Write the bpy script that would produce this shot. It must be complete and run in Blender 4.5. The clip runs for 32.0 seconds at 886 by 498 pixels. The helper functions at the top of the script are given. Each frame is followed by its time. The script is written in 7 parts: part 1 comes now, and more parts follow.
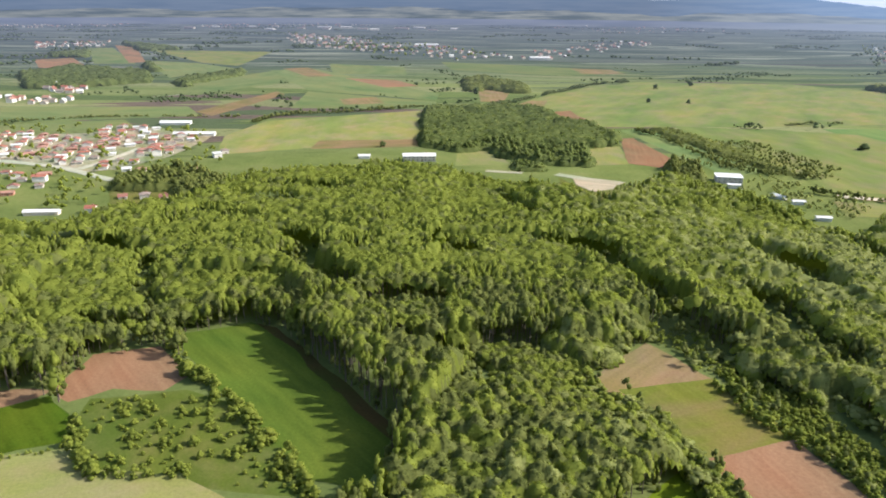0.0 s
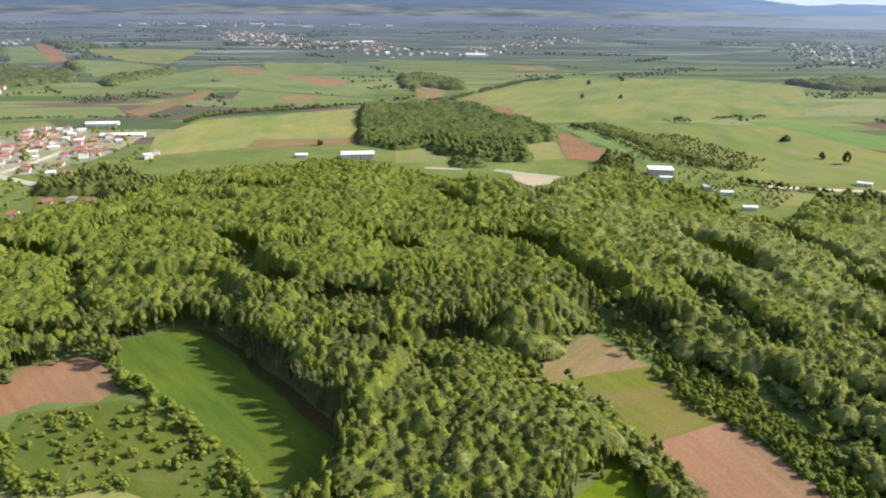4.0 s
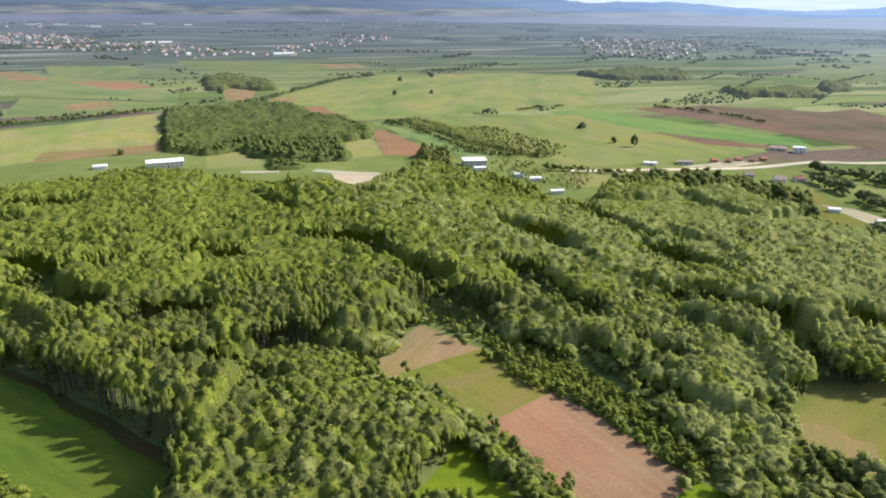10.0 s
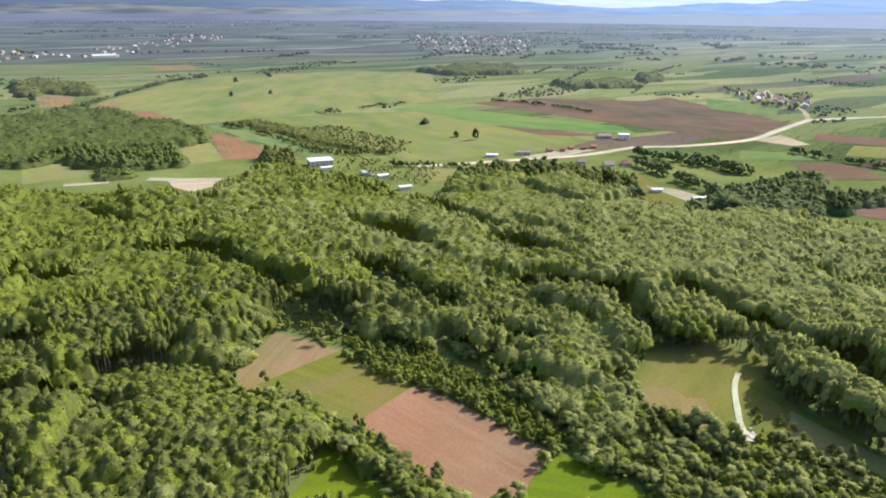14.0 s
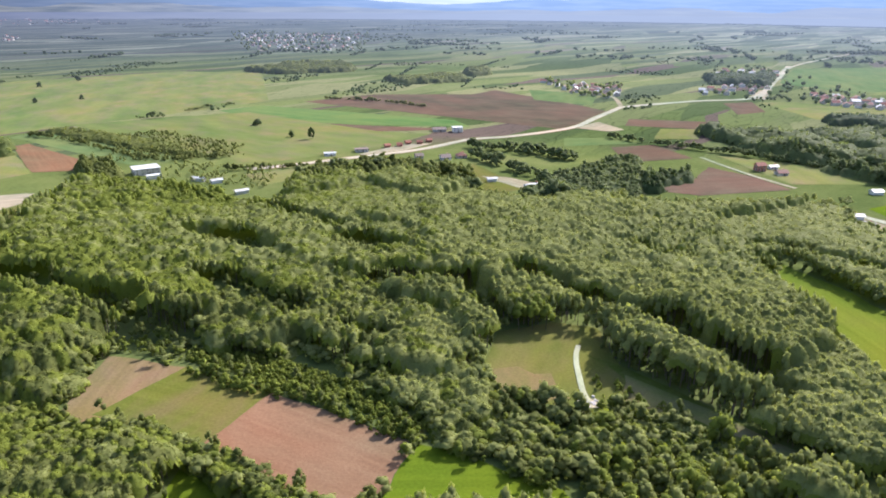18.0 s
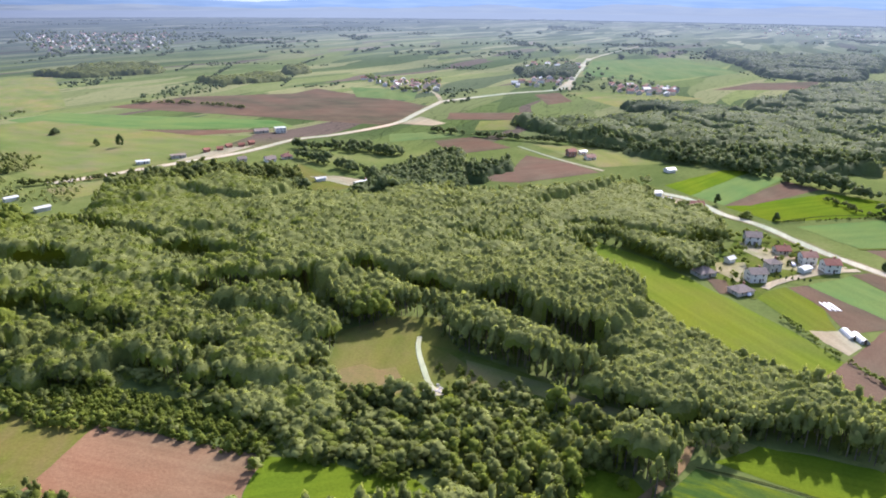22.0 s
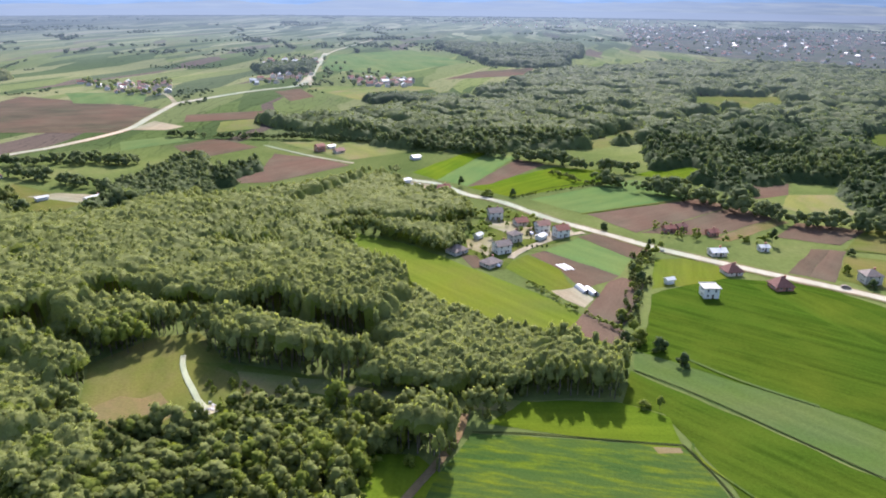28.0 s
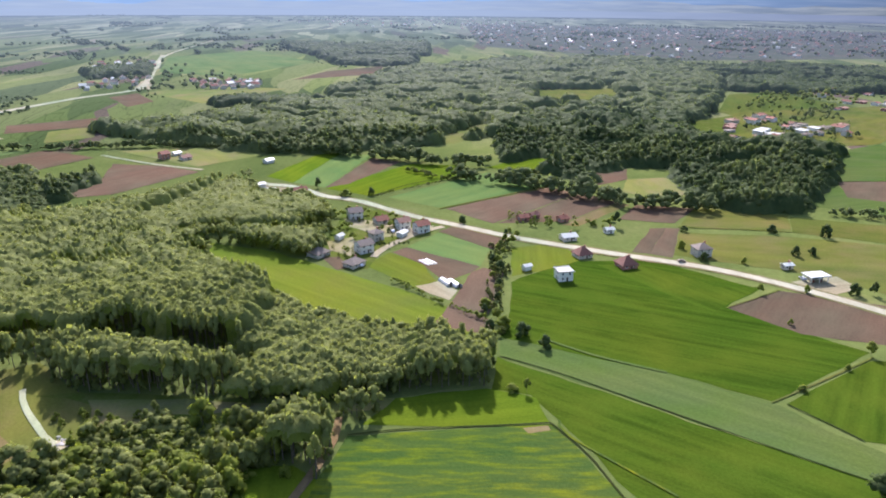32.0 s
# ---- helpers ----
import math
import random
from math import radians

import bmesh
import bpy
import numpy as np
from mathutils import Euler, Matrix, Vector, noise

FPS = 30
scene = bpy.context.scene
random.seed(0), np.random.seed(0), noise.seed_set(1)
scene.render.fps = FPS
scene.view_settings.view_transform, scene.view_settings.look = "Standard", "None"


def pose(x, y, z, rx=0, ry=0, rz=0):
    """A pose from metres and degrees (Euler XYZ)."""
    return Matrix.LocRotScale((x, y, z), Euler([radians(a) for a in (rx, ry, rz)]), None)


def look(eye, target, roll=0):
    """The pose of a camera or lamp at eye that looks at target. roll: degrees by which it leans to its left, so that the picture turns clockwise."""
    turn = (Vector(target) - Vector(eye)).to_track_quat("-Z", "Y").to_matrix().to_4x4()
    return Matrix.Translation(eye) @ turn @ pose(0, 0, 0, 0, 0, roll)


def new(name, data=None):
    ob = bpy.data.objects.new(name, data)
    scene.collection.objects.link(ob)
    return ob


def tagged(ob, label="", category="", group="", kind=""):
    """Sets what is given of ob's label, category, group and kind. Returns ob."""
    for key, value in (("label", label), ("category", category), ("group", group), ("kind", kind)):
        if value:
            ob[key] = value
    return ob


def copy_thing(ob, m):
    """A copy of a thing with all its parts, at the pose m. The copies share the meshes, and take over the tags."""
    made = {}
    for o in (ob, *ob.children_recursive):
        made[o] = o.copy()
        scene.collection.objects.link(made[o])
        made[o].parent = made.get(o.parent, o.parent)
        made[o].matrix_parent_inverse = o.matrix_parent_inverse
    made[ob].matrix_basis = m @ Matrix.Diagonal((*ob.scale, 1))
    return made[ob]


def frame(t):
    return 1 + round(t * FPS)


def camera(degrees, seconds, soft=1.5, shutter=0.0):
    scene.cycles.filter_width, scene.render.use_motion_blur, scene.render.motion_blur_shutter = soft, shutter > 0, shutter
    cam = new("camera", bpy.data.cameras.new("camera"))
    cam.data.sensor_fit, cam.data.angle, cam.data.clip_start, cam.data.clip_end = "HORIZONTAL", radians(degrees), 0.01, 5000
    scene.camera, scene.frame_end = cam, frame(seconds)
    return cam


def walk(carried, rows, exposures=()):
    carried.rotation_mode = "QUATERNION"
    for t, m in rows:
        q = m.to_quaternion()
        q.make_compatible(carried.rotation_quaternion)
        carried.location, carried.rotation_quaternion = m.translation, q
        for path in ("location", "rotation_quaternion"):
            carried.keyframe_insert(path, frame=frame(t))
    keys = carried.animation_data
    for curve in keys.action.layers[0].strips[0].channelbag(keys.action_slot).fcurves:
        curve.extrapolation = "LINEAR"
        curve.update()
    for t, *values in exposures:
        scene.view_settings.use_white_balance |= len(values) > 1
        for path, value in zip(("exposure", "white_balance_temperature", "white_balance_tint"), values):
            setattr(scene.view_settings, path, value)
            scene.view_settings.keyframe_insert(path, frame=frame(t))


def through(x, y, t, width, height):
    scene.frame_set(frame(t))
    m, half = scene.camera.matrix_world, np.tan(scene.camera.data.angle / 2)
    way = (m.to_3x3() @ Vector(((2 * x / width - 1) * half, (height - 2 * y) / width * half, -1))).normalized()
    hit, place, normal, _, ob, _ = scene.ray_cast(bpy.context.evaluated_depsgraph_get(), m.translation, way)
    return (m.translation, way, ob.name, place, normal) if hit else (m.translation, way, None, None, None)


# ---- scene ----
cam = camera(64.45, 32.0, soft=1.9)
PATH = [
    (0, pose(0, 0, 130, 70.716, -0.435, 0.152)),
    (0.5, pose(0, 0, 130, 70.689, -0.471, -0.421)),
    (1, pose(0, 0, 130, 70.667, -0.476, -0.997)),
    (1.5, pose(0, 0, 130, 70.639, -0.478, -1.572)),
    (2, pose(0, 0, 130, 70.602, -0.483, -2.153)),
    (2.5, pose(0, 0, 130, 70.576, -0.492, -2.713)),
    (3, pose(0, 0, 130, 70.548, -0.492, -3.278)),
    (3.5, pose(0, 0, 130, 70.532, -0.509, -3.993)),
    (5.5, pose(0, 0, 130, 70.560, -0.529, -8.167)),
    (6, pose(0, 0, 130, 70.547, -0.518, -9.375)),
    (6.5, pose(0, 0, 130, 70.544, -0.536, -10.621)),
    (7, pose(0, 0, 130, 70.557, -0.563, -11.769)),
    (7.5, pose(0, 0, 130, 70.536, -0.557, -13.074)),
    (8, pose(0, 0, 130, 70.519, -0.537, -14.408)),
    (8.5, pose(0, 0, 130, 70.513, -0.527, -15.749)),
    (9, pose(0, 0, 130, 70.513, -0.521, -17.089)),
    (9.5, pose(0, 0, 130, 70.508, -0.517, -18.431)),
    (10, pose(0, 0, 130, 70.515, -0.517, -19.796)),
    (10.5, pose(0, 0, 130, 70.521, -0.525, -21.321)),
    (11, pose(0, 0, 130, 70.515, -0.532, -22.901)),
    (11.5, pose(0, 0, 130, 70.500, -0.544, -24.509)),
    (12, pose(0, 0, 130, 70.501, -0.556, -26.121)),
    (12.5, pose(0, 0, 130, 70.485, -0.563, -27.689)),
    (13, pose(0, 0, 130, 70.496, -0.555, -29.282)),
    (13.5, pose(0, 0, 130, 70.495, -0.532, -30.946)),
    (14, pose(0, 0, 130, 70.469, -0.527, -32.447)),
    (14.5, pose(0, 0, 130, 70.466, -0.538, -34.044)),
    (16.5, pose(0, 0, 130, 70.395, -0.488, -40.465)),
    (17, pose(0, 0, 130, 70.382, -0.475, -42.211)),
    (17.5, pose(0, 0, 130, 70.355, -0.480, -43.966)),
    (18, pose(0, 0, 130, 70.341, -0.479, -45.761)),
    (18.5, pose(0, 0, 130, 70.340, -0.468, -47.540)),
    (19, pose(0, 0, 130, 70.336, -0.487, -49.317)),
    (19.5, pose(0, 0, 130, 70.321, -0.541, -51.078)),
    (20, pose(0, 0, 130, 70.296, -0.544, -52.887)),
    (20.5, pose(0, 0, 130, 70.296, -0.521, -54.677)),
    (21, pose(0, 0, 130, 70.281, -0.526, -56.429)),
    (21.5, pose(0, 0, 130, 70.280, -0.555, -58.204)),
    (22, pose(0, 0, 130, 70.261, -0.546, -59.970)),
    (22.5, pose(0, 0, 130, 70.247, -0.545, -61.750)),
    (23, pose(0, 0, 130, 70.233, -0.552, -63.505)),
    (23.5, pose(0, 0, 130, 70.204, -0.531, -65.299)),
    (24, pose(0, 0, 130, 70.169, -0.515, -67.066)),
    (24.5, pose(0, 0, 130, 70.150, -0.509, -68.832)),
    (25, pose(0, 0, 130, 70.145, -0.512, -70.622)),
    (25.5, pose(0, 0, 130, 70.127, -0.493, -72.358)),
    (27.5, pose(0, 0, 130, 70.079, -0.493, -78.932)),
    (28, pose(0, 0, 130, 70.069, -0.482, -80.497)),
    (28.5, pose(0, 0, 130, 70.075, -0.469, -82.031)),
    (29, pose(0, 0, 130, 70.073, -0.455, -83.566)),
    (29.5, pose(0, 0, 130, 70.076, -0.427, -85.095)),
    (30, pose(0, 0, 130, 70.078, -0.421, -86.567)),
    (30.5, pose(0, 0, 130, 70.081, -0.439, -88.030)),
    (31, pose(0, 0, 130, 70.077, -0.429, -89.504)),
    (31.5, pose(0, 0, 130, 70.067, -0.429, -90.958)),
    (32, pose(0, 0, 130, 70.065, -0.468, -92.393)),
]
walk(cam, PATH, [(0, 0.86, 6250, 19), (14, 0.93, 6080, 22), (20, 0.94, 5850, 28), (28, 0.90, 5850, 26), (32, 0.84, 5850, 25)])

# ---- light: a clear afternoon, the sun low over +x ----
SUN_BEARING, SUN_HEIGHT = 88.0, 36.5
world = bpy.data.worlds.new("sky")
scene.world = world
world.use_nodes = True
wn = world.node_tree.nodes
sky = wn.new("ShaderNodeTexSky")
sky.sky_type = "NISHITA"
sky.sun_disc = False
sky.sun_elevation, sky.sun_rotation = radians(SUN_HEIGHT), radians(SUN_BEARING)
sky.dust_density, sky.ozone_density = 2.0, 0.6
world.node_tree.links.new(sky.outputs[0], wn["Background"].inputs[0])
wn["Background"].inputs[1].default_value = 0.15
sun = new("sun", bpy.data.lights.new("sun", "SUN"))
sun.data.energy, sun.data.angle, sun.data.color = 4.5, radians(0.6), (1.0, 0.95, 0.86)
b, e = radians(SUN_BEARING), radians(SUN_HEIGHT)
sun.matrix_world = look((math.sin(b) * math.cos(e) * 500, math.cos(b) * math.cos(e) * 500, math.sin(e) * 500), (0, 0, 0))

# ---- materials ----
MATS = {}


def material(name, rough=0.9):
    m = bpy.data.materials.new(name)
    m.use_nodes = True
    MATS[name] = m
    bsdf = m.node_tree.nodes["Principled BSDF"]
    bsdf.inputs["Roughness"].default_value = rough
    bsdf.inputs["Specular IOR Level"].default_value = 0.25 if rough < 0.9 else 0.0
    return m, m.node_tree.nodes, m.node_tree.links, bsdf


def noise_node(n, l, vec, scale, detail=4.0, rough=0.6):
    t = n.new("ShaderNodeTexNoise")
    t.inputs["Scale"].default_value = scale
    t.inputs["Detail"].default_value = detail
    t.inputs["Roughness"].default_value = rough
    if vec is not None:
        l.new(vec, t.inputs["Vector"])
    return t.outputs["Fac"]


def ramp(n, l, fac, stops):
    r = n.new("ShaderNodeValToRGB")
    el = r.color_ramp.elements
    while len(el) < len(stops):
        el.new(0.5)
    for k, (p, c) in enumerate(stops):
        el[k].position, el[k].color = p, (*c, 1)
    l.new(fac, r.inputs[0])
    return r.outputs[0]


def mix(n, l, fac, a, b, kind="MIX"):
    m = n.new("ShaderNodeMix")
    m.data_type, m.blend_type = "RGBA", kind
    for sock, v in ((m.inputs[0], fac), (m.inputs[6], a), (m.inputs[7], b)):
        if isinstance(v, (int, float)):
            sock.default_value = v
        elif isinstance(v, tuple):
            sock.default_value = (*v, 1)
        else:
            l.new(v, sock)
    return m.outputs[2]


def mapped(n, l, scale, kind="Object"):
    c, m = n.new("ShaderNodeTexCoord"), n.new("ShaderNodeMapping")
    m.inputs["Scale"].default_value = scale
    l.new(c.outputs[kind], m.inputs["Vector"])
    return m.outputs[0]


def bump(n, l, bsdf, height, strength, distance):
    b = n.new("ShaderNodeBump")
    b.inputs["Strength"].default_value, b.inputs["Distance"].default_value = strength, distance
    l.new(height, b.inputs["Height"])
    l.new(b.outputs[0], bsdf.inputs["Normal"])


def field_material(name, dark, light, other, rows=0.25, tilt=0.5, blotch=(0.03, 0.045)):
    """Crop or soil: streaks along the rows, broad patches, fine grain."""
    m, n, l, bsdf = material(name, 0.95)
    streak = noise_node(n, l, mapped(n, l, (0.012, rows, 1)), 1.0, 3.0)
    patch = noise_node(n, l, mapped(n, l, blotch + (1,)), 1.0, 5.0)
    grain = noise_node(n, l, mapped(n, l, (0.9, 0.9, 0.9)), 1.0, 4.0, 0.7)
    c = ramp(n, l, streak, [(0.3, dark), (0.7, light)])
    c = mix(n, l, ramp(n, l, patch, [(0.45, (0, 0, 0)), (0.68, (tilt, tilt, tilt))]), c, other)
    c = mix(n, l, 0.55, c, ramp(n, l, grain, [(0.25, (0.45, 0.45, 0.45)), (0.75, (1.0, 1.0, 1.0))]), "MULTIPLY")
    broad = noise_node(n, l, mapped(n, l, (0.009, 0.016, 1)), 1.0, 3.0)
    c = mix(n, l, 1.0, c, ramp(n, l, broad, [(0.32, (0.70, 0.86, 0.80)), (0.5, (1.0, 1.0, 1.0)), (0.68, (1.25, 1.06, 1.05))]), "MULTIPLY")
    info = n.new("ShaderNodeObjectInfo")
    v = ramp(n, l, info.outputs["Random"], [(0.0, (0.82, 0.84, 0.80)), (1.0, (1.0, 1.0, 1.0))])
    c = mix(n, l, 1.0, c, v, "MULTIPLY")
    l.new(c, bsdf.inputs["Base Color"])
    bump(n, l, bsdf, grain, 0.5, 0.25)
    return m


field_material("wheat", (0.035, 0.068, 0.007), (0.070, 0.122, 0.011), (0.086, 0.130, 0.013), tilt=0.75)
field_material("lime_meadow", (0.115, 0.160, 0.018), (0.154, 0.203, 0.024), (0.131, 0.151, 0.037))
field_material("bright_crop", (0.093, 0.153, 0.011), (0.131, 0.199, 0.014), (0.082, 0.141, 0.012))
field_material("far_crop", (0.124, 0.187, 0.061), (0.156, 0.222, 0.081), (0.102, 0.160, 0.057), rows=0.08)
field_material("olive_crop", (0.128, 0.168, 0.060), (0.164, 0.205, 0.078), (0.150, 0.178, 0.076), rows=0.05)
field_material("town_ground", (0.075, 0.092, 0.070), (0.120, 0.132, 0.105), (0.180, 0.180, 0.165), rows=0.02, tilt=0.8)
field_material("faded_grass", (0.120, 0.148, 0.026), (0.158, 0.182, 0.034), (0.190, 0.158, 0.066), tilt=0.75, blotch=(0.06, 0.025))
field_material("pale_crop", (0.079, 0.121, 0.036), (0.105, 0.151, 0.044), (0.083, 0.140, 0.023))
field_material("scrub_grass", (0.072, 0.108, 0.019), (0.102, 0.145, 0.025), (0.135, 0.150, 0.047), rows=0.06, tilt=0.7, blotch=(0.09, 0.12))
field_material("winter_wheat", (0.057, 0.099, 0.016), (0.082, 0.130, 0.019), (0.112, 0.163, 0.024), tilt=0.85, blotch=(0.02, 0.09))
field_material("furrow", (0.03, 0.05, 0.014), (0.045, 0.065, 0.02), (0.06, 0.055, 0.03))
# some blue of the distance haze is mixed into both meadow colours
field_material("meadow", (0.161, 0.193, 0.055), (0.214, 0.244, 0.071), (0.238, 0.214, 0.114), rows=0.05, tilt=0.85)
field_material("yellow_meadow", (0.144, 0.182, 0.053), (0.188, 0.223, 0.070), (0.202, 0.193, 0.095), rows=0.05, tilt=0.9)
field_material("worn_grass", (0.17, 0.145, 0.062), (0.22, 0.17, 0.085), (0.14, 0.155, 0.045), rows=0.06, tilt=0.8)
field_material("striped_crop", (0.055, 0.106, 0.026), (0.083, 0.135, 0.029), (0.166, 0.211, 0.013), rows=0.3, tilt=0.95, blotch=(0.07, 0.33))
field_material("rough_grass", (0.098, 0.125, 0.026), (0.145, 0.165, 0.038), (0.185, 0.148, 0.068), rows=0.06)
field_material("red_soil", (0.196, 0.120, 0.065), (0.240, 0.156, 0.086), (0.275, 0.192, 0.109), rows=0.4, tilt=0.5)
field_material("brown_soil", (0.125, 0.091, 0.061), (0.144, 0.108, 0.072), (0.181, 0.144, 0.094), rows=0.35, tilt=0.6)
field_material("tan_soil", (0.192, 0.144, 0.076), (0.248, 0.192, 0.104), (0.152, 0.152, 0.04), tilt=0.7)
field_material("trodden", (0.286, 0.260, 0.174), (0.401, 0.361, 0.244), (0.186, 0.217, 0.070), rows=0.06, tilt=0.9)
# soil darkened so that its colour carries the forest's shade
field_material("shaded_soil", (0.07, 0.056, 0.02), (0.09, 0.068, 0.026), (0.06, 0.075, 0.018), tilt=0.8)
field_material("verge", (0.212, 0.183, 0.095), (0.276, 0.239, 0.129), (0.138, 0.161, 0.043), rows=0.06, tilt=0.95, blotch=(0.12, 0.12))
field_material("soft_crop", (0.095, 0.169, 0.053), (0.131, 0.212, 0.066), (0.150, 0.212, 0.056), rows=0.1)
field_material("gravel", (0.307, 0.289, 0.189), (0.424, 0.405, 0.271), (0.233, 0.222, 0.129), tilt=0.6)
field_material("white_gravel", (0.498, 0.477, 0.310), (0.615, 0.588, 0.387), (0.382, 0.355, 0.215), tilt=0.5)
field_material("asphalt", (0.422, 0.410, 0.300), (0.538, 0.525, 0.389), (0.345, 0.335, 0.235), tilt=0.5)


def ground_material():
    m, n, l, bsdf = material("farmland", 0.95)
    co = mapped(n, l, (1, 1, 1))
    warp = n.new("ShaderNodeTexNoise")
    warp.inputs["Scale"].default_value = 0.0016
    l.new(co, warp.inputs["Vector"])
    vm = n.new("ShaderNodeVectorMath")
    vm.operation = "MULTIPLY_ADD"
    l.new(warp.outputs["Color"], vm.inputs[0])
    vm.inputs[1].default_value = (260, 260, 0)
    l.new(co, vm.inputs[2])
    rot = n.new("ShaderNodeMapping")
    rot.inputs["Rotation"].default_value = (0, 0, radians(28))
    rot.inputs["Scale"].default_value = (1 / 260.0, 1 / 42.0, 1)
    l.new(vm.outputs[0], rot.inputs["Vector"])
    vor = n.new("ShaderNodeTexVoronoi")
    vor.distance = "CHEBYCHEV"
    vor.inputs["Scale"].default_value = 1.0
    vor.inputs["Randomness"].default_value = 0.7
    l.new(rot.outputs[0], vor.inputs["Vector"])
    sep = n.new("ShaderNodeSeparateColor")
    l.new(vor.outputs["Color"], sep.inputs[0])
    crops = ramp(n, l, sep.outputs[0], [(0.0, (0.090, 0.126, 0.043)), (0.16, (0.168, 0.198, 0.072)), (0.34, (0.126, 0.168, 0.051)), (0.50, (0.228, 0.240, 0.102)),
                                        (0.66, (0.162, 0.198, 0.065)), (0.78, (0.150, 0.116, 0.086)), (0.86, (0.098, 0.128, 0.060)), (0.93, (0.192, 0.228, 0.072))])
    crops.node.color_ramp.interpolation = "CONSTANT"
    grass = noise_node(n, l, co, 0.02, 6.0)
    g = ramp(n, l, grass, [(0.3, (0.11, 0.148, 0.04)), (0.55, (0.16, 0.192, 0.055)), (0.75, (0.21, 0.215, 0.078))])
    # near the woods plain grass, further out the patchwork of strips
    ln = n.new("ShaderNodeVectorMath")
    ln.operation = "LENGTH"
    l.new(co, ln.inputs[0])
    far = n.new("ShaderNodeMapRange")
    far.inputs[1].default_value, far.inputs[2].default_value = 620, 700
    l.new(ln.outputs["Value"], far.inputs[0])
    c = mix(n, l, far.outputs[0], g, crops)
    # broad bluish-dark patches painted in for cloud shadow
    broad = noise_node(n, l, co, 0.0011, 3.0)
    c = mix(n, l, 0.8, c, ramp(n, l, broad, [(0.38, (0.6, 0.66, 0.7)), (0.58, (1, 1, 1))]), "MULTIPLY")
    # distance haze is painted into the low far plain as grey-green tones
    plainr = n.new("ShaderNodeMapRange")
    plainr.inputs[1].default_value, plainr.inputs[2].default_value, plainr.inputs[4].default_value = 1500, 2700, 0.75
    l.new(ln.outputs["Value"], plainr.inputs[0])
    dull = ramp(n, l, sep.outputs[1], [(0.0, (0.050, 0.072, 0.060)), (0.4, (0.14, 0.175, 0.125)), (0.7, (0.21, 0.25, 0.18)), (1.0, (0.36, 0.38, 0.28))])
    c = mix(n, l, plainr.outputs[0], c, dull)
    # and cloud shadow is painted as dark tones along its far side
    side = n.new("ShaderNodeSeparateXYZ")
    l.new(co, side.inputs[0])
    cloud_shade = n.new("ShaderNodeMapRange")
    cloud_shade.inputs[1].default_value, cloud_shade.inputs[2].default_value, cloud_shade.inputs[4].default_value = 1150, 1800, 0.8
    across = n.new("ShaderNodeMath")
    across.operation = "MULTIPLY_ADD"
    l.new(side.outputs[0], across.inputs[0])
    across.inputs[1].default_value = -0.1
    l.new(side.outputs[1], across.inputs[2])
    l.new(across.outputs[0], cloud_shade.inputs[0])
    c = mix(n, l, cloud_shade.outputs[0], c, ramp(n, l, sep.outputs[2], [(0.0, (0.03, 0.045, 0.04)), (0.55, (0.06, 0.085, 0.075)), (0.8, (0.10, 0.12, 0.10)), (1.0, (0.26, 0.28, 0.21))]))
    # dark field edges: hedges and ditches
    edge = n.new("ShaderNodeTexVoronoi")
    edge.feature = "DISTANCE_TO_EDGE"
    edge.inputs["Randomness"].default_value = 0.7
    l.new(rot.outputs[0], edge.inputs["Vector"])
    line = ramp(n, l, edge.outputs["Distance"], [(0.0, (0.55, 0.58, 0.55)), (0.035, (1, 1, 1))])
    c = mix(n, l, far.outputs[0], c, mix(n, l, 1.0, c, line, "MULTIPLY"))
    fine = noise_node(n, l, co, 0.35, 5.0, 0.7)
    c = mix(n, l, 0.5, c, ramp(n, l, fine, [(0.3, (0.5, 0.5, 0.5)), (0.7, (1, 1, 1))]), "MULTIPLY")
    l.new(c, bsdf.inputs["Base Color"])
    bump(n, l, bsdf, fine, 0.5, 0.3)


ground_material()


def leaf_material(name, a, b, c, through=0.44):
    m, n, l, bsdf = material(name, 0.7)
    bsdf.inputs["Specular IOR Level"].default_value = 0.05
    geo = n.new("ShaderNodeNewGeometry")
    co = n.new("ShaderNodeNewGeometry").outputs["Position"]
    patch = noise_node(n, l, co, 0.14, 2.0)
    broad = noise_node(n, l, co, 0.012, 2.0)
    col = ramp(n, l, patch, [(0.30, a), (0.5, b), (0.70, c)])
    col = mix(n, l, ramp(n, l, broad, [(0.4, (0, 0, 0)), (0.65, (0.5, 0.5, 0.5))]), col, b)
    fine = noise_node(n, l, co, 1.1, 3.0, 0.7)
    col = mix(n, l, 1.0, col, ramp(n, l, fine, [(0.3, (0.88, 0.88, 0.88)), (0.66, (1.06, 1.06, 1.05))]), "MULTIPLY")
    leafv = ramp(n, l, geo.outputs["Random Per Island"], [(0.0, (0.90, 0.91, 0.90)), (1.0, (1.10, 1.09, 1.06))])
    col = mix(n, l, 1.0, col, leafv, "MULTIPLY")
    l.new(col, bsdf.inputs["Base Color"])
    tr = n.new("ShaderNodeBsdfTranslucent")
    l.new(mix(n, l, 1.0, col, (1.4, 1.4, 0.8), "MULTIPLY"), tr.inputs[0])
    ms = n.new("ShaderNodeMixShader")
    ms.inputs[0].default_value = through
    l.new(bsdf.outputs[0], ms.inputs[1])
    l.new(tr.outputs[0], ms.inputs[2])
    l.new(ms.outputs[0], n["Material Output"].inputs[0])
    return m


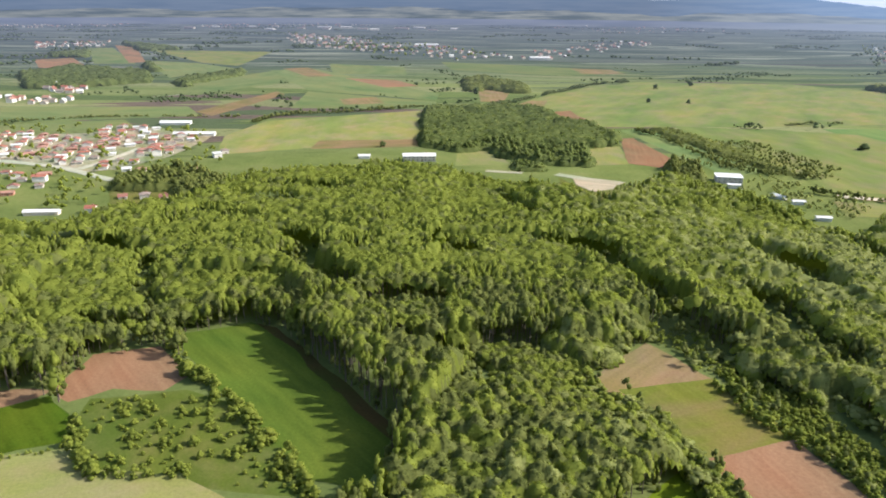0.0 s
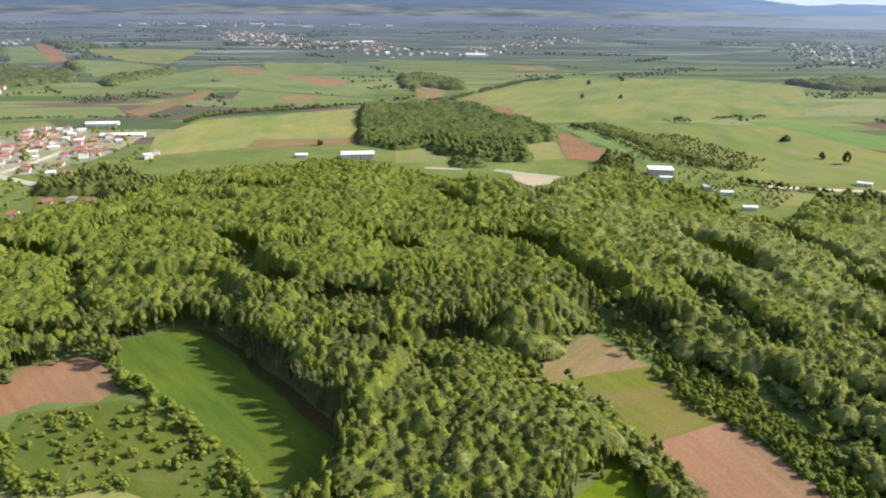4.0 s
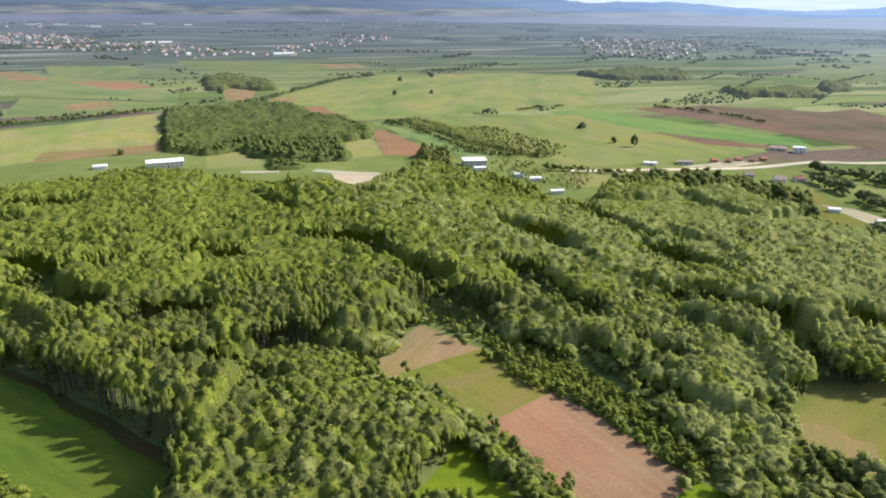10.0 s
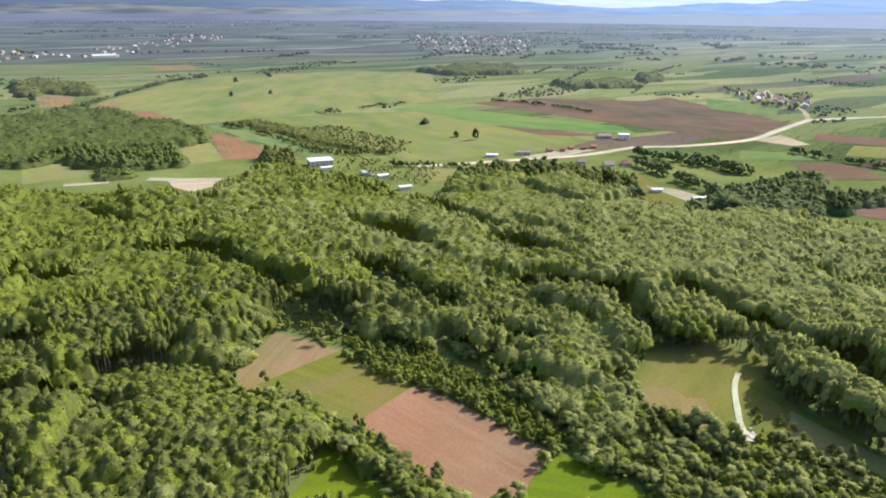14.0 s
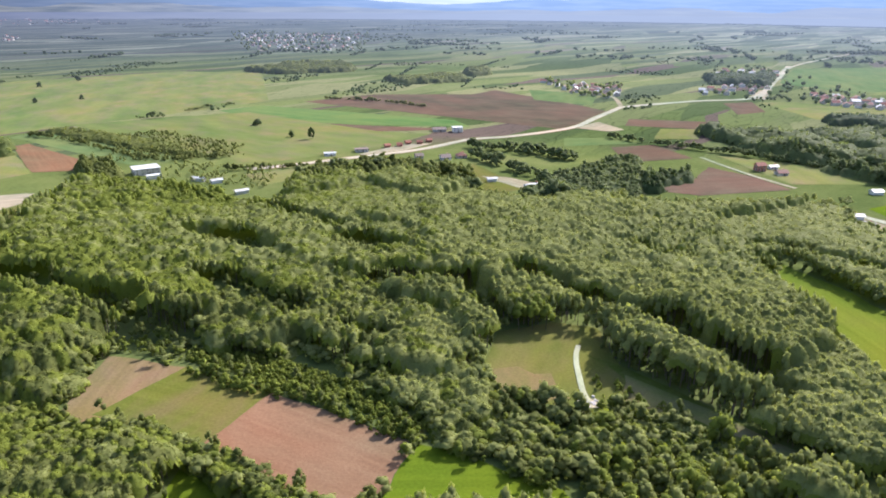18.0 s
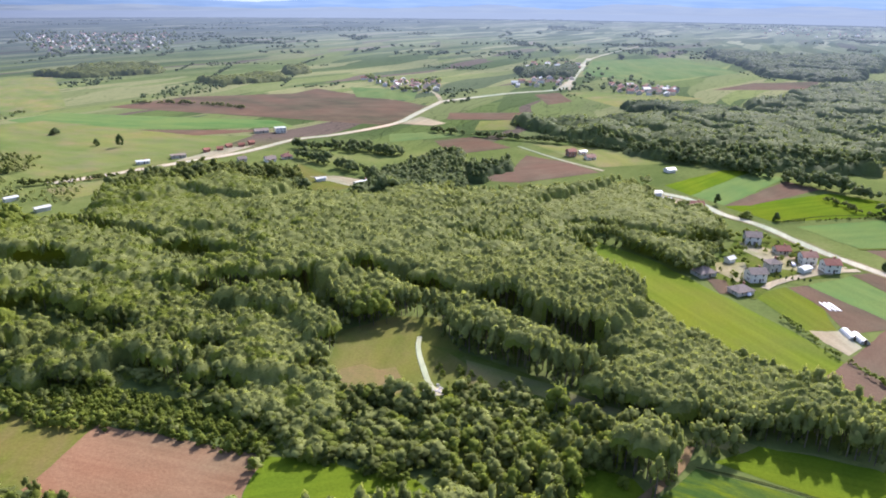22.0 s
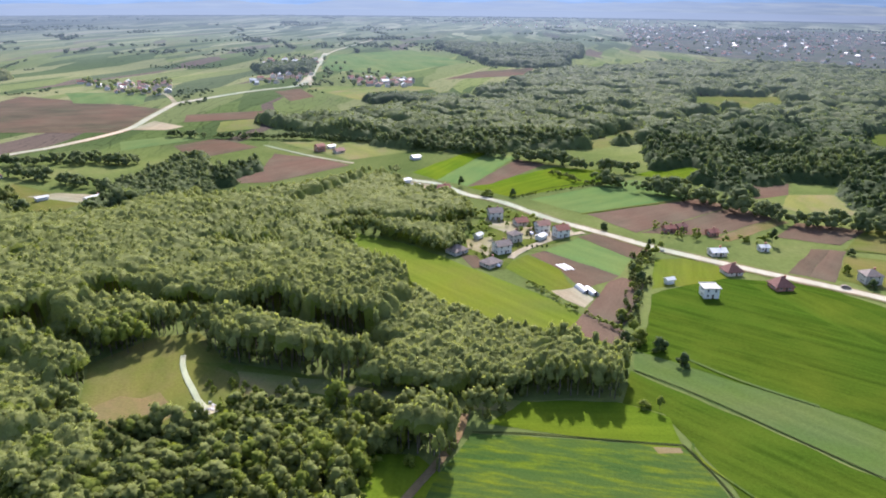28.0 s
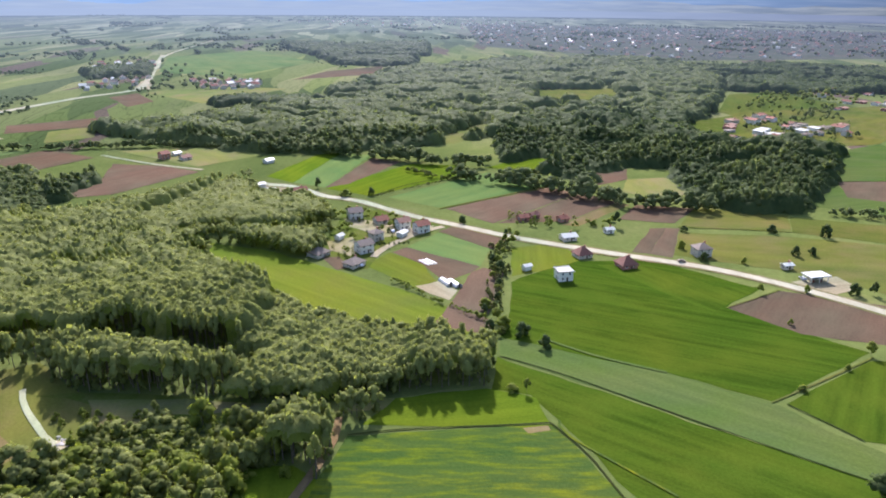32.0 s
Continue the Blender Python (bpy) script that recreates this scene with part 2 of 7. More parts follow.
leaf_material("leaves", (0.135, 0.174, 0.029), (0.178, 0.218, 0.036), (0.220, 0.257, 0.046))
# haze and backlight of the sunward view are put into this leaf colour
leaf_material("oak_leaves", (0.179, 0.206, 0.064), (0.226, 0.257, 0.080), (0.279, 0.307, 0.098), 0.44)
leaf_material("deep_leaves", (0.104, 0.130, 0.035), (0.137, 0.163, 0.044), (0.176, 0.196, 0.057), 0.44)
leaf_material("wood_leaves", (0.091, 0.125, 0.036), (0.123, 0.159, 0.045), (0.157, 0.188, 0.056), 0.44)
# the grey in this leaf colour is painted distance haze
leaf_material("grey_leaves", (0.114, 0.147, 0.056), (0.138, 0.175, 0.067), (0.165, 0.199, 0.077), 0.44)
leaf_material("dark_leaves", (0.059, 0.090, 0.035), (0.084, 0.119, 0.043), (0.105, 0.139, 0.053), 0.44)


def plain(name, col, var=0.25, scale=0.8, rough=0.8, metal=0.0):
    m, n, l, bsdf = material(name, rough)
    bsdf.inputs["Metallic"].default_value = metal
    f = noise_node(n, l, mapped(n, l, (1, 1, 1)), scale, 6.0, 0.65)
    dk = tuple(v * (1 - var) for v in col)
    c = ramp(n, l, f, [(0.3, dk), (0.65, col)])
    info = n.new("ShaderNodeObjectInfo")
    c = mix(n, l, 1.0, c, ramp(n, l, info.outputs["Random"], [(0, (0.85, 0.85, 0.85)), (1, (1, 1, 1))]), "MULTIPLY")
    l.new(c, bsdf.inputs["Base Color"])
    bump(n, l, bsdf, f, 0.3, 0.03)
    return m


plain("bark", (0.17, 0.14, 0.105), 0.5, 3.0)
plain("white_wall", (0.694, 0.686, 0.589), 0.12, 0.5)
plain("cream_wall", (0.68, 0.60, 0.46), 0.15, 0.5)
plain("grey_wall", (0.525, 0.498, 0.408), 0.25, 0.5)
plain("brick_wall", (0.42, 0.20, 0.13), 0.3, 0.8)
plain("red_roof", (0.330, 0.131, 0.081), 0.35, 0.9)
plain("orange_roof", (0.36, 0.20, 0.135), 0.3, 0.9)
plain("dark_roof", (0.264, 0.215, 0.166), 0.3, 0.9)
plain("brown_roof", (0.26, 0.12, 0.085), 0.35, 0.9)
plain("white_roof", (0.660, 0.673, 0.595), 0.12, 0.4, 0.45)
plain("concrete", (0.510, 0.504, 0.427), 0.3, 0.6)
plain("film", (0.660, 0.673, 0.602), 0.08, 0.3, 0.3)
plain("dark_wood", (0.10, 0.075, 0.055), 0.3, 2.0)
plain("rubble", (0.62, 0.59, 0.54), 0.35, 2.0)
plain("window_glass", (0.04, 0.05, 0.06), 0.2, 1.0, 0.12)
plain("car_paint", (0.70, 0.70, 0.72), 0.05, 1.0, 0.25)

# ---- builders ----
def mesh_of(name, verts, faces, mat):
    me = bpy.data.meshes.new(name)
    me.from_pydata([tuple(v) for v in verts], [], [tuple(f) for f in faces])
    me.materials.append(MATS[mat])
    return me


def big_mesh(name, verts, quads, mat, normals=None):
    """One mesh out of numpy arrays of corners and four-sided faces."""
    me = bpy.data.meshes.new(name)
    nv, nf = len(verts), len(quads)
    me.vertices.add(nv)
    me.vertices.foreach_set("co", np.asarray(verts, np.float32).ravel())
    me.loops.add(nf * 4)
    me.loops.foreach_set("vertex_index", np.asarray(quads, np.int32).ravel())
    me.polygons.add(nf)
    me.polygons.foreach_set("loop_start", np.arange(0, nf * 4, 4, dtype=np.int32))
    me.materials.append(MATS[mat])
    me.update(calc_edges=True)
    if normals is not None:
        me.shade_smooth()
        me.normals_split_custom_set_from_vertices(np.asarray(normals, np.float32))
    return me


def part(name, me, parent, label=""):
    ob = new(name, me)
    ob.parent = parent
    if label:
        ob["label"] = label
    return ob


def inside(px, py, poly):
    hit = np.zeros(len(px), bool)
    x0, y0 = poly[-1]
    for x1, y1 in poly:
        if y1 != y0:
            hit ^= ((y1 > py) != (y0 > py)) & (px < (x0 - x1) * (py - y1) / (y0 - y1) + x1)
        x0, y0 = x1, y1
    return hit


def near_line(px, py, line):
    d = np.full(len(px), 1e9)
    for (x0, y0), (x1, y1) in zip(line, line[1:]):
        ux, uy = x1 - x0, y1 - y0
        k = np.clip(((px - x0) * ux + (py - y0) * uy) / max(ux * ux + uy * uy, 1e-9), 0, 1)
        d = np.minimum(d, np.hypot(px - x0 - k * ux, py - y0 - k * uy))
    return d


OPEN, LANES, GAPS, LAYER = [], [], [], [0.03]


def outline(corners, wobble):
    """The edge of a plot, a little uneven."""
    out, span = [], 0.0
    for (x0, y0), (x1, y1) in zip(corners, corners[1:] + corners[:1]):
        d = math.hypot(x1 - x0, y1 - y0)
        r = math.hypot(x0, y0)
        k = max(1, int(d / max(5.0, r * 0.02)))
        for i in range(k):
            f = i / k
            x, y = x0 + (x1 - x0) * f, y0 + (y1 - y0) * f
            if i:
                v = noise.noise_vector((x * 0.07, y * 0.07, 3.1))
                x, y = x + v.x * wobble, y + v.y * wobble
            out.append((x, y))
    return out


def field(name, mat, corners, label, category="field", clear=True, wobble=1.6, kind=""):
    if clear:
        OPEN.append(corners)
    LAYER[0] += 0.002
    pts = outline(corners, wobble)
    i = max(range(len(corners)), key=lambda k: math.dist(corners[k], corners[k - 1]))
    (ax, ay), (bx, by) = corners[i - 1], corners[i]
    turn = math.atan2(by - ay, bx - ax)
    bm = bmesh.new()
    c, s = math.cos(-turn), math.sin(-turn)
    vs = [bm.verts.new(((x - ax) * c - (y - ay) * s, (x - ax) * s + (y - ay) * c, 0)) for x, y in pts]
    f = bm.faces.new(vs)
    f.normal_update()
    if f.normal.z < 0:
        f.normal_flip()
    bmesh.ops.triangulate(bm, faces=[f])
    me = bpy.data.meshes.new(name)
    bm.to_mesh(me)
    bm.free()
    me.materials.append(MATS[mat])
    ob = tagged(new(name, me), label, category, kind=kind or "structure")
    ob.location, ob.rotation_euler = (ax, ay, LAYER[0]), (0, 0, turn)
    return ob


def smooth_line(line, step):
    out = []
    n = len(line)
    for i in range(n - 1):
        p0, p1, p2, p3 = (Vector(line[max(0, min(n - 1, k))]) for k in (i - 1, i, i + 1, i + 2))
        k = max(1, int((p2 - p1).length / step))
        for j in range(k):
            t = j / k
            out.append(0.5 * ((2 * p1) + (p2 - p0) * t + (2 * p0 - 5 * p1 + 4 * p2 - p3) * t * t + (3 * p1 - p0 - 3 * p2 + p3) * t ** 3))
    out.append(Vector(line[-1]))
    return out


def road(name, mat, line, width, label, category="road", clear=3.0, proud=0.1):
    LANES.append((line, width / 2 + clear))
    LAYER[0] += 0.002
    pts = smooth_line(line, max(4.0, width))
    vs, fs = [], []
    for i, p in enumerate(pts):
        d = (pts[min(i + 1, len(pts) - 1)] - pts[max(i - 1, 0)]).normalized()
        w = width / 2 * (1 + 0.18 * noise.noise((p.x * 0.08, p.y * 0.08, 9.0)))
        h = LAYER[0] + proud
        e = min(0.5, width * 0.12)
        vs += [(p.x - d.y * (w + e), p.y + d.x * (w + e), h - proud * 1.1), (p.x - d.y * w, p.y + d.x * w, h), (p.x + d.y * w, p.y - d.x * w, h), (p.x + d.y * (w + e), p.y - d.x * (w + e), h - proud * 1.1)]
        if i:
            a = 4 * i
            fs += [(a - 4 + k, a - 3 + k, a + 1 + k, a + k) for k in range(3)]
    me = mesh_of(name, vs, fs, mat)
    return tagged(new(name, me), label, category, kind="structure")


# ---- trees ----
def crown_arrays(seed, clumps, size, core, low=0.48, spread=0.22):
    """A unit crown, 1 high over its foot: a dome of knobbly lobes under many small outward leaf sprays. Corners, faces and soft normals."""
    rng = np.random.default_rng(seed)
    lobes = [(0, 0, 0.80, 0.19)] if core > 1 else [(0, 0, 0.64, 0.36)]
    for k in range(1, core):
        f = k / max(core - 1, 1)
        a = k * 2.4 + rng.uniform(-0.5, 0.5)
        z = 0.78 - (0.78 - low) * f * rng.uniform(0.8, 1.1)
        r = spread * (0.55 + 0.6 * f ** 0.6) * rng.uniform(0.75, 1.1)
        lobes.append((math.cos(a) * r, math.sin(a) * r, z, rng.uniform(0.15, 0.21)))
    V, F, N = [], [], []

    def soft(p, c):
        p, c = np.array(p, float), np.array(c, float)
        n1, n2 = p - c, p - (0, 0, 0.45)
        return n1 / (np.linalg.norm(n1) + 1e-6) * 0.8 + n2 / (np.linalg.norm(n2) + 1e-6) * 0.5 + (0, 0, 0.2)

    for x, y, z, r in lobes:
        o = len(V)
        ang = rng.uniform(0, 1)
        for zz, rr in ((-0.85, 0.5), (0.0, 1.0), (0.72, 0.68)):
            for k in range(5):
                a = (k + ang) * math.tau / 5 + zz
                q = rr * r * rng.uniform(0.8, 1.1)
                V.append((x + math.cos(a) * q, y + math.sin(a) * q, z + zz * r * rng.uniform(0.85, 1.1)))
        V += [(x, y, z + r * 1.02), (x, y, z + r * 1.0)]
        N += [soft(p, (x, y, z)) for p in V[o:]]
        for b in (0, 5):
            F += [(o + b + k, o + b + (k + 1) % 5, o + b + 5 + (k + 1) % 5, o + b + 5 + k) for k in range(5)]
        F += [(o + 10, o + 11, o + 12, o + 15), (o + 12, o + 13, o + 14, o + 15), (o + 14, o + 10, o + 15, o + 16)]
    for k in range(clumps):
        x, y, z, r = lobes[k % len(lobes)]
        d = rng.normal(size=3)
        d[2] = d[2] * 0.7 + 0.4
        d /= np.linalg.norm(d)
        c = np.array((x, y, z)) + d * r * rng.uniform(0.92, 1.32)
        nrm = d + rng.normal(size=3) * 0.35
        nrm /= np.linalg.norm(nrm)
        u = np.cross(nrm, rng.normal(size=3))
        u /= np.linalg.norm(u)
        v = np.cross(nrm, u)
        s = size * rng.uniform(0.6, 1.3)
        o = len(V)
        bend = -nrm * s * 0.3
        V += [tuple(c - u * s + bend), tuple(c - v * s * 0.8), tuple(c + u * s + bend), tuple(c + v * s * 0.8)]
        side = soft(c, (x, y, z)) + nrm * 0.15
        N += [side] * 4
        F.append((o, o + 1, o + 2, o + 3))
    N = np.array(N)
    return np.array(V), np.array(F), N / np.linalg.norm(N, axis=1)[:, None]


def trunk_arrays(sides=5, limbs=4, seed=0):
    """A unit trunk with limbs, tapering up into the crown."""
    rng = np.random.default_rng(seed)
    V, F = [], []

    def stick(a, b, ra, rb):
        o = len(V)
        a, b = np.array(a, float), np.array(b, float)
        for p, r in ((a, ra), (b, rb)):
            for k in range(sides):
                t = 2 * math.pi * k / sides
                V.append((p[0] + math.cos(t) * r, p[1] + math.sin(t) * r, p[2]))
        for k in range(sides):
            F.append((o + k, o + (k + 1) % sides, o + sides + (k + 1) % sides, o + sides + k))

    stick((0, 0, -0.02), (0.01, 0, 0.35), 0.020, 0.014)
    stick((0.01, 0, 0.35), (0.0, 0.01, 0.8), 0.014, 0.004)
    for k in range(limbs):
        a = 2 * math.pi * (k + rng.uniform(0, 0.6)) / max(limbs, 1)
        h = rng.uniform(0.2, 0.5)
        stick((0, 0, h), (math.cos(a) * 0.16, math.sin(a) * 0.16, h + 0.2), 0.008, 0.003)
    return np.array(V), np.array(F), None


FINE = [crown_arrays(10 + k, 170, 0.046, 6) for k in range(6)]
MID = [crown_arrays(30 + k, 62, 0.062, 4, 0.55, 0.24) for k in range(6)]
LOW = [crown_arrays(50 + k, 14, 0.085, 2, 0.66, 0.24) for k in range(6)]
CLUMP = [crown_arrays(60 + k, 20, 0.085, 3) for k in range(4)]
FAR = [crown_arrays(70 + k, 3, 0.12, 1, 0.5) for k in range(5)]
BUSH = [crown_arrays(90 + k, 130, 0.058, 8, 0.12, 0.24) for k in range(4)]
SHRUB = [crown_arrays(110 + k, 40, 0.08, 5, 0.12, 0.24) for k in range(4)]


def scatter(xs, ys, hs, ws, kinds, rng, ds):
    """Joins many plants into arrays: each a kind, turned, scaled by height and width."""
    pick = rng.integers(0, len(kinds), len(xs))
    allv, allf, alln, off = [], [], [], 0
    for k, (V, F, N) in enumerate(kinds):
        i = np.where(pick == k)[0]
        if not len(i):
            continue
        a = rng.uniform(0, 2 * math.pi, len(i))
        c, s = np.cos(a)[:, None], np.sin(a)[:, None]
        w, h = ws[i][:, None], hs[i][:, None]
        x = (V[None, :, 0] * c - V[None, :, 1] * s) * w + xs[i][:, None]
        y = (V[None, :, 0] * s + V[None, :, 1] * c) * w + ys[i][:, None]
        z = h + (V[None, :, 2] - 1) * ds[i][:, None] if N is not None else V[None, :, 2] * h
        allv.append(np.stack([x, y, z], -1).reshape(-1, 3))
        allf.append((F[None] + (np.arange(len(i)) * len(V))[:, None, None] + off).reshape(-1, 4))
        if N is not None:
            nz = np.broadcast_to(N[None, :, 2], x.shape)
            alln.append(np.stack([N[None, :, 0] * c - N[None, :, 1] * s, N[None, :, 0] * s + N[None, :, 1] * c, nz], -1).reshape(-1, 3))
        off += len(i) * len(V)
    return np.concatenate(allv), np.concatenate(allf), np.concatenate(alln) if alln else None


def stand(name, mat, xs, ys, hs, ws, kinds, rng, label, category="forest", ds=None):
    if not len(xs):
        return
    V, F, N = scatter(xs, ys, hs, ws, kinds, rng, np.minimum(ws * 0.95, hs) if ds is None else ds)
    tagged(new(name, big_mesh(name, V, F, mat, N)), label, category, kind="stuff")


def grow(mask, rounds=1):
    for _ in range(rounds):
        out = mask.copy()
        for dx, dy in ((1, 0), (-1, 0), (0, 1), (0, -1)):
            out |= np.roll(np.roll(mask, dx, 0), dy, 1)
        mask = out
    return mask


BARE = [[(-16, 236), (-16, 258), (34, 252), (34, 226)], [(-40, 284), (-40, 300), (-16, 294), (-16, 278)]]


def canopy(name, mat, xs, ys, hs, ws, cell, drop, label, category="forest", seed=11, rough=0.45, spray=0.0, size=0.4, droop=2.5, sink=0.7, kinds=None):
    """The closed leaf roof of a stand: domes over its trees, joined, drooping at the edges, with loose leaf sprays over it."""
    r = np.random.default_rng(seed)
    x0, y0 = xs.min() - 8 * cell - ws.max(), ys.min() - 8 * cell - ws.max()
    nx, ny = int((xs.max() + ws.max() - x0) / cell) + 8, int((ys.max() + ws.max() - y0) / cell) + 8
    top, owner = np.full((nx, ny), -1.0), np.zeros((nx, ny), np.int32)
    kinds = np.zeros(len(xs), np.int32) if kinds is None else kinds
    ix, iy = ((xs - x0) / cell).astype(int), ((ys - y0) / cell).astype(int)
    reach = int(np.ceil(ws.max() * 0.6 / cell))
    for dx in range(-reach, reach + 1):
        for dy in range(-reach, reach + 1):
            cx, cy = ix + dx, iy + dy
            d2 = ((x0 + (cx + 0.5) * cell - xs) ** 2 + (y0 + (cy + 0.5) * cell - ys) ** 2) / (ws * 0.56) ** 2
            level = hs - drop * d2 - sink
            k = (d2 < 1) & (level > top[cx, cy])
            top[cx[k], cy[k]], owner[cx[k], cy[k]] = level[k], kinds[k]
    covered = top > 0
    # small holes close, real gaps stay
    closed = ~grow(~grow(covered, 2), 2)
    fill = np.where(covered, top, 0.0)
    num, den = fill.copy(), covered.astype(float)
    for dx in (-2, -1, 0, 1, 2):
        for dy in (-2, -1, 0, 1, 2):
            num += np.roll(np.roll(fill, dx, 0), dy, 1)
            den += np.roll(np.roll(covered, dx, 0), dy, 1)
    mean = num / np.maximum(den, 1)
    z = np.where(covered, np.maximum(top, mean - drop * 0.9), np.where(closed, mean - drop, 0.0))
    body = covered | closed
    gx = x0 + (np.arange(nx)[:, None] + 0.5) * cell + r.uniform(-0.28, 0.28, (nx, ny)) * cell
    gy = y0 + (np.arange(ny)[None, :] + 0.5) * cell + r.uniform(-0.28, 0.28, (nx, ny)) * cell
    z = np.where(body, z + r.uniform(-rough, rough, z.shape), 0.0)
    near = np.zeros_like(z)
    for dx in (-1, 0, 1):
        for dy in (-1, 0, 1):
            near = np.maximum(near, np.roll(np.roll(z, dx, 0), dy, 1))
    z = np.where(body, z, near - droop * r.uniform(0.3, 1.3, z.shape))
    z = np.maximum(z, 0.15)
    idx = np.arange(nx * ny).reshape(nx, ny)
    corners = np.stack([body[:-1, :-1], body[1:, :-1], body[1:, 1:], body[:-1, 1:]], -1)
    ok = corners.any(-1)
    F = np.stack([idx[:-1, :-1], idx[1:, :-1], idx[1:, 1:], idx[:-1, 1:]], -1)[ok]
    V = np.stack([gx, gy, z], -1).reshape(-1, 3)
    used = np.unique(F)
    remap = np.zeros(nx * ny, int)
    remap[used] = np.arange(len(used))
    V, F, own = V[used], remap[F], owner.ravel()[F[:, 0]]
    # face normals, gathered at the corners and turned a little to the sky
    fn = np.cross(V[F[:, 2]] - V[F[:, 0]], V[F[:, 3]] - V[F[:, 1]])
    area = np.linalg.norm(fn, axis=1) / 2
    N = np.zeros_like(V)
    for c in range(4):
        np.add.at(N, F[:, c], fn)
    N /= np.linalg.norm(N, axis=1)[:, None] + 1e-9
    if spray:
        count = r.poisson(area * spray)
        f = np.repeat(np.arange(len(F)), count)
        uv = r.uniform(0, 1, (len(f), 2))
        a, b, c, d = (V[F[f, k]] for k in range(4))
        u, v = uv[:, :1], uv[:, 1:]
        p = a * (1 - u) * (1 - v) + b * u * (1 - v) + c * u * v + d * (1 - u) * v
        n = fn[f] / (np.linalg.norm(fn[f], axis=1)[:, None] + 1e-9)
        q = n + r.normal(size=n.shape) * 0.55
        q /= np.linalg.norm(q, axis=1)[:, None]
        p = p + n * r.uniform(0.0, 0.55, (len(f), 1)) * size * 2.2
        e = np.cross(q, r.normal(size=q.shape))
        e /= np.linalg.norm(e, axis=1)[:, None]
        g = np.cross(q, e)
        s = size * r.uniform(0.55, 1.3, (len(f), 1))
        bend = -q * s * 0.3
        quad = np.stack([p - e * s + bend, p - g * s * 0.8, p + e * s + bend, p + g * s * 0.8], 1)
        side = N[F[f, 0]] * 0.9 + q * 0.25 + np.array((0, 0, 0.1))
        side /= np.linalg.norm(side, axis=1)[:, None]
        F = np.concatenate([F, (np.arange(len(f) * 4) + len(V)).reshape(-1, 4)])
        V = np.concatenate([V, quad.reshape(-1, 3)])
        N = np.concatenate([N, np.repeat(side, 4, 0)])
        own = np.concatenate([own, own[f]])
    mats = (mat,) if isinstance(mat, str) else mat
    me = big_mesh(name, V, F, mats[0], N)
    for other in mats[1:]:
        me.materials.append(MATS[other])
    me.polygons.foreach_set("material_index", own.astype(np.int32))
    tagged(new(name, me), label, category, kind="stuff")


def sites(polys, step, rng, gaps=True):
    """Jittered places for trees within plots, off the open land and the lanes."""
    out = []
    for poly in polys:
        p = np.array(poly)
        (x0, y0), (x1, y1) = p.min(0), p.max(0)
        gx, gy = np.meshgrid(np.arange(float(x0), x1, step), np.arange(float(y0), y1, step * 0.9))
        gx[1::2] += step / 2
        gx = (gx + rng.uniform(-0.42, 0.42, gx.shape) * step).ravel()
        gy = (gy + rng.uniform(-0.42, 0.42, gy.shape) * step).ravel()
        k = inside(gx, gy, poly)
        out.append(np.stack([gx[k], gy[k]], 1))
    q = np.concatenate(out)
    keep = np.ones(len(q), bool)
    for poly in OPEN:
        keep &= ~inside(q[:, 0], q[:, 1], poly)
    for line, w in LANES:
        keep &= near_line(q[:, 0], q[:, 1], line) > w
    q = q[keep]
    return q[~in_gap(q[:, 0], q[:, 1])] if gaps else q


def lane(line, width):
    """A gap between stands, uneven along its way."""
    GAPS.append((line, width / 2))


def in_gap(px, py):
    wave = np.array([0.82 + 0.5 * noise.noise((x * 0.05, y * 0.05, 12.0)) for x, y in zip(px, py)])
    hit = np.zeros(len(px), bool)
    for line, w in GAPS:
        hit |= near_line(px, py, line) < w * wave
    return hit


# ---- the ground ----
def disc(name, radius, mat):
    vs, fs = [(0, 0, 0)], []
    rings = [60, 200, 500, 1000, 1800, 3000, radius]
    for r in rings:
        vs += [(r * math.cos(2 * math.pi * k / 96), r * math.sin(2 * math.pi * k / 96), 0) for k in range(96)]
    fs += [(0, 1 + k, 1 + (k + 1) % 96) for k in range(96)]
    for i in range(len(rings) - 1):
        a = 1 + 96 * i
        fs += [(a + k, a + 96 + k, a + 96 + (k + 1) % 96, a + (k + 1) % 96) for k in range(96)]
    return new(name, mesh_of(name, vs, fs, mat))


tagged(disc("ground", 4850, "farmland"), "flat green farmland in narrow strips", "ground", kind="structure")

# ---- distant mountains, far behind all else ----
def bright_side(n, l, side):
    """Sky brightness painted by bearing: 0 where the sky is clouded, 1 towards the open sky in the east."""
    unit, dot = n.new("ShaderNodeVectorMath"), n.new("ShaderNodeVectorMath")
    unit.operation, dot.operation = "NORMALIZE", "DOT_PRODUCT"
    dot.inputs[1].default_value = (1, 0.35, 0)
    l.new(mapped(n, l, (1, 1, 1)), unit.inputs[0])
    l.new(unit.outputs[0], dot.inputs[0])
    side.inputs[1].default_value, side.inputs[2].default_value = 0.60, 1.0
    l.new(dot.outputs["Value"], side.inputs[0])


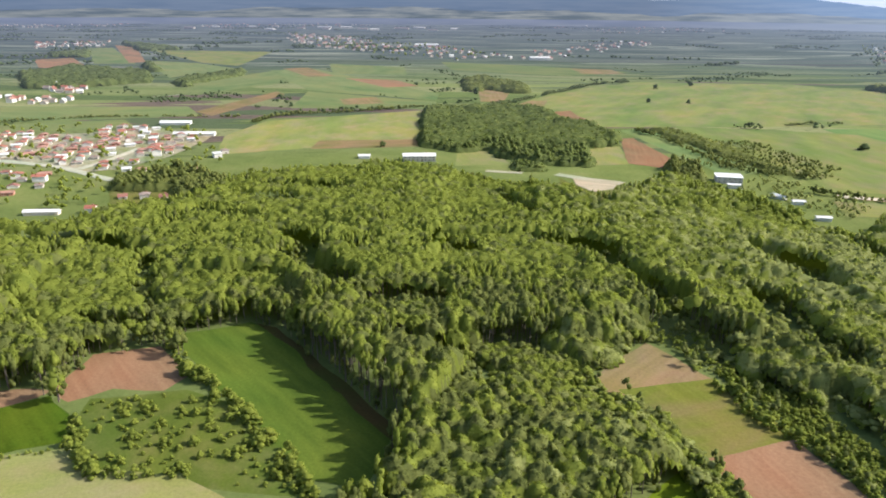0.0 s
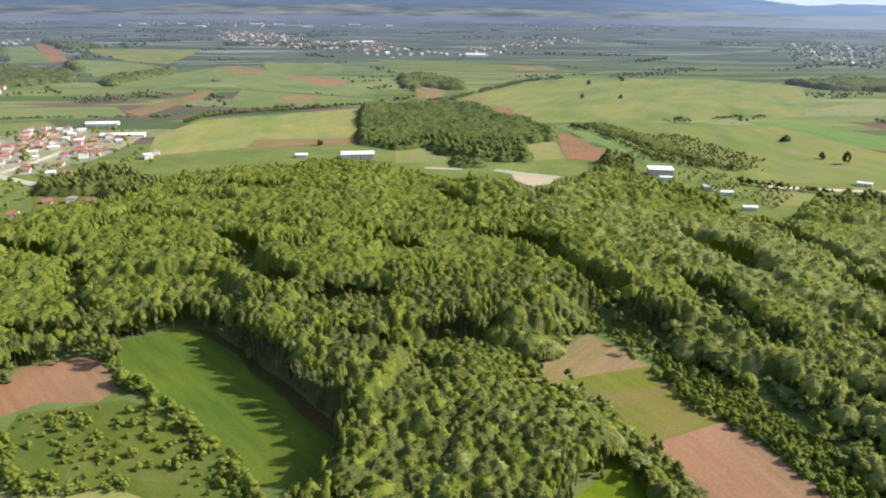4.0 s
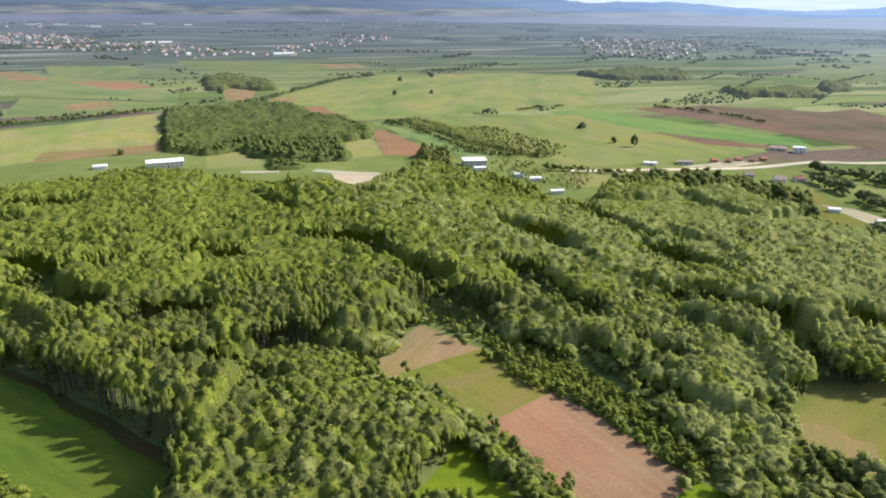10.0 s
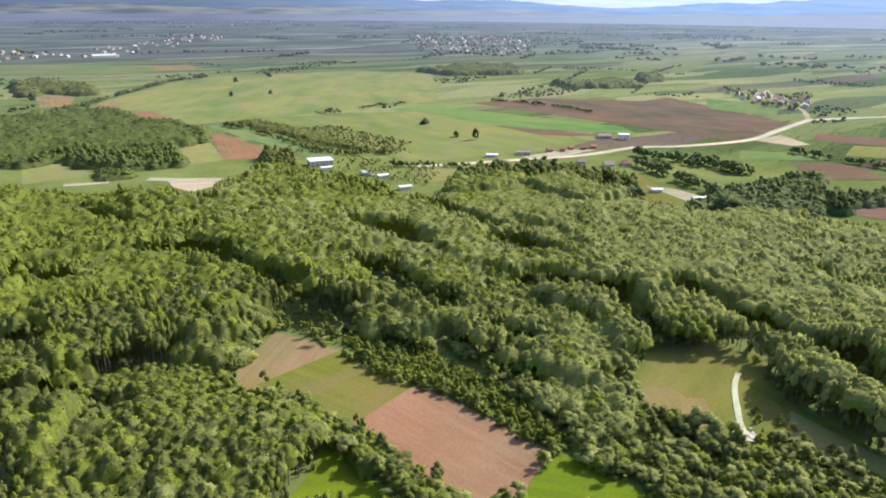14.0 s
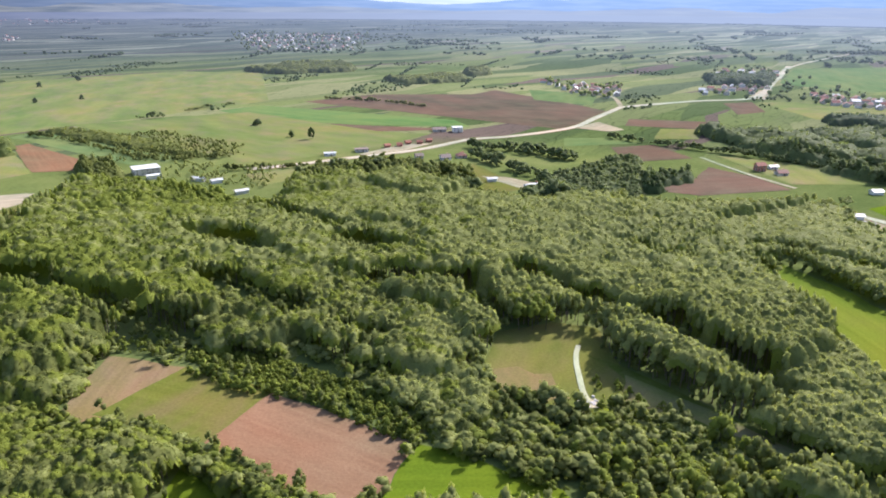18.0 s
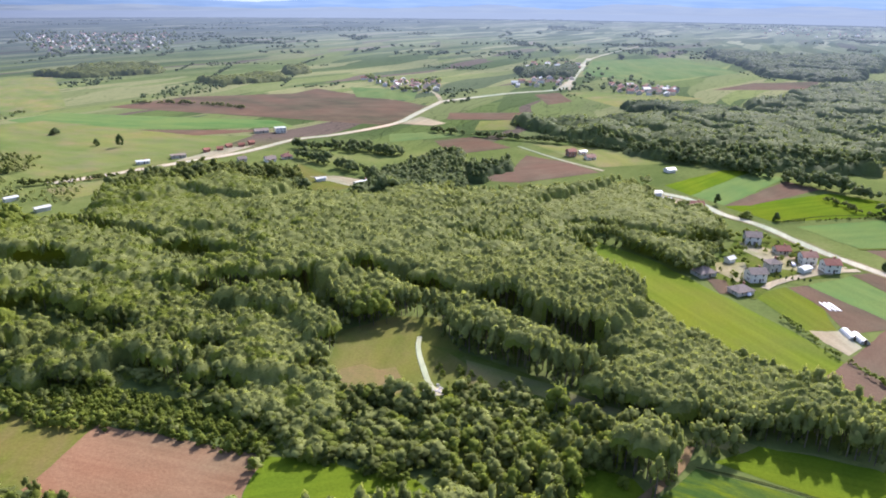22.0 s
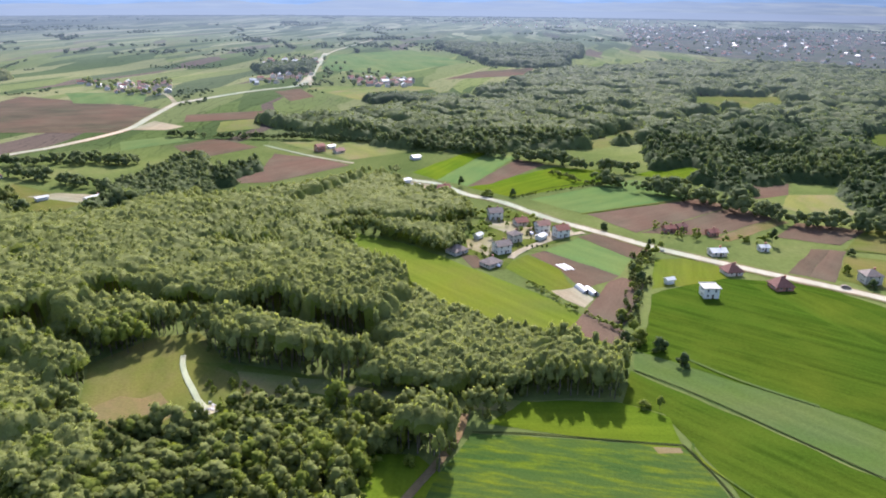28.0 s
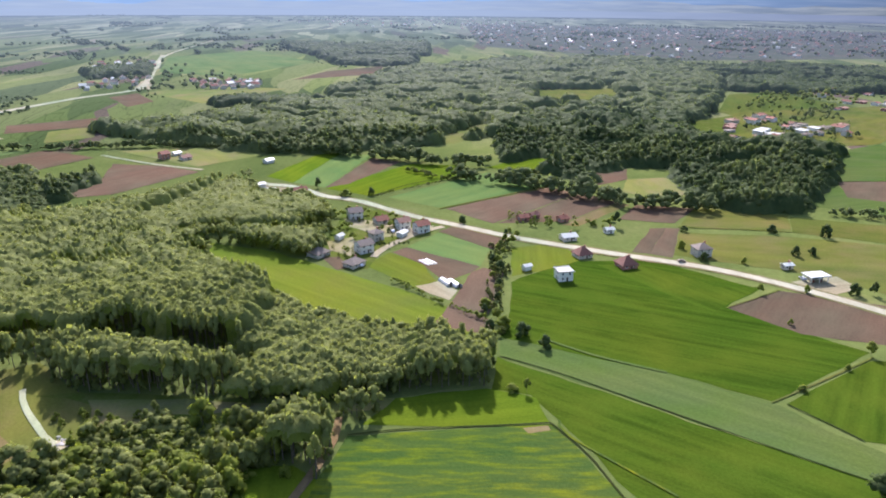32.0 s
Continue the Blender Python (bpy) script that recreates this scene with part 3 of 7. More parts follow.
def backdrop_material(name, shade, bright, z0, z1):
    """Slopes that glow, with haze and cloud shade painted in: colours at the foot, at the crest and of the spots, on
    the shaded side of the sky and on the bright one.
    """
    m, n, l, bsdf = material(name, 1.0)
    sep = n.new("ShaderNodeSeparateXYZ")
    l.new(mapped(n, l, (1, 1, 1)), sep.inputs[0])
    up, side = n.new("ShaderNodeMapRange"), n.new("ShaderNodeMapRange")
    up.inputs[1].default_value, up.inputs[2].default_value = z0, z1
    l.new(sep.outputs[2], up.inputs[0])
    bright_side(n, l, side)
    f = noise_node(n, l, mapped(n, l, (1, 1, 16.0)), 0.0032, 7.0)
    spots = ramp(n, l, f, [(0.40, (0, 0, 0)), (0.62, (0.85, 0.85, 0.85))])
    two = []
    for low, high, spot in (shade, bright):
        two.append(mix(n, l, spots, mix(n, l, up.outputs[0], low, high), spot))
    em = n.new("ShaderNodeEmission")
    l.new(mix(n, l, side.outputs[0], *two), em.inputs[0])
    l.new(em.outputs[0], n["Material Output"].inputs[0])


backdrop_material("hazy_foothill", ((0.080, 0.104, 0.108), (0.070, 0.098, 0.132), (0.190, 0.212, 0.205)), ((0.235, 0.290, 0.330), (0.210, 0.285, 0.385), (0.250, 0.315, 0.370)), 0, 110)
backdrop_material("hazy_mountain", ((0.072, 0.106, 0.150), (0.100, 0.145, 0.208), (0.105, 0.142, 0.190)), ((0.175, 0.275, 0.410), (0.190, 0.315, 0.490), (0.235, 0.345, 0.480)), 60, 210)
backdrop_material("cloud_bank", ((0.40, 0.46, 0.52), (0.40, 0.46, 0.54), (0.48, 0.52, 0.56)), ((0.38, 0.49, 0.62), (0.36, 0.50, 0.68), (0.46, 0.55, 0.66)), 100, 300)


def haze_glow_material():
    """A half-clear glowing sheet, added as haze over the plain, denser towards the hills."""
    m, n, l, bsdf = material("haze_glow", 1.0)
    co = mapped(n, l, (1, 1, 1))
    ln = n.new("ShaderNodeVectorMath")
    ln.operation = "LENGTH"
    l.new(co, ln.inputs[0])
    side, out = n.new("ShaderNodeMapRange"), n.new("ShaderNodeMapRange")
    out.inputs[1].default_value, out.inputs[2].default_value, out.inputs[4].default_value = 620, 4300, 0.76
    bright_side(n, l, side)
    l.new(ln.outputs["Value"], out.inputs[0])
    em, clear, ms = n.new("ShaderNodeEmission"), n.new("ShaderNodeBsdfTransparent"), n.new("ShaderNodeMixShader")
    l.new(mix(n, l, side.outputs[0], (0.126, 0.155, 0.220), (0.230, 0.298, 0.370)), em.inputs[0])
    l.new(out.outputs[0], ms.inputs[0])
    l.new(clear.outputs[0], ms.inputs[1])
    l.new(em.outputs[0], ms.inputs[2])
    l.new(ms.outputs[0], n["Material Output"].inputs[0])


haze_glow_material()


def ridge(name, radius, base, mat, dip, label):
    """A ring of far slopes; dip: how far it sinks towards the bearing 42."""
    vs, fs = [], []
    count = 720
    for k in range(count + 1):
        brg = 360.0 * k / count
        a = radians(brg)
        low = math.exp(-((brg - 42) / 21.0) ** 2)
        h = base * (1 - dip * low) * (0.9 + 0.3 * noise.fractal((math.sin(a) * 7, math.cos(a) * 7, radius * 0.001), 0.9, 2.0, 6))
        for r, z in ((radius, -5), (radius + 20, h * 0.45), (radius + 35, h * 0.8), (radius + 45, h)):
            vs.append((math.sin(a) * r, math.cos(a) * r, z))
    for k in range(count):
        for j in range(3):
            a = 4 * k + j
            fs.append((a, a + 4, a + 5, a + 1))
    tagged(new(name, mesh_of(name, vs, fs, mat)), label, "mountains", kind="structure")


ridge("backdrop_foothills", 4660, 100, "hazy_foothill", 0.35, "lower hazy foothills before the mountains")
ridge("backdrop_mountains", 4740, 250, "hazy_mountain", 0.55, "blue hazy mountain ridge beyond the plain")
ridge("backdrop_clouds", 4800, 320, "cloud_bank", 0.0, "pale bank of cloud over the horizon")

# glowing ring added above the plain to stand for haze; it casts no shadow
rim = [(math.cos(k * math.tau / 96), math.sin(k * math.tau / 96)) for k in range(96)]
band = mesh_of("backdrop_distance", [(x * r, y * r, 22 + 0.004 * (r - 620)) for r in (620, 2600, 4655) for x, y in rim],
               [(96 * i + k, 96 * i + (k + 1) % 96, 96 * i + 96 + (k + 1) % 96, 96 * i + 96 + k) for i in range(2) for k in range(96)], "haze_glow")
tagged(new("backdrop_distance", band), "added glowing sheet of haze over the far plain", "haze", kind="structure").visible_shadow = False

# ---- plots near the camera ----
field("wheat_field", "winter_wheat", [(-111.7, 259.5), (-82.1, 274.6), (-60.2, 256.3), (-13.4, 185.8), (-22.5, 165.5), (-38.5, 169.5)], "long green wheat field beside tall forest")
field("soil_strip", "shaded_soil", [(-80.1, 273.6), (-70, 269.3), (-37.8, 228), (-11.9, 191.8), (-13.3, 185.2), (-38.6, 219.2), (-61.9, 253.8)], "bare reddish strip along the forest edge")
field("soil_field", "red_soil", [(-137.2, 217.6), (-135.6, 243.9), (-112.1, 251.5), (-92.9, 228.3), (-98.2, 217.5), (-116.7, 218.7), (-128.1, 209.6)], "bare pinkish ploughed field by the forest")
field("soil_field", "red_soil", [(-160.9, 189.8), (-169.3, 213.4), (-144.5, 218.3), (-136.8, 216.9), (-148.4, 204.7)], "bare pinkish ploughed strip")
field("crop_field", "wheat", [(-160.9, 189.8), (-149, 205.7), (-136.2, 213.9), (-120.5, 198.3), (-115, 188), (-133.6, 179.8), (-149.2, 172.8)], "small bright green crop plot")
field("scrub_meadow", "scrub_grass", [(-120.5, 198.3), (-121.5, 211.9), (-90.5, 218.4), (-69.5, 207.6), (-40.2, 174.2), (-34.5, 160.5), (-67.2, 164.9), (-75.9, 171.6), (-98.9, 171.3), (-110.5, 181.6)], "rough grass with scattered shrubs")
field("dry_meadow", "meadow", [(-150.5, 167.6), (-133.1, 179), (-113.6, 184.4), (-102.1, 172.9), (-75.6, 170.6), (-59.6, 160.9), (-49.7, 136.5), (-127.8, 135.7)], "dry pale meadow")
field("fallow_plot", "tan_soil", [(82.8, 258), (100.7, 227.4), (60.5, 215.5), (53.5, 228)], "tan fallow half of a small plot")
field("grass_plot", "faded_grass", [(99.9, 229.3), (114.2, 190.5), (81.1, 181.1), (62.9, 220.8)], "yellow-green grass half of a small plot")
field("ploughed_plot", "red_soil", [(112.6, 191), (127.5, 134.9), (103.3, 122.9), (91, 123.6), (81.2, 180.8)], "bare reddish ploughed plot among trees")
field("crop_plot", "bright_crop", [(127, 134.4), (132.6, 122.5), (141.1, 89), (134.7, 72.1), (87.9, 116.3), (103.5, 122.7)], "bright green crop plot with tree shadows")
field("crop_strip", "bright_crop", [(69.8, 173.6), (74.2, 151), (76.4, 128.8), (39.4, 146.7), (58.1, 162.7)], "bright green crop strip between hedges")
field("hedge_grass", "rough_grass", [(101.6, 235), (117, 195.3), (125.8, 170.2), (131.2, 137.2), (137.4, 134.2), (136.8, 172.2), (129.8, 202.5), (112.8, 237.2)], "rough grass strip beside a hedge")
field("clearing", "rough_grass", [(204.5, 166.1), (228.5, 155.5), (237, 139), (217.5, 117.5), (204.8, 101.1), (182.1, 100.3), (174.6, 118.4), (167.7, 134.9), (173.6, 149.2)], "grassy clearing with worn brown patches")
field("glade", "scrub_grass", [(214, 131), (215.5, 116), (214.5, 100), (212, 77), (208, 57), (205.5, 38), (203, 24), (190, 29), (195.5, 50), (198, 76), (203, 96), (205, 104), (212, 118)], "narrow grassy glade between bushes and tall trees")
field("bare_patch", "worn_grass", [(179.6, 147.2), (187.5, 142.2), (187.5, 134), (192.3, 130.1), (186, 123), (182.8, 114.8), (174.2, 120.5), (174.3, 128.9), (168.8, 134.5), (172.8, 145)], "worn brownish grass in the clearing", wobble=5)
field("grass_strip", "meadow", [(210.6, 110.3), (209.7, 71.6), (207.2, 55.1), (207.3, 27.7), (211.4, -3.1), (216.5, -22.9), (204.8, -10.7), (200.4, 26.9), (201.9, 53.9), (201.2, 78.8), (190.3, 99.4)], "shaded grass strip before the tall wood")
field("wood_meadow", "lime_meadow", [(361.4, 128.9), (370.6, 110.8), (358.7, 80.8), (343, 56.5), (324.7, 33.8), (293, -5.5), (277.2, -18.8), (259.8, -30.6), (252, -12), (252.7, 10.6), (263.8, 34.7), (276.5, 51.2), (290.8, 64), (313.6, 79.7), (343.4, 104.8)], "curved yellow-green meadow between woods")
field("soil_corner", "brown_soil", [(285.8, -16), (268.9, -33.8), (255.9, -31.4), (260, -19.1), (265.4, -7.7)], "brown soil corner by the hedge")
field("large_crop_field", "wheat", [(310.5, -46.9), (338.8, -78.8), (337.8, -126.2), (299.6, -163.7), (279.1, -138.6), (236.3, -177.4), (202.7, -122.7), (223.4, -92.6), (252.9, -34.7), (272.8, -40.7)], "large bright green crop field")
field("crop_field", "wheat", [(333.1, -93.2), (333.3, -115.0), (319.9, -130.2), (302.9, -143.3), (301.6, -166.5), (285.6, -144.8), (274.6, -130.9), (298.3, -115.3)], "bright green crop between the field and the road", clear=False)
field("pale_crop_strip", "pale_crop", [(252.9, -34.7), (223.4, -92.6), (202.1, -122.3), (183.5, -133.2), (166, -150.3), (154, -141.7), (161.5, -130.4), (237.9, -32.9)], "grey-green crop strip across the large field")
field("crop_field", "wheat", [(237, -31.7), (161.1, -130.1), (151.7, -140.1), (131.7, -125.9), (133.5, -70), (193.8, -47), (209.4, -40.3), (213.5, -27)], "bright green crop field with tractor lines")
field("striped_field", "striped_crop", [(187.5, 21), (192.3, -44), (160.2, -56.3), (139.4, -63.6), (121.8, -60.1), (125.4, 45.8), (166.5, 27.9)], "green field with yellow flowering stripes")
field("rough_meadow", "bright_crop", [(193.5, 17), (208.9, 6.4), (214.3, -25.1), (207.6, -41.9), (193, -43.5), (191.1, -11.9)], "rough meadow below the wood")
field("bare_patch", "tan_soil", [(190.1, -34.5), (191.1, -42.8), (188.6, -43.3), (187, -35.8)], "small bare patch")
field("brown_field", "brown_soil", [(279.1, -139.4), (297.4, -171.6), (279.2, -211.8), (262.1, -248.4), (224.1, -217.8), (242.1, -187.6), (252.7, -159.2)], "brown ploughed field beside the road")
field("crop_field", "wheat", [(201.2, -126.2), (229.7, -173.3), (229.1, -195), (174, -156), (179.7, -140)], "green crop field past a grassy bank")
field("grove_lawn", "bright_crop", [(172.3, 51.5), (173.1, 35.3), (166.5, 27.9), (142.6, 33.4), (143.1, 47.6)], "bright grass glade by the trees")

# ---- gardens and plots along the road ----
field("lawn", "lime_meadow", [(358.3, -53.3), (367, -81.5), (340.2, -88), (332.3, -77.5), (317.7, -47.9)], "green lawn by the houses")
field("garden_plot", "lime_meadow", [(334.4, 24.9), (353.3, 12.6), (333.8, -5.2), (311.3, -11.6), (303.2, -2.1)], "green garden plot behind houses")
field("garden_plot", "soft_crop", [(359.4, 5.1), (386, -14.2), (358.5, -42.5), (331.6, -33.9)], "green vegetable plot")
field("garden_soil", "brown_soil", [(388.1, -14.3), (400.6, -27.3), (372.4, -52), (356.7, -43)], "brown garden soil")
field("garden_soil", "brown_soil", [(353.3, 11.1), (361.2, 3.6), (331.6, -33.9), (324, -29), (311.2, -15.7), (333.8, -5.2)], "brown garden soil with rows")
field("garden_soil", "brown_soil", [(324, -29), (330, -35.2), (323.7, -45.3), (275.3, -32.4), (286.3, -15.8)], "brown ploughed plot by the tunnels")
field("yard", "gravel", [(306.7, -0.8), (312.7, -11.7), (300.8, -20.5), (290, -16), (297.8, -7.2)], "pale bare yard by the tunnels")
field("brown_plot", "brown_soil", [(350.8, -117.5), (391.2, -140.4), (392.1, -150.2), (348, -126.5)], "light brown garden plot")
field("brown_plot", "brown_soil", [(348, -126.5), (392.1, -150.2), (390.8, -158.4), (341.8, -136.6)], "dark brown garden plot")
field("meadow", "rough_grass", [(383.5, -155.7), (374.3, -217.5), (358.9, -263.7), (340, -311.1), (291.7, -272.3), (291.6, -219.8), (315.8, -201.5), (328.7, -173.1), (346, -138.7)], "light meadow with young trees")
field("meadow", "rough_grass", [(434, -182.3), (415.7, -237.1), (386.5, -223.8), (394.1, -159.5)], "green meadow")
field("meadow", "rough_grass", [(412.1, -236.3), (394.1, -286.6), (372.1, -337.1), (342.5, -313.2), (361.7, -265.5), (382.4, -222.3)], "green meadow")
# darker crop colour stands in for shade on this meadow
field("meadow", "pale_crop", [(437, -262), (444, -266), (476, -298), (498, -315), (457, -302), (445, -322), (428, -356), (412, -300)], "rough meadow below the dark wood")
field("brown_field", "brown_soil", [(500.3, -317.5), (500, -356), (494, -409), (428.9, -359.7), (445.4, -320.1), (456.9, -300.2)], "dark ploughed field")
field("crop_field", "bright_crop", [(484.3, 62.1), (560.9, 2.3), (554.7, -38.4), (517.3, -32), (464.7, 28.5)], "vivid green crop field")
field("crop_field", "soft_crop", [(461.4, 16.7), (532.1, -58.7), (490.6, -98.7), (435, -18.9)], "green crop field")
field("brown_field", "brown_soil", [(433.9, -20.6), (486, -97.9), (470, -116), (402.3, -48.1)], "brown ploughed field")
field("brown_field", "brown_soil", [(402.5, -50.5), (470.1, -117.1), (447.5, -136.5), (406.1, -93.8)], "brown ploughed field")
field("tan_strip", "tan_soil", [(399.3, -89.1), (447.5, -136.5), (440.5, -142.7), (395.8, -98.2)], "tan stubble strip")
field("brown_field", "brown_soil", [(408.8, -126.1), (440.9, -147.8), (431.7, -183.3), (400.8, -158.8)], "light brown ploughed field")
field("crop_strip", "bright_crop", [(520.5, 110.1), (597, 81), (603, 62), (501.6, 87.3)], "green crop strip")
field("crop_strip", "soft_crop", [(501.6, 87.3), (603, 61), (594.3, 34.2), (487.5, 62.5)], "green crop strip")
field("brown_field", "brown_soil", [(487.5, 62.5), (583.2, 33.5), (568.4, 9.4), (496.9, 47)], "brown ploughed field")
field("meadow", "yellow_meadow", [(660, -7), (775, -82), (728, -96), (642, -38)], "yellow-green meadow among woods")
field("meadow", "bright_crop", [(546.8, -57.9), (594, -107), (565.4, -134.4), (532, -97.4)], "yellow-green meadow among woods")
field("meadow", "meadow", [(508.7, -161.1), (513.6, -192.9), (465.5, -196.3), (458.7, -162.2), (473.5, -146.8)], "meadow enclosed by hedges")
field("brown_field", "brown_soil", [(526.6, -130.8), (541.3, -170.5), (508.7, -161.1), (492.3, -135.4)], "brown plot by hedges")
field("house_lawn", "scrub_grass", [(356.7, 49.3), (426, 44), (431.8, 19.1), (399.8, -17.8), (375, -2.7), (359.4, 15.7), (329.4, 22.8), (328.2, 38.4)], "green lawns and gardens round the houses")
field("yard", "trodden", [(414, 42.8), (407.7, 21.4), (395.1, 0.7), (399.4, -12.7), (382.2, -5.9), (378.3, 16.6), (397.4, 37.7)], "pale paved house yard")
field("yard", "trodden", [(370.9, 48), (378.9, 34.4), (358.4, 27.9), (347.4, 33.1), (357.1, 44.8)], "pale trodden house yard")
field("yard", "brown_soil", [(346.2, 48), (346.9, 39), (330.9, 33), (328.2, 38.4)], "bare soil beside a house")
field("yard", "gravel", [(307.5, -182.8), (314.2, -209.2), (299.9, -211.9), (292.2, -196.4)], "pale forecourt by the road")
field("yard", "gravel", [(502.7, 112.9), (498.1, 88.8), (478.3, 77.4), (468.5, 103.6)], "pale yard with parked things")

# ---- the plain, first belt ----
field("crop_field", "olive_crop", [(-427.0, 1182.1), (-337.2, 1447.7), (-253.8, 1248.7), (-374.2, 1042.6)], "light green sloping crop field")
field("crop_field", "olive_crop", [(-349.4, 1446.6), (-269.1, 1492.5), (-7.0, 1080.2), (-11.3, 1008.0), (-212.9, 1117.2)], "pale green crop strip")
field("crop_field", "olive_crop", [(-210.2, 1102.5), (-11.1, 995.9), (-10.2, 918.5), (-198.2, 918.2)], "green crop strip under a hedge")
field("crop_field", "olive_crop", [(-257.8, 1622.8), (-85.5, 1550.5), (-71.7, 1375.9), (-213.5, 1386.6)], "green crop field on the plain")
field("crop_field", "olive_crop", [(-571.3, 912.4), (-334.0, 926.1), (-291.4, 845.8), (-497.6, 789.0)], "dull green field")
field("crop_field", "olive_crop", [(-486.4, 770.3), (-369.9, 815.8), (-334.7, 762.8), (-457.6, 722.0)], "pale green field by the village")
field("meadow", "meadow", [(-819.8, 2032.7), (-472.3, 2003.1), (-440.2, 1545.4), (-547.3, 1625.3)], "pale olive meadow on a rise")
field("crop_field", "olive_crop", [(-1033.2, 2109.2), (-963.7, 2118.5), (-674.9, 1581.5), (-761.1, 1573.0)], "light green field below the hill village")
field("crop_field", "olive_crop", [(-700.8, 1675.3), (-548.4, 1609.5), (-423.9, 1478.4), (-492.4, 1288.4)], "light green field on a rise")
field("crop_field", "olive_crop", [(-8.8, 1696.2), (215.6, 1593.2), (384.5, 1473.6), (230.8, 1378.7), (15.7, 1492.0)], "soft green strip beyond the hedge")
field("tan_strip", "tan_soil", [(269.1, 1541.6), (349.1, 1521.9), (360.6, 1423.5), (272.2, 1427.7)], "tan strip on the plain")
field("meadow", "meadow", [(-205, 812), (-30, 907), (-20, 703), (-205, 621), (-224, 719)], "light green strip field")
field("tan_strip", "tan_soil", [(-124, 695), (-20, 706), (-19, 668), (-125, 652)], "tan strip")
field("meadow", "yellow_meadow", [(13, 642), (45, 657), (59.3, 590.9), (9.5, 584.7)], "bright meadow beside the wood")
field("brown_field", "tan_soil", [(-310, 882), (-257, 1099), (-236, 1058), (-278, 847)], "reddish brown field")
field("red_field", "red_soil", [(-1020, 2256), (-912, 2153), (-672, 1629), (-695, 1595)], "reddish ploughed slope")
field("red_field", "red_soil", [(-944, 1667), (-883, 1726), (-761, 1529), (-816, 1455)], "reddish ploughed field")
field("brown_field", "tan_soil", [(-333, 1487), (-287, 1518), (-205, 1343), (-247, 1318)], "dark brown field")
field("red_field", "red_soil", [(-179, 1303), (-87, 1281), (-41, 1185), (-98, 1164)], "reddish ploughed field")
field("tan_field", "tan_soil", [(-149, 1012), (-100, 1040), (-81, 974), (-134, 954)], "tan field")
field("meadow", "yellow_meadow", [(115, 1004), (193, 1145), (344, 1276), (607, 1258), (704, 1142), (513, 819), (328, 795), (173, 787)], "broad light meadow")
field("red_field", "red_soil", [(135, 868), (160, 898), (178, 803), (158, 775)], "reddish soil patch")
field("crop_strip", "far_crop", [(192, 766), (226, 782), (268, 569), (228.7, 551.3)], "vivid green crop strip")
field("red_field", "red_soil", [(181, 718), (195, 722), (205, 605), (188, 580), (159, 599)], "reddish ploughed field")
field("meadow", "meadow", [(135, 669), (172, 682), (159, 595), (123, 591)], "small meadow")
field("brown_field", "brown_soil", [(542, 783), (658, 777), (764, 683), (827, 694), (787, 526), (768, 462), (673, 431), (621, 430), (585, 601)], "wide brown ploughed field")
field("crop_strip", "soft_crop", [(423, 786), (483, 789), (581, 546), (561, 502), (494, 579), (424, 691)], "green crop strip")
field("brown_strip", "brown_soil", [(422, 688), (492, 576), (543, 500), (471, 551), (414, 650)], "brown strip")
field("meadow", "yellow_meadow", [(258, 801), (444, 752), (471, 551), (501, 503), (416, 491), (288.9, 504.3), (280, 623)], "broad light meadow")
field("crop_field", "far_crop", [(866, 661), (896, 559), (796, 504), (785, 590)], "bright green field")
field("brown_field", "brown_soil", [(734, 414), (783, 341), (727, 330), (690, 393)], "dark brown field")
field("brown_field", "brown_soil", [(945, 395), (984, 372), (910, 325), (862, 340)], "dark brown field")
field("meadow", "yellow_meadow", [(989, 365), (1069, 306), (1037, 177), (892, 260)], "yellow-green meadow")
field("crop_field", "far_crop", [(1555, 513), (1753, 374), (1454, 193), (1196, 305), (1258, 435)], "bright green field on a rise")
field("brown_field", "brown_soil", [(1149, 189), (1284, 151), (1380, 56), (1241, 56)], "brown field")
field("brown_field", "brown_soil", [(575, 340), (614, 317), (585, 264), (530, 296)], "brown field")
field("crop_field", "far_crop", [(581, 396), (631, 353), (613, 329), (547, 373)], "green crop field")
field("brown_field", "brown_soil", [(503.7, 226.7), (563, 240), (552.6, 194.9), (534.4, 163.7), (470.6, 204.4), (456.1, 246.9)], "brown ploughed field")
field("meadow", "yellow_meadow", [(610, 255), (629, 196), (599, 122), (551.2, 170.1)], "yellow-green meadow")
field("meadow", "yellow_meadow", [(700, 356), (732, 322), (673, 301), (644, 333)], "yellow-green meadow")
field("meadow", "scrub_grass", [(833, -366), (988, -446), (1016, -526), (892, -548), (864, -531)], "yellow-green meadow above the village")
field("meadow", "scrub_grass", [(670, -266), (758, -298), (805, -371), (708, -337), (666, -308)], "rough green meadow beside the village")
field("meadow", "rough_grass", [(855, -144), (879, -172), (966, -280), (1052, -308), (1043, -178)], "pale meadow between woods")
field("meadow", "yellow_meadow", [(275.7, 480.9), (318.9, 472.8), (291.7, 439.2), (262.7, 440.7)], "small meadow by the road")
field("meadow", "rough_grass", [(367.6, 363.7), (430.9, 381.4), (398.5, 302.8), (375.8, 305.9)], "rough grass by farm sheds")

field("yard", "rough_grass", [(-241.1, 493.2), (-193.8, 494.7), (-171.3, 442.5), (-216.6, 438.6)], "rough grass before the last village houses")

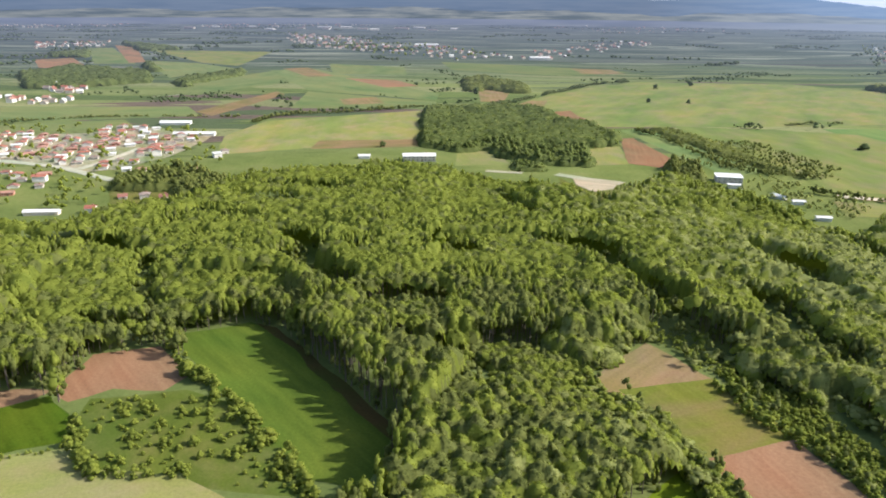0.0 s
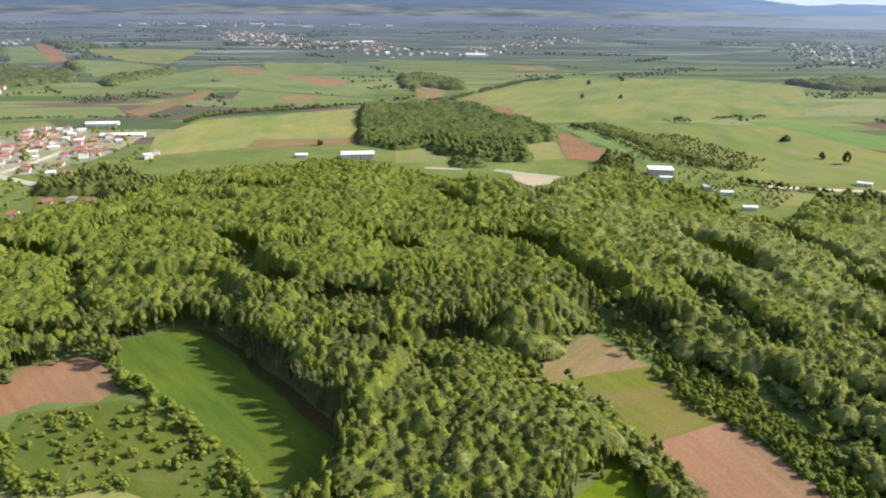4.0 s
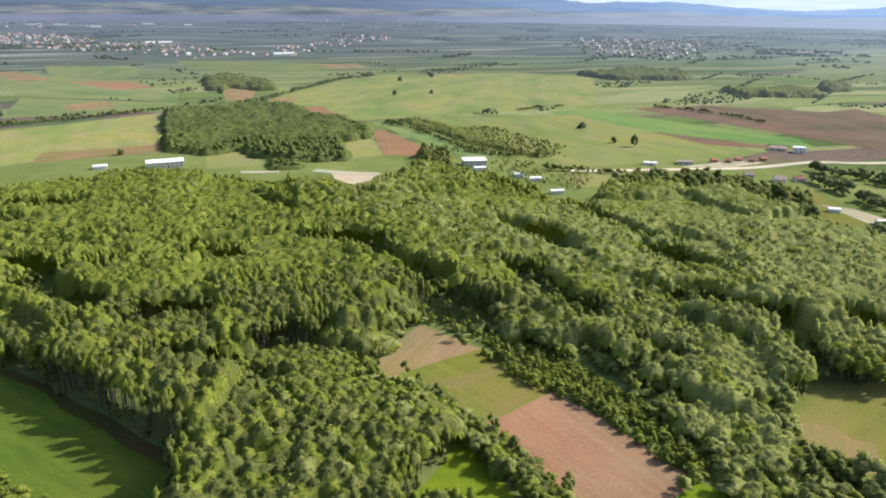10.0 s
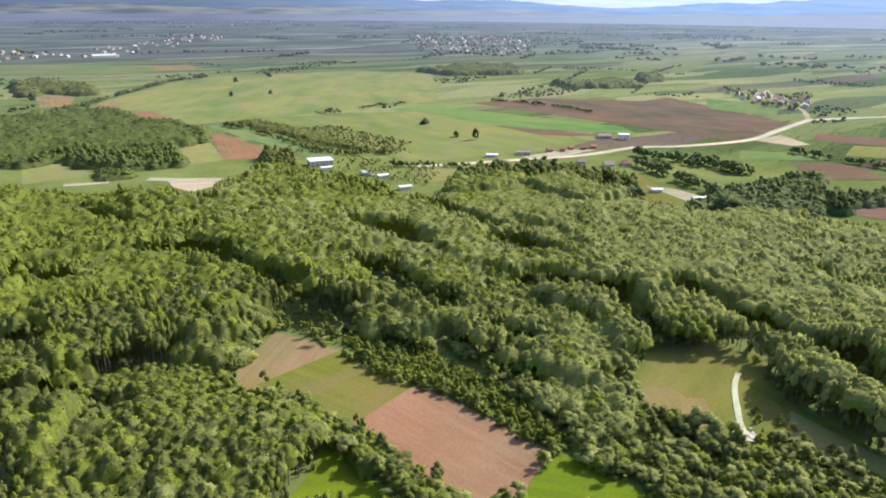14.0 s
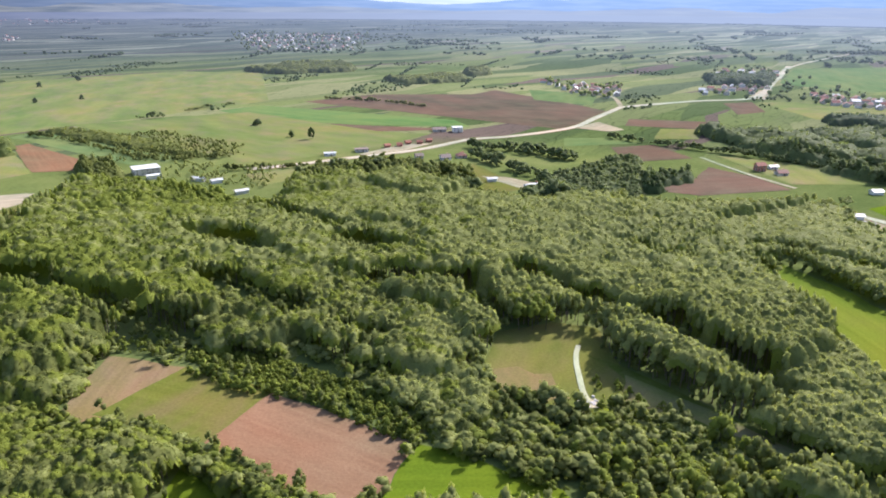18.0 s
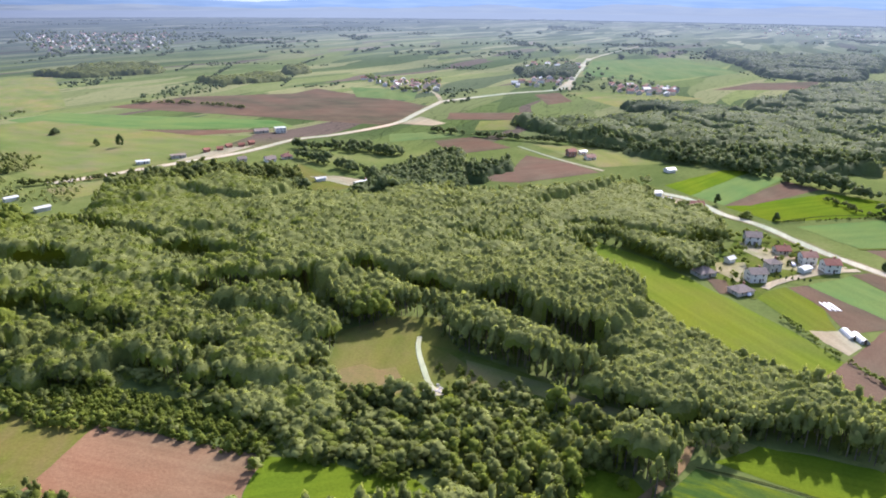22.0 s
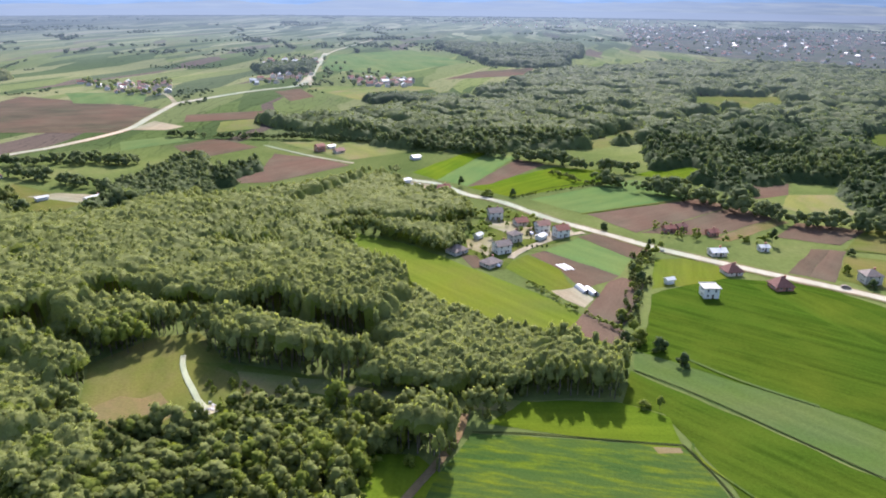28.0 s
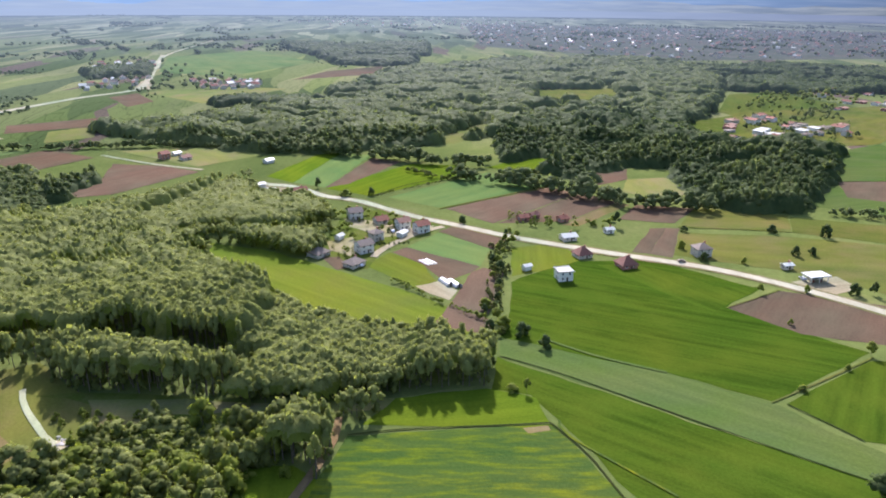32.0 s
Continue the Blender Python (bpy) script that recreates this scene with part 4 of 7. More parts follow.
field("tan_strip", "tan_soil", [(55.2, 1159.8), (101.4, 1109.7), (82.8, 997.9), (50.0, 996.6)], "pale pinkish stubble strip by a hedge")
field("red_field", "red_soil", [(129.2, 901.2), (162.8, 916.0), (170.7, 802.8), (152.2, 778.9), (136.0, 823.9)], "reddish ploughed strip behind the wood")
field("tan_field", "tan_soil", [(101.2, 972.3), (121.0, 1009.3), (146.8, 1015.6), (126.6, 917.6), (107.7, 911.4)], "tan patch beside the wood")
# laid over paler ground; its dull colour stands in for shade
field("meadow", "pale_crop", [(502, -316), (544, -346), (609, -386), (640, -440), (560, -450), (497, -410)], "meadow with shade in its dull green past the dark wood")
field("village_ground", "rough_grass", [(833, -366), (864, -531), (880, -600), (760, -560), (640, -440), (622, -365), (641, -300), (666, -308), (708, -337), (805, -371)], "rough gardens and grass between village houses", clear=False)
field("town_ground", "town_ground", [(3480, -243), (2793, -2059), (1619, -1208), (1527, -568), (1728, -366), (1946, -182)], "grey-green ground of a far scattered town", clear=False)

# ---- roads and tracks ----
road("road_verge", "verge", [(506.8, 124.5), (496.7, 105.3), (488.8, 83.2), (464.9, 59.7), (451.5, 35.2), (418.7, 0.9), (394.6, -32.5), (374.8, -59.5), (350.6, -103.2), (325.8, -151.1), (299.7, -182.4), (269.1, -209.4)], 8.6, "trodden dusty verge along the village road", clear=0, proud=0.05)
road("road_verge", "verge", [(285.3, 493.1), (320.5, 481.8), (373.1, 469.8), (440, 455), (507, 456), (553, 438), (636, 426), (714, 445), (812, 470)], 10.0, "trodden dusty verge along the country road", clear=0, proud=0.05)
road("village_road", "asphalt", [(506.8, 124.5), (496.7, 105.3), (488.8, 83.2), (464.9, 59.7), (451.5, 35.2), (418.7, 0.9), (394.6, -32.5), (374.8, -59.5), (350.6, -103.2), (325.8, -151.1), (299.7, -182.4), (269.1, -209.4)], 5.2, "pale worn village road")
road("valley_road", "asphalt", [(285.3, 493.1), (320.5, 481.8), (373.1, 469.8), (440, 455), (507, 456), (553, 438), (636, 426), (714, 445), (812, 470)], 7.0, "pale country road through the plain")
road("valley_road", "asphalt", [(812, 470), (936, 431), (1010, 391), (1092, 399), (1271, 450), (1608, 542)], 10.0, "pale country road towards the far town")
road("valley_road", "asphalt", [(1322, 459), (1581, 529), (1794, 551), (2198, 570)], 5.0, "pale country road far out on the plain", clear=0)
road("farm_track", "gravel", [(812, 470), (886, 526), (934, 588), (1011, 687)], 5.0, "pale farm track")
field("road_junction", "gravel", [(638, 423), (691, 427), (667, 380), (646, 385)], "wide pale gravel junction")
field("road_junction", "gravel", [(1026, 393), (1128, 418), (1138, 402), (1025, 370)], "wide pale gravel junction")
road("farm_track", "gravel", [(594, 261), (561.8, 208.5), (541.5, 163.2)], 3.2, "pale farm track")
road("driveway", "gravel", [(345.8, 21), (359.4, 15.7), (384.9, -2.7), (396.6, -17.7)], 3.5, "pale gravel driveway")
field("path_end", "white_gravel", [(183.4, 113.8), (187.5, 111.4), (187.3, 107.3), (184.5, 104.8), (180.4, 108.7)], "pale gravel apron at the path end")
road("clearing_path", "white_gravel", [(217.7, 135.3), (212, 132.5), (204.3, 127.2), (195.9, 120), (189.7, 114.6), (185.2, 109.3)], 1.7, "white gravel path across the clearing")
road("shed_road", "gravel", [(91.3, 556.4), (113.3, 539.7), (138.8, 526)], 9.0, "pale gravel yard road")
road("shed_road", "gravel", [(34.8, 566.5), (64.2, 559.4)], 6.0, "pale gravel yard road")
field("village_ground", "trodden", [(-484, 692), (-416, 711), (-366, 726), (-323, 763), (-237, 725), (-235, 682), (-242, 612), (-265, 562), (-287, 549), (-342, 576), (-412, 582)], "trodden pale ground between village houses", clear=False)
field("yard_grass", "rough_grass", [(91.3, 544.6), (100.3, 516.9), (109.2, 497.8), (128.5, 506.2), (138.0, 524.8), (127.9, 476.0), (105.8, 444.7), (91.2, 452.2), (86.0, 497.5)], "rough grass below the sandy yard")
field("yard", "gravel", [(101.8, 550.8), (138.4, 533.2), (128.6, 510), (110, 501.1), (101.1, 521.2)], "pale sandy yard")
road("village_street", "asphalt", [(-433, 600), (-379, 590), (-319, 568), (-292, 551), (-252.7, 523.7)], 7.0, "pale village street")
road("village_street", "asphalt", [(-297, 561), (-289, 594), (-283, 651)], 6.0, "pale village street")
road("farm_track", "gravel", [(-417, 1020), (-387, 1048)], 4.0, "pale farm track")
road("forest_track", "tan_soil", [(197.5, 24.6), (185.2, 25.1), (171.1, 28.9), (160.7, 32.6), (152.9, 35.2)], 2.2, "brown earth track at the wood's edge", clear=0)
field("yard", "gravel", [(385, 477), (448, 483), (466, 467), (429, 462), (387, 464)], "pale yard by the road sheds")
field("yard", "gravel", [(401.5, 348.6), (414, 334.6), (415.9, 295), (394.1, 294.8)], "pale sandy farm yard")

# furrows, banks and footpaths between the crops
for line, mat, wide, label in (
        ([(237.4, -32.8), (222.4, -54.8), (195.9, -86.9), (173.9, -113.6), (160.8, -130)], "furrow", 0.45, "dark furrow between two crops"),
        ([(187.8, 21), (190.1, 6), (191.1, -11.9), (191.8, -30.1), (192.6, -44)], "furrow", 0.5, "dark ditch along the meadow"),
        ([(192.3, -44), (175.8, -52), (160.2, -56.3), (143.5, -60.6)], "furrow", 0.5, "grassy path along the striped field"),
        ([(201.2, -126.2), (190.3, -133.4), (179.7, -140)], "furrow", 0.45, "dark furrow between two crops"),
        ([(202.1, -121.4), (213.3, -142.3), (232.2, -176)], "rough_grass", 0.6, "pale grassy bank"),
        ([(278.6, -138.4), (289.2, -157.5), (298, -172.5)], "rough_grass", 0.6, "pale grassy bank"),
        ([(193.8, -47), (184.5, -48.7), (156.2, -72.5)], "striped_crop", 0.7, "pale tractor line in the crop"),
        ([(251.4, -51.6), (235.9, -70.6), (223.4, -92.6)], "pale_crop", 1.0, "pale tractor line in the crop"),
        ([(464.7, 28.5), (496, 1.7), (519.1, -32.1)], "furrow", 0.8, "dark ditch between crops"),
        ([(433.6, -17), (460.6, -55.7), (489.1, -98.4)], "rough_grass", 1.6, "grassy strip between crops"),
        ([(393, -158.1), (389.2, -190.9), (383.4, -222.2)], "rough_grass", 1.8, "grassy strip between meadows")):
    road("field_edge", mat, line, wide, label, "field edge", clear=0, proud=0.02)

# lanes and gaps through the woods
lane([(76.9, 364.7), (87.4, 324.9), (94.6, 301.0), (99.8, 276.6)], 20)
lane([(99.2, 274.7), (102.2, 252.6), (105.2, 234.4)], 20)
lane([(97.8, 264.5), (101.1, 246.4), (104.0, 229.9)], 18)
lane([(169.2, 347.8), (182.2, 326.5), (183.0, 307.8)], 20)
lane([(149.7, 280.7), (149.5, 256.2), (149.7, 236.0)], 22)
lane([(-74.4, 334.9), (-60.9, 319.1), (-47.5, 301.4)], 24)
lane([(-152.5, 337.8), (-137.5, 304.8), (-124.8, 277.0)], 9)
lane([(-17.7, 286.9), (-1.4, 281.1)], 16)
lane([(-8.5, 234.3), (3.5, 230.5), (19.6, 226.0)], 22)
lane([(-31.5, 283.8), (-20.1, 277.4)], 12)
lane([(39.4, 464.0), (55.9, 420.1)], 18)
lane([(-236.8, 358.0), (-205.9, 356.5), (-175.1, 355.1), (-160.0, 347.5)], 14)
lane([(-144.7, 261.4), (-123.7, 260.4)], 12)
lane([(-87.8, 367.4), (-71.9, 348.4)], 16)
lane([(-1.3, 362.2), (10.6, 350.4)], 16)
lane([(164.1, 344.2), (183.0, 313.3)], 18)
lane([(146.7, 293.3), (146.5, 269.1), (147.4, 249.6)], 22)
lane([(224.2, 372.9), (229.8, 331.1), (233.0, 303.5)], 14)
lane([(225.1, 285.5), (227.0, 272.1), (229.1, 255.9)], 26)
lane([(202.0, 228.4), (209.2, 212.4), (221.6, 200.6)], 22)
lane([(220.9, 199.5), (214.2, 184.3), (206.3, 168.9)], 14)
lane([(251.1, 187.8), (250.8, 165.1), (250.0, 143.8)], 18)
lane([(248.8, 143.1), (249.4, 116.7), (239.8, 93.0), (230.6, 66.4)], 18)
lane([(247.9, 191.7), (247.7, 159.8), (247.2, 131.5), (236.7, 95.5), (228.1, 63.7)], 18)
lane([(341.4, 131.8), (354.7, 110.5)], 12)
lane([(157.0, 201.4), (163.3, 186.3)], 12)
lane([(134.6, 210.4), (139.4, 183.1), (146.9, 167.7)], 14)
lane([(383.9, 136.2), (382.1, 69.1), (396.9, 44.5)], 12)
lane([(112.8, 194.7), (122, 163.2), (129.8, 131.8)], 13)
lane([(86.2, 265.5), (94.6, 248.8), (101.5, 231.6)], 13)
lane([(-141.4, 499.8), (-114.5, 489.6), (-73.0, 480.3)], 18)
lane([(-127.5, 458.6), (-92.9, 441.0)], 18)
lane([(-153.9, 415.9), (-116.8, 406.4)], 14)
lane([(960, -195), (961, -281)], 90)

for far in ([(833, 217), (794, 107), (758, -18)], [(902, 121), (945, 22), (858, -89)], [(1093, 26), (1083, -146)], [(1277, -70), (1211, -259)], [(758, -104), (859, -186), (961, -269)],
            [(796, -173), (861, -292), (818, -352)], [(699, -159), (731, -232), (709, -278)], [(624, -169), (642, -248)], [(739, 252), (707, 158)], [(540.8, -225.3), (560, -304), (540, -322)]):
    lane(far, 24)

# the large far wood falls into many groves, split by lanes laid across the camera's view
r = np.random.default_rng(18)
for rad in np.geomspace(640, 1650, 15):
    for brg in np.arange(66, 128, 5.0):
        if r.random() < 0.62:
            a, b = radians(brg + r.uniform(-2, 2)), radians(brg + r.uniform(4, 7))
            k, j = rad * r.uniform(0.97, 1.03), rad * r.uniform(0.97, 1.03)
            m = (k + j) / 2 * r.uniform(0.985, 1.03)
            lane([(math.sin(a) * k, math.cos(a) * k), (math.sin((a + b) / 2) * m, math.cos((a + b) / 2) * m), (math.sin(b) * j, math.cos(b) * j)], r.uniform(14, 26) * rad / 900)

# ---- woods ----
rng = np.random.default_rng(5)
YOUNG = [
    [(199.2, 116.4), (203.1, 104.3), (197.6, 76.3), (191.5, 57.9), (182.9, 50.4), (174.1, 62.9), (179.4, 84.8), (178.2, 96.7), (182.0, 106.5)],
    [(101.3, 228.6), (129.4, 212.8), (142.8, 186.3), (160.1, 152.2), (188.9, 160), (165.1, 127.8), (165.6, 100.4), (126.6, 92.6), (123, 123.3), (110.2, 183.8)],
    [(1.6, 244.2), (21.8, 251.3), (39.2, 247.7), (57.1, 232.4), (58.9, 212.2), (66.7, 201.6), (51.9, 185.3), (32.2, 194.4), (27.7, 211.8), (18.0, 227.5)],
    [(166.6, 139.7), (174.5, 107.8), (190.7, 99.1), (202.8, 75.1), (196.7, 52.4), (188.7, 36.1), (162.7, 44.6), (134.7, 40.9), (129.7, 114.7)],
]
WOODS = [
    [(-301.3, 378.1), (-220.8, 389), (-208.3, 419.3), (-172.9, 437.6), (-148, 522.7), (-100.3, 544.3), (-38.8, 557), (6.5, 538.1), (47.5, 502.2), (84.2, 473.6), (126.9, 471.8), (167.1, 515.2), (189, 481.7), (212.6, 412.7), (251.7, 364.1), (106.5, 128.7), (-38.5, 127.2), (-20.9, 154), (-12.4, 172.9), (-56, 238.6), (-77.5, 255.6), (-105.1, 238.7), (-123.2, 227.1), (-133.7, 201.8), (-174.6, 201.8)],
    [(213, 393), (233.2, 376.4), (276.1, 415.9), (353.7, 391), (334.9, 330.9), (338.3, 300.6), (369.2, 260.7), (410.8, 229.8), (195.2, 94.5), (128.7, 78.8), (24, 128.9), (86.3, 379.2)],
    [(223.5, 378.6), (269.3, 396.5), (328.2, 385.7), (349.9, 307.6), (354.6, 259.9), (389.6, 217.1), (450.4, 161.9), (524.6, 122.9), (468.6, 104.6), (460.5, 70.2), (411.8, 48.1), (370.4, 39.4), (333.1, 56.9), (348.4, 91.9), (337.1, 118.9), (286, 68.4), (253.4, 21.6), (243.3, -15.2), (224.3, -15.7), (195.5, 20.7), (185.5, 61.5), (169.5, 93.3), (162.5, 110.2), (155.1, 127.2), (122, 167.6), (111.4, 241.3), (186.7, 375.4)],
    [(194.7, 72.1), (196.2, 52), (192.6, 25.8), (214.8, -27.1), (238.2, -29.2), (243.7, -2.8), (286.1, 62.7), (305.8, 77.4), (326.5, 113.9), (274.5, 211.5), (188.9, 153.6), (194.9, 119.2), (192.8, 99.4)],
    [(162.6, 136.4), (170.4, 105.2), (186.1, 96.7), (198, 73.3), (192, 51.2), (188, 25.2), (160.3, 23.4), (158.9, 43.5), (131.5, 39.9), (126.6, 112)],
    [(83.2, 110.1), (114.7, 128.1), (123.6, 130.6), (151.9, 103), (180.2, 80), (185.9, 47.2), (187.4, 26.4), (158.5, 24.1), (136.7, 57.7)],
]
# one site each, however the plots overlap
q = np.concatenate([sites([w], 3.6, np.random.default_rng(40 + k), False) for k, w in enumerate(WOODS)])
cell = {}
for x, y in q:
    cell.setdefault((round(x / 3.35), round(y / 3.35)), (x, y))
q = np.array(list(cell.values()))
gap = in_gap(q[:, 0], q[:, 1])
q = q[~gap | (rng.random(len(q)) < 0.3)]
thin = np.zeros(len(q), bool)
for young in YOUNG:
    thin |= inside(q[:, 0], q[:, 1], young)
q = q[~thin | (rng.random(len(q)) < np.where(inside(q[:, 0], q[:, 1], YOUNG[3]) | inside(q[:, 0], q[:, 1], YOUNG[0]), 0.46, np.where(inside(q[:, 0], q[:, 1], YOUNG[2]), 1.0, 0.75)))]
d = np.hypot(q[:, 0], q[:, 1])
tall = np.array([noise.noise((x * 0.011, y * 0.011, 1.7)) for x, y in q])
block = np.array([noise.cell((x * 0.016 + 0.25 * noise.noise((x * 0.02, y * 0.02, 2)), y * 0.016, 5.0)) for x, y in q])
knot = np.array([noise.noise((x * 0.07, y * 0.07, 6.3)) for x, y in q])
hs = 14.8 + 2.5 * tall + 3.5 * (block - 0.5) + 1.6 * knot + rng.uniform(-0.8, 0.8, len(q))
for young in YOUNG:
    hs[inside(q[:, 0], q[:, 1], young)] *= 0.5 if young is YOUNG[2] else (0.35 if young is YOUNG[0] else 0.66)
hs[in_gap(q[:, 0], q[:, 1])] *= 0.38
hs[inside(q[:, 0], q[:, 1], [(338, 95), (352, 128), (400, 165), (530, 125), (470, 65), (410, 38), (360, 35), (328, 55)])] *= 0.62
hs *= np.where(near_line(q[:, 0], q[:, 1], [(-78, 278), (-36, 232), (-8, 192)]) < 24, 1.22, 1.0)
# low young growth round the small plots
for plot in ([(82.8, 257), (100.7, 227.4), (64.2, 218.3), (57.8, 229.1)], [(99.9, 229.3), (114.2, 190.5), (81.1, 181.1), (62.9, 220.8)], [(112.6, 191), (127.5, 134.9), (103.3, 122.9), (91, 123.6), (81.2, 180.8)]):
    hs *= np.clip(0.32 + 0.034 * near_line(q[:, 0], q[:, 1], list(plot) + [plot[0]]), 0.4, 1.0)
low = inside(q[:, 0], q[:, 1], YOUNG[1]) | inside(q[:, 0], q[:, 1], YOUNG[2])
# broader crowns, greyed by painted haze and backlight, take over towards the sunny side
oak = np.degrees(np.arctan2(q[:, 0], q[:, 1])) + 22 * tall + rng.normal(0, 11, len(q)) > 32
# more deep green close to the camera, to darken the foreground of the view
deep = ~oak & (rng.random(len(q)) < np.where(low, 0.5, np.where(d < 300, 0.6, 0.12)))
ws = np.where(oak, 1.2, 1.0) * rng.choice((3.6, 4.3, 5.0, 6.0, 7.2), len(q), p=(0.22, 0.3, 0.26, 0.16, 0.06)) * rng.uniform(0.84, 1.08, len(q))
grove = inside(q[:, 0], q[:, 1], YOUNG[3]) & ~inside(q[:, 0], q[:, 1], YOUNG[0])
ws = np.where(grove, rng.uniform(6.0, 9.5, len(q)), np.where(hs < 10.5, ws + 1.5, ws))
NEAREST = np.argsort(np.hypot(q[:, 0] - 65, q[:, 1] - 118))[:95]
single = np.zeros(len(q), bool)
single[NEAREST] = True
# how many trees stand close by: those at an edge carry leaves down to the ground
grid = {}
for x, y in q:
    key = (int(x // 5), int(y // 5))
    grid[key] = grid.get(key, 0) + 1
around = np.array([sum(1 for dx in (-1, 0, 1) for dy in (-1, 0, 1) if grid.get((int(x // 5) + dx, int(y // 5) + dy), 0) > 0) for x, y in q])
ds = np.where(grove, hs * 1.05, np.where(hs < 10.5, hs, np.where(around < 8, np.minimum(hs, ws * 2.9), ws * 1.15)))
ws = np.where(around < 7, ws * 1.15, ws)
for poly in BARE:
    ds = np.where(inside(q[:, 0], q[:, 1], poly), ws * 0.8, ds)
for name, lo, hi, step, spray, size in (("near_canopy", 0, 330, 1.1, 3.2, 0.36), ("forest_canopy", 326, 3000, 1.4, 0.8, 0.5)):
    k = (d >= lo) & (d < hi) & ~grove & (around > 7)
    canopy(name, ("leaves", "deep_leaves", "oak_leaves"), q[k, 0], q[k, 1], hs[k], ws[k] * 1.12, step, 2.9, "closed leaf roof of the deciduous forest", spray=spray, size=size, sink=0.9,
           kinds=np.where(oak, 2, np.where(deep, 1, 0))[k])
share = rng.random(len(q))
for name, kinds, lo, hi, part_of in (("near_forest", MID, 0, 300, 0.85), ("forest", LOW, 300, 420, 0.4), ("far_forest", LOW, 420, 3000, 0.12)):
    for mat, sort, label in (("leaves", ~oak & ~deep, "dense light green deciduous forest of slender trees"), ("deep_leaves", deep, "dense deep green deciduous forest"), ("oak_leaves", oak, "dense grey-green deciduous forest of round crowns")):
        k = (d >= lo) & (d < hi) & ~single & sort & ~grove & ((share < part_of) | (around < 8))
        stand(name, mat, q[k, 0], q[k, 1], hs[k], ws[k], kinds, rng, label, ds=ds[k])
k = np.where(low & ~grove)[0]
stand("young_wood_bushes", "leaves", q[k, 0] + rng.uniform(-2.5, 2.5, len(k)), q[k, 1] + rng.uniform(-2.5, 2.5, len(k)), rng.uniform(2.5, 5.5, len(k)), rng.uniform(4, 6.5, len(k)), CLUMP, rng,
      "bushes filling the young wood", "bushes", ds=rng.uniform(3, 6, len(k)))
bared = inside(q[:, 0], q[:, 1], BARE[0]) | inside(q[:, 0], q[:, 1], BARE[1])
k = np.repeat(np.where((around < 7) & (d < 420) & ~bared)[0], 1)
stand("forest_edge_bushes", "deep_leaves", q[k, 0] + rng.uniform(-2, 2, len(k)), q[k, 1] + rng.uniform(-2, 2, len(k)), rng.uniform(3.5, 9, len(k)), rng.uniform(3.5, 5.5, len(k)), CLUMP, rng,
      "leafy bushes along the forest edge", "bushes", ds=rng.uniform(5, 8, len(k)))

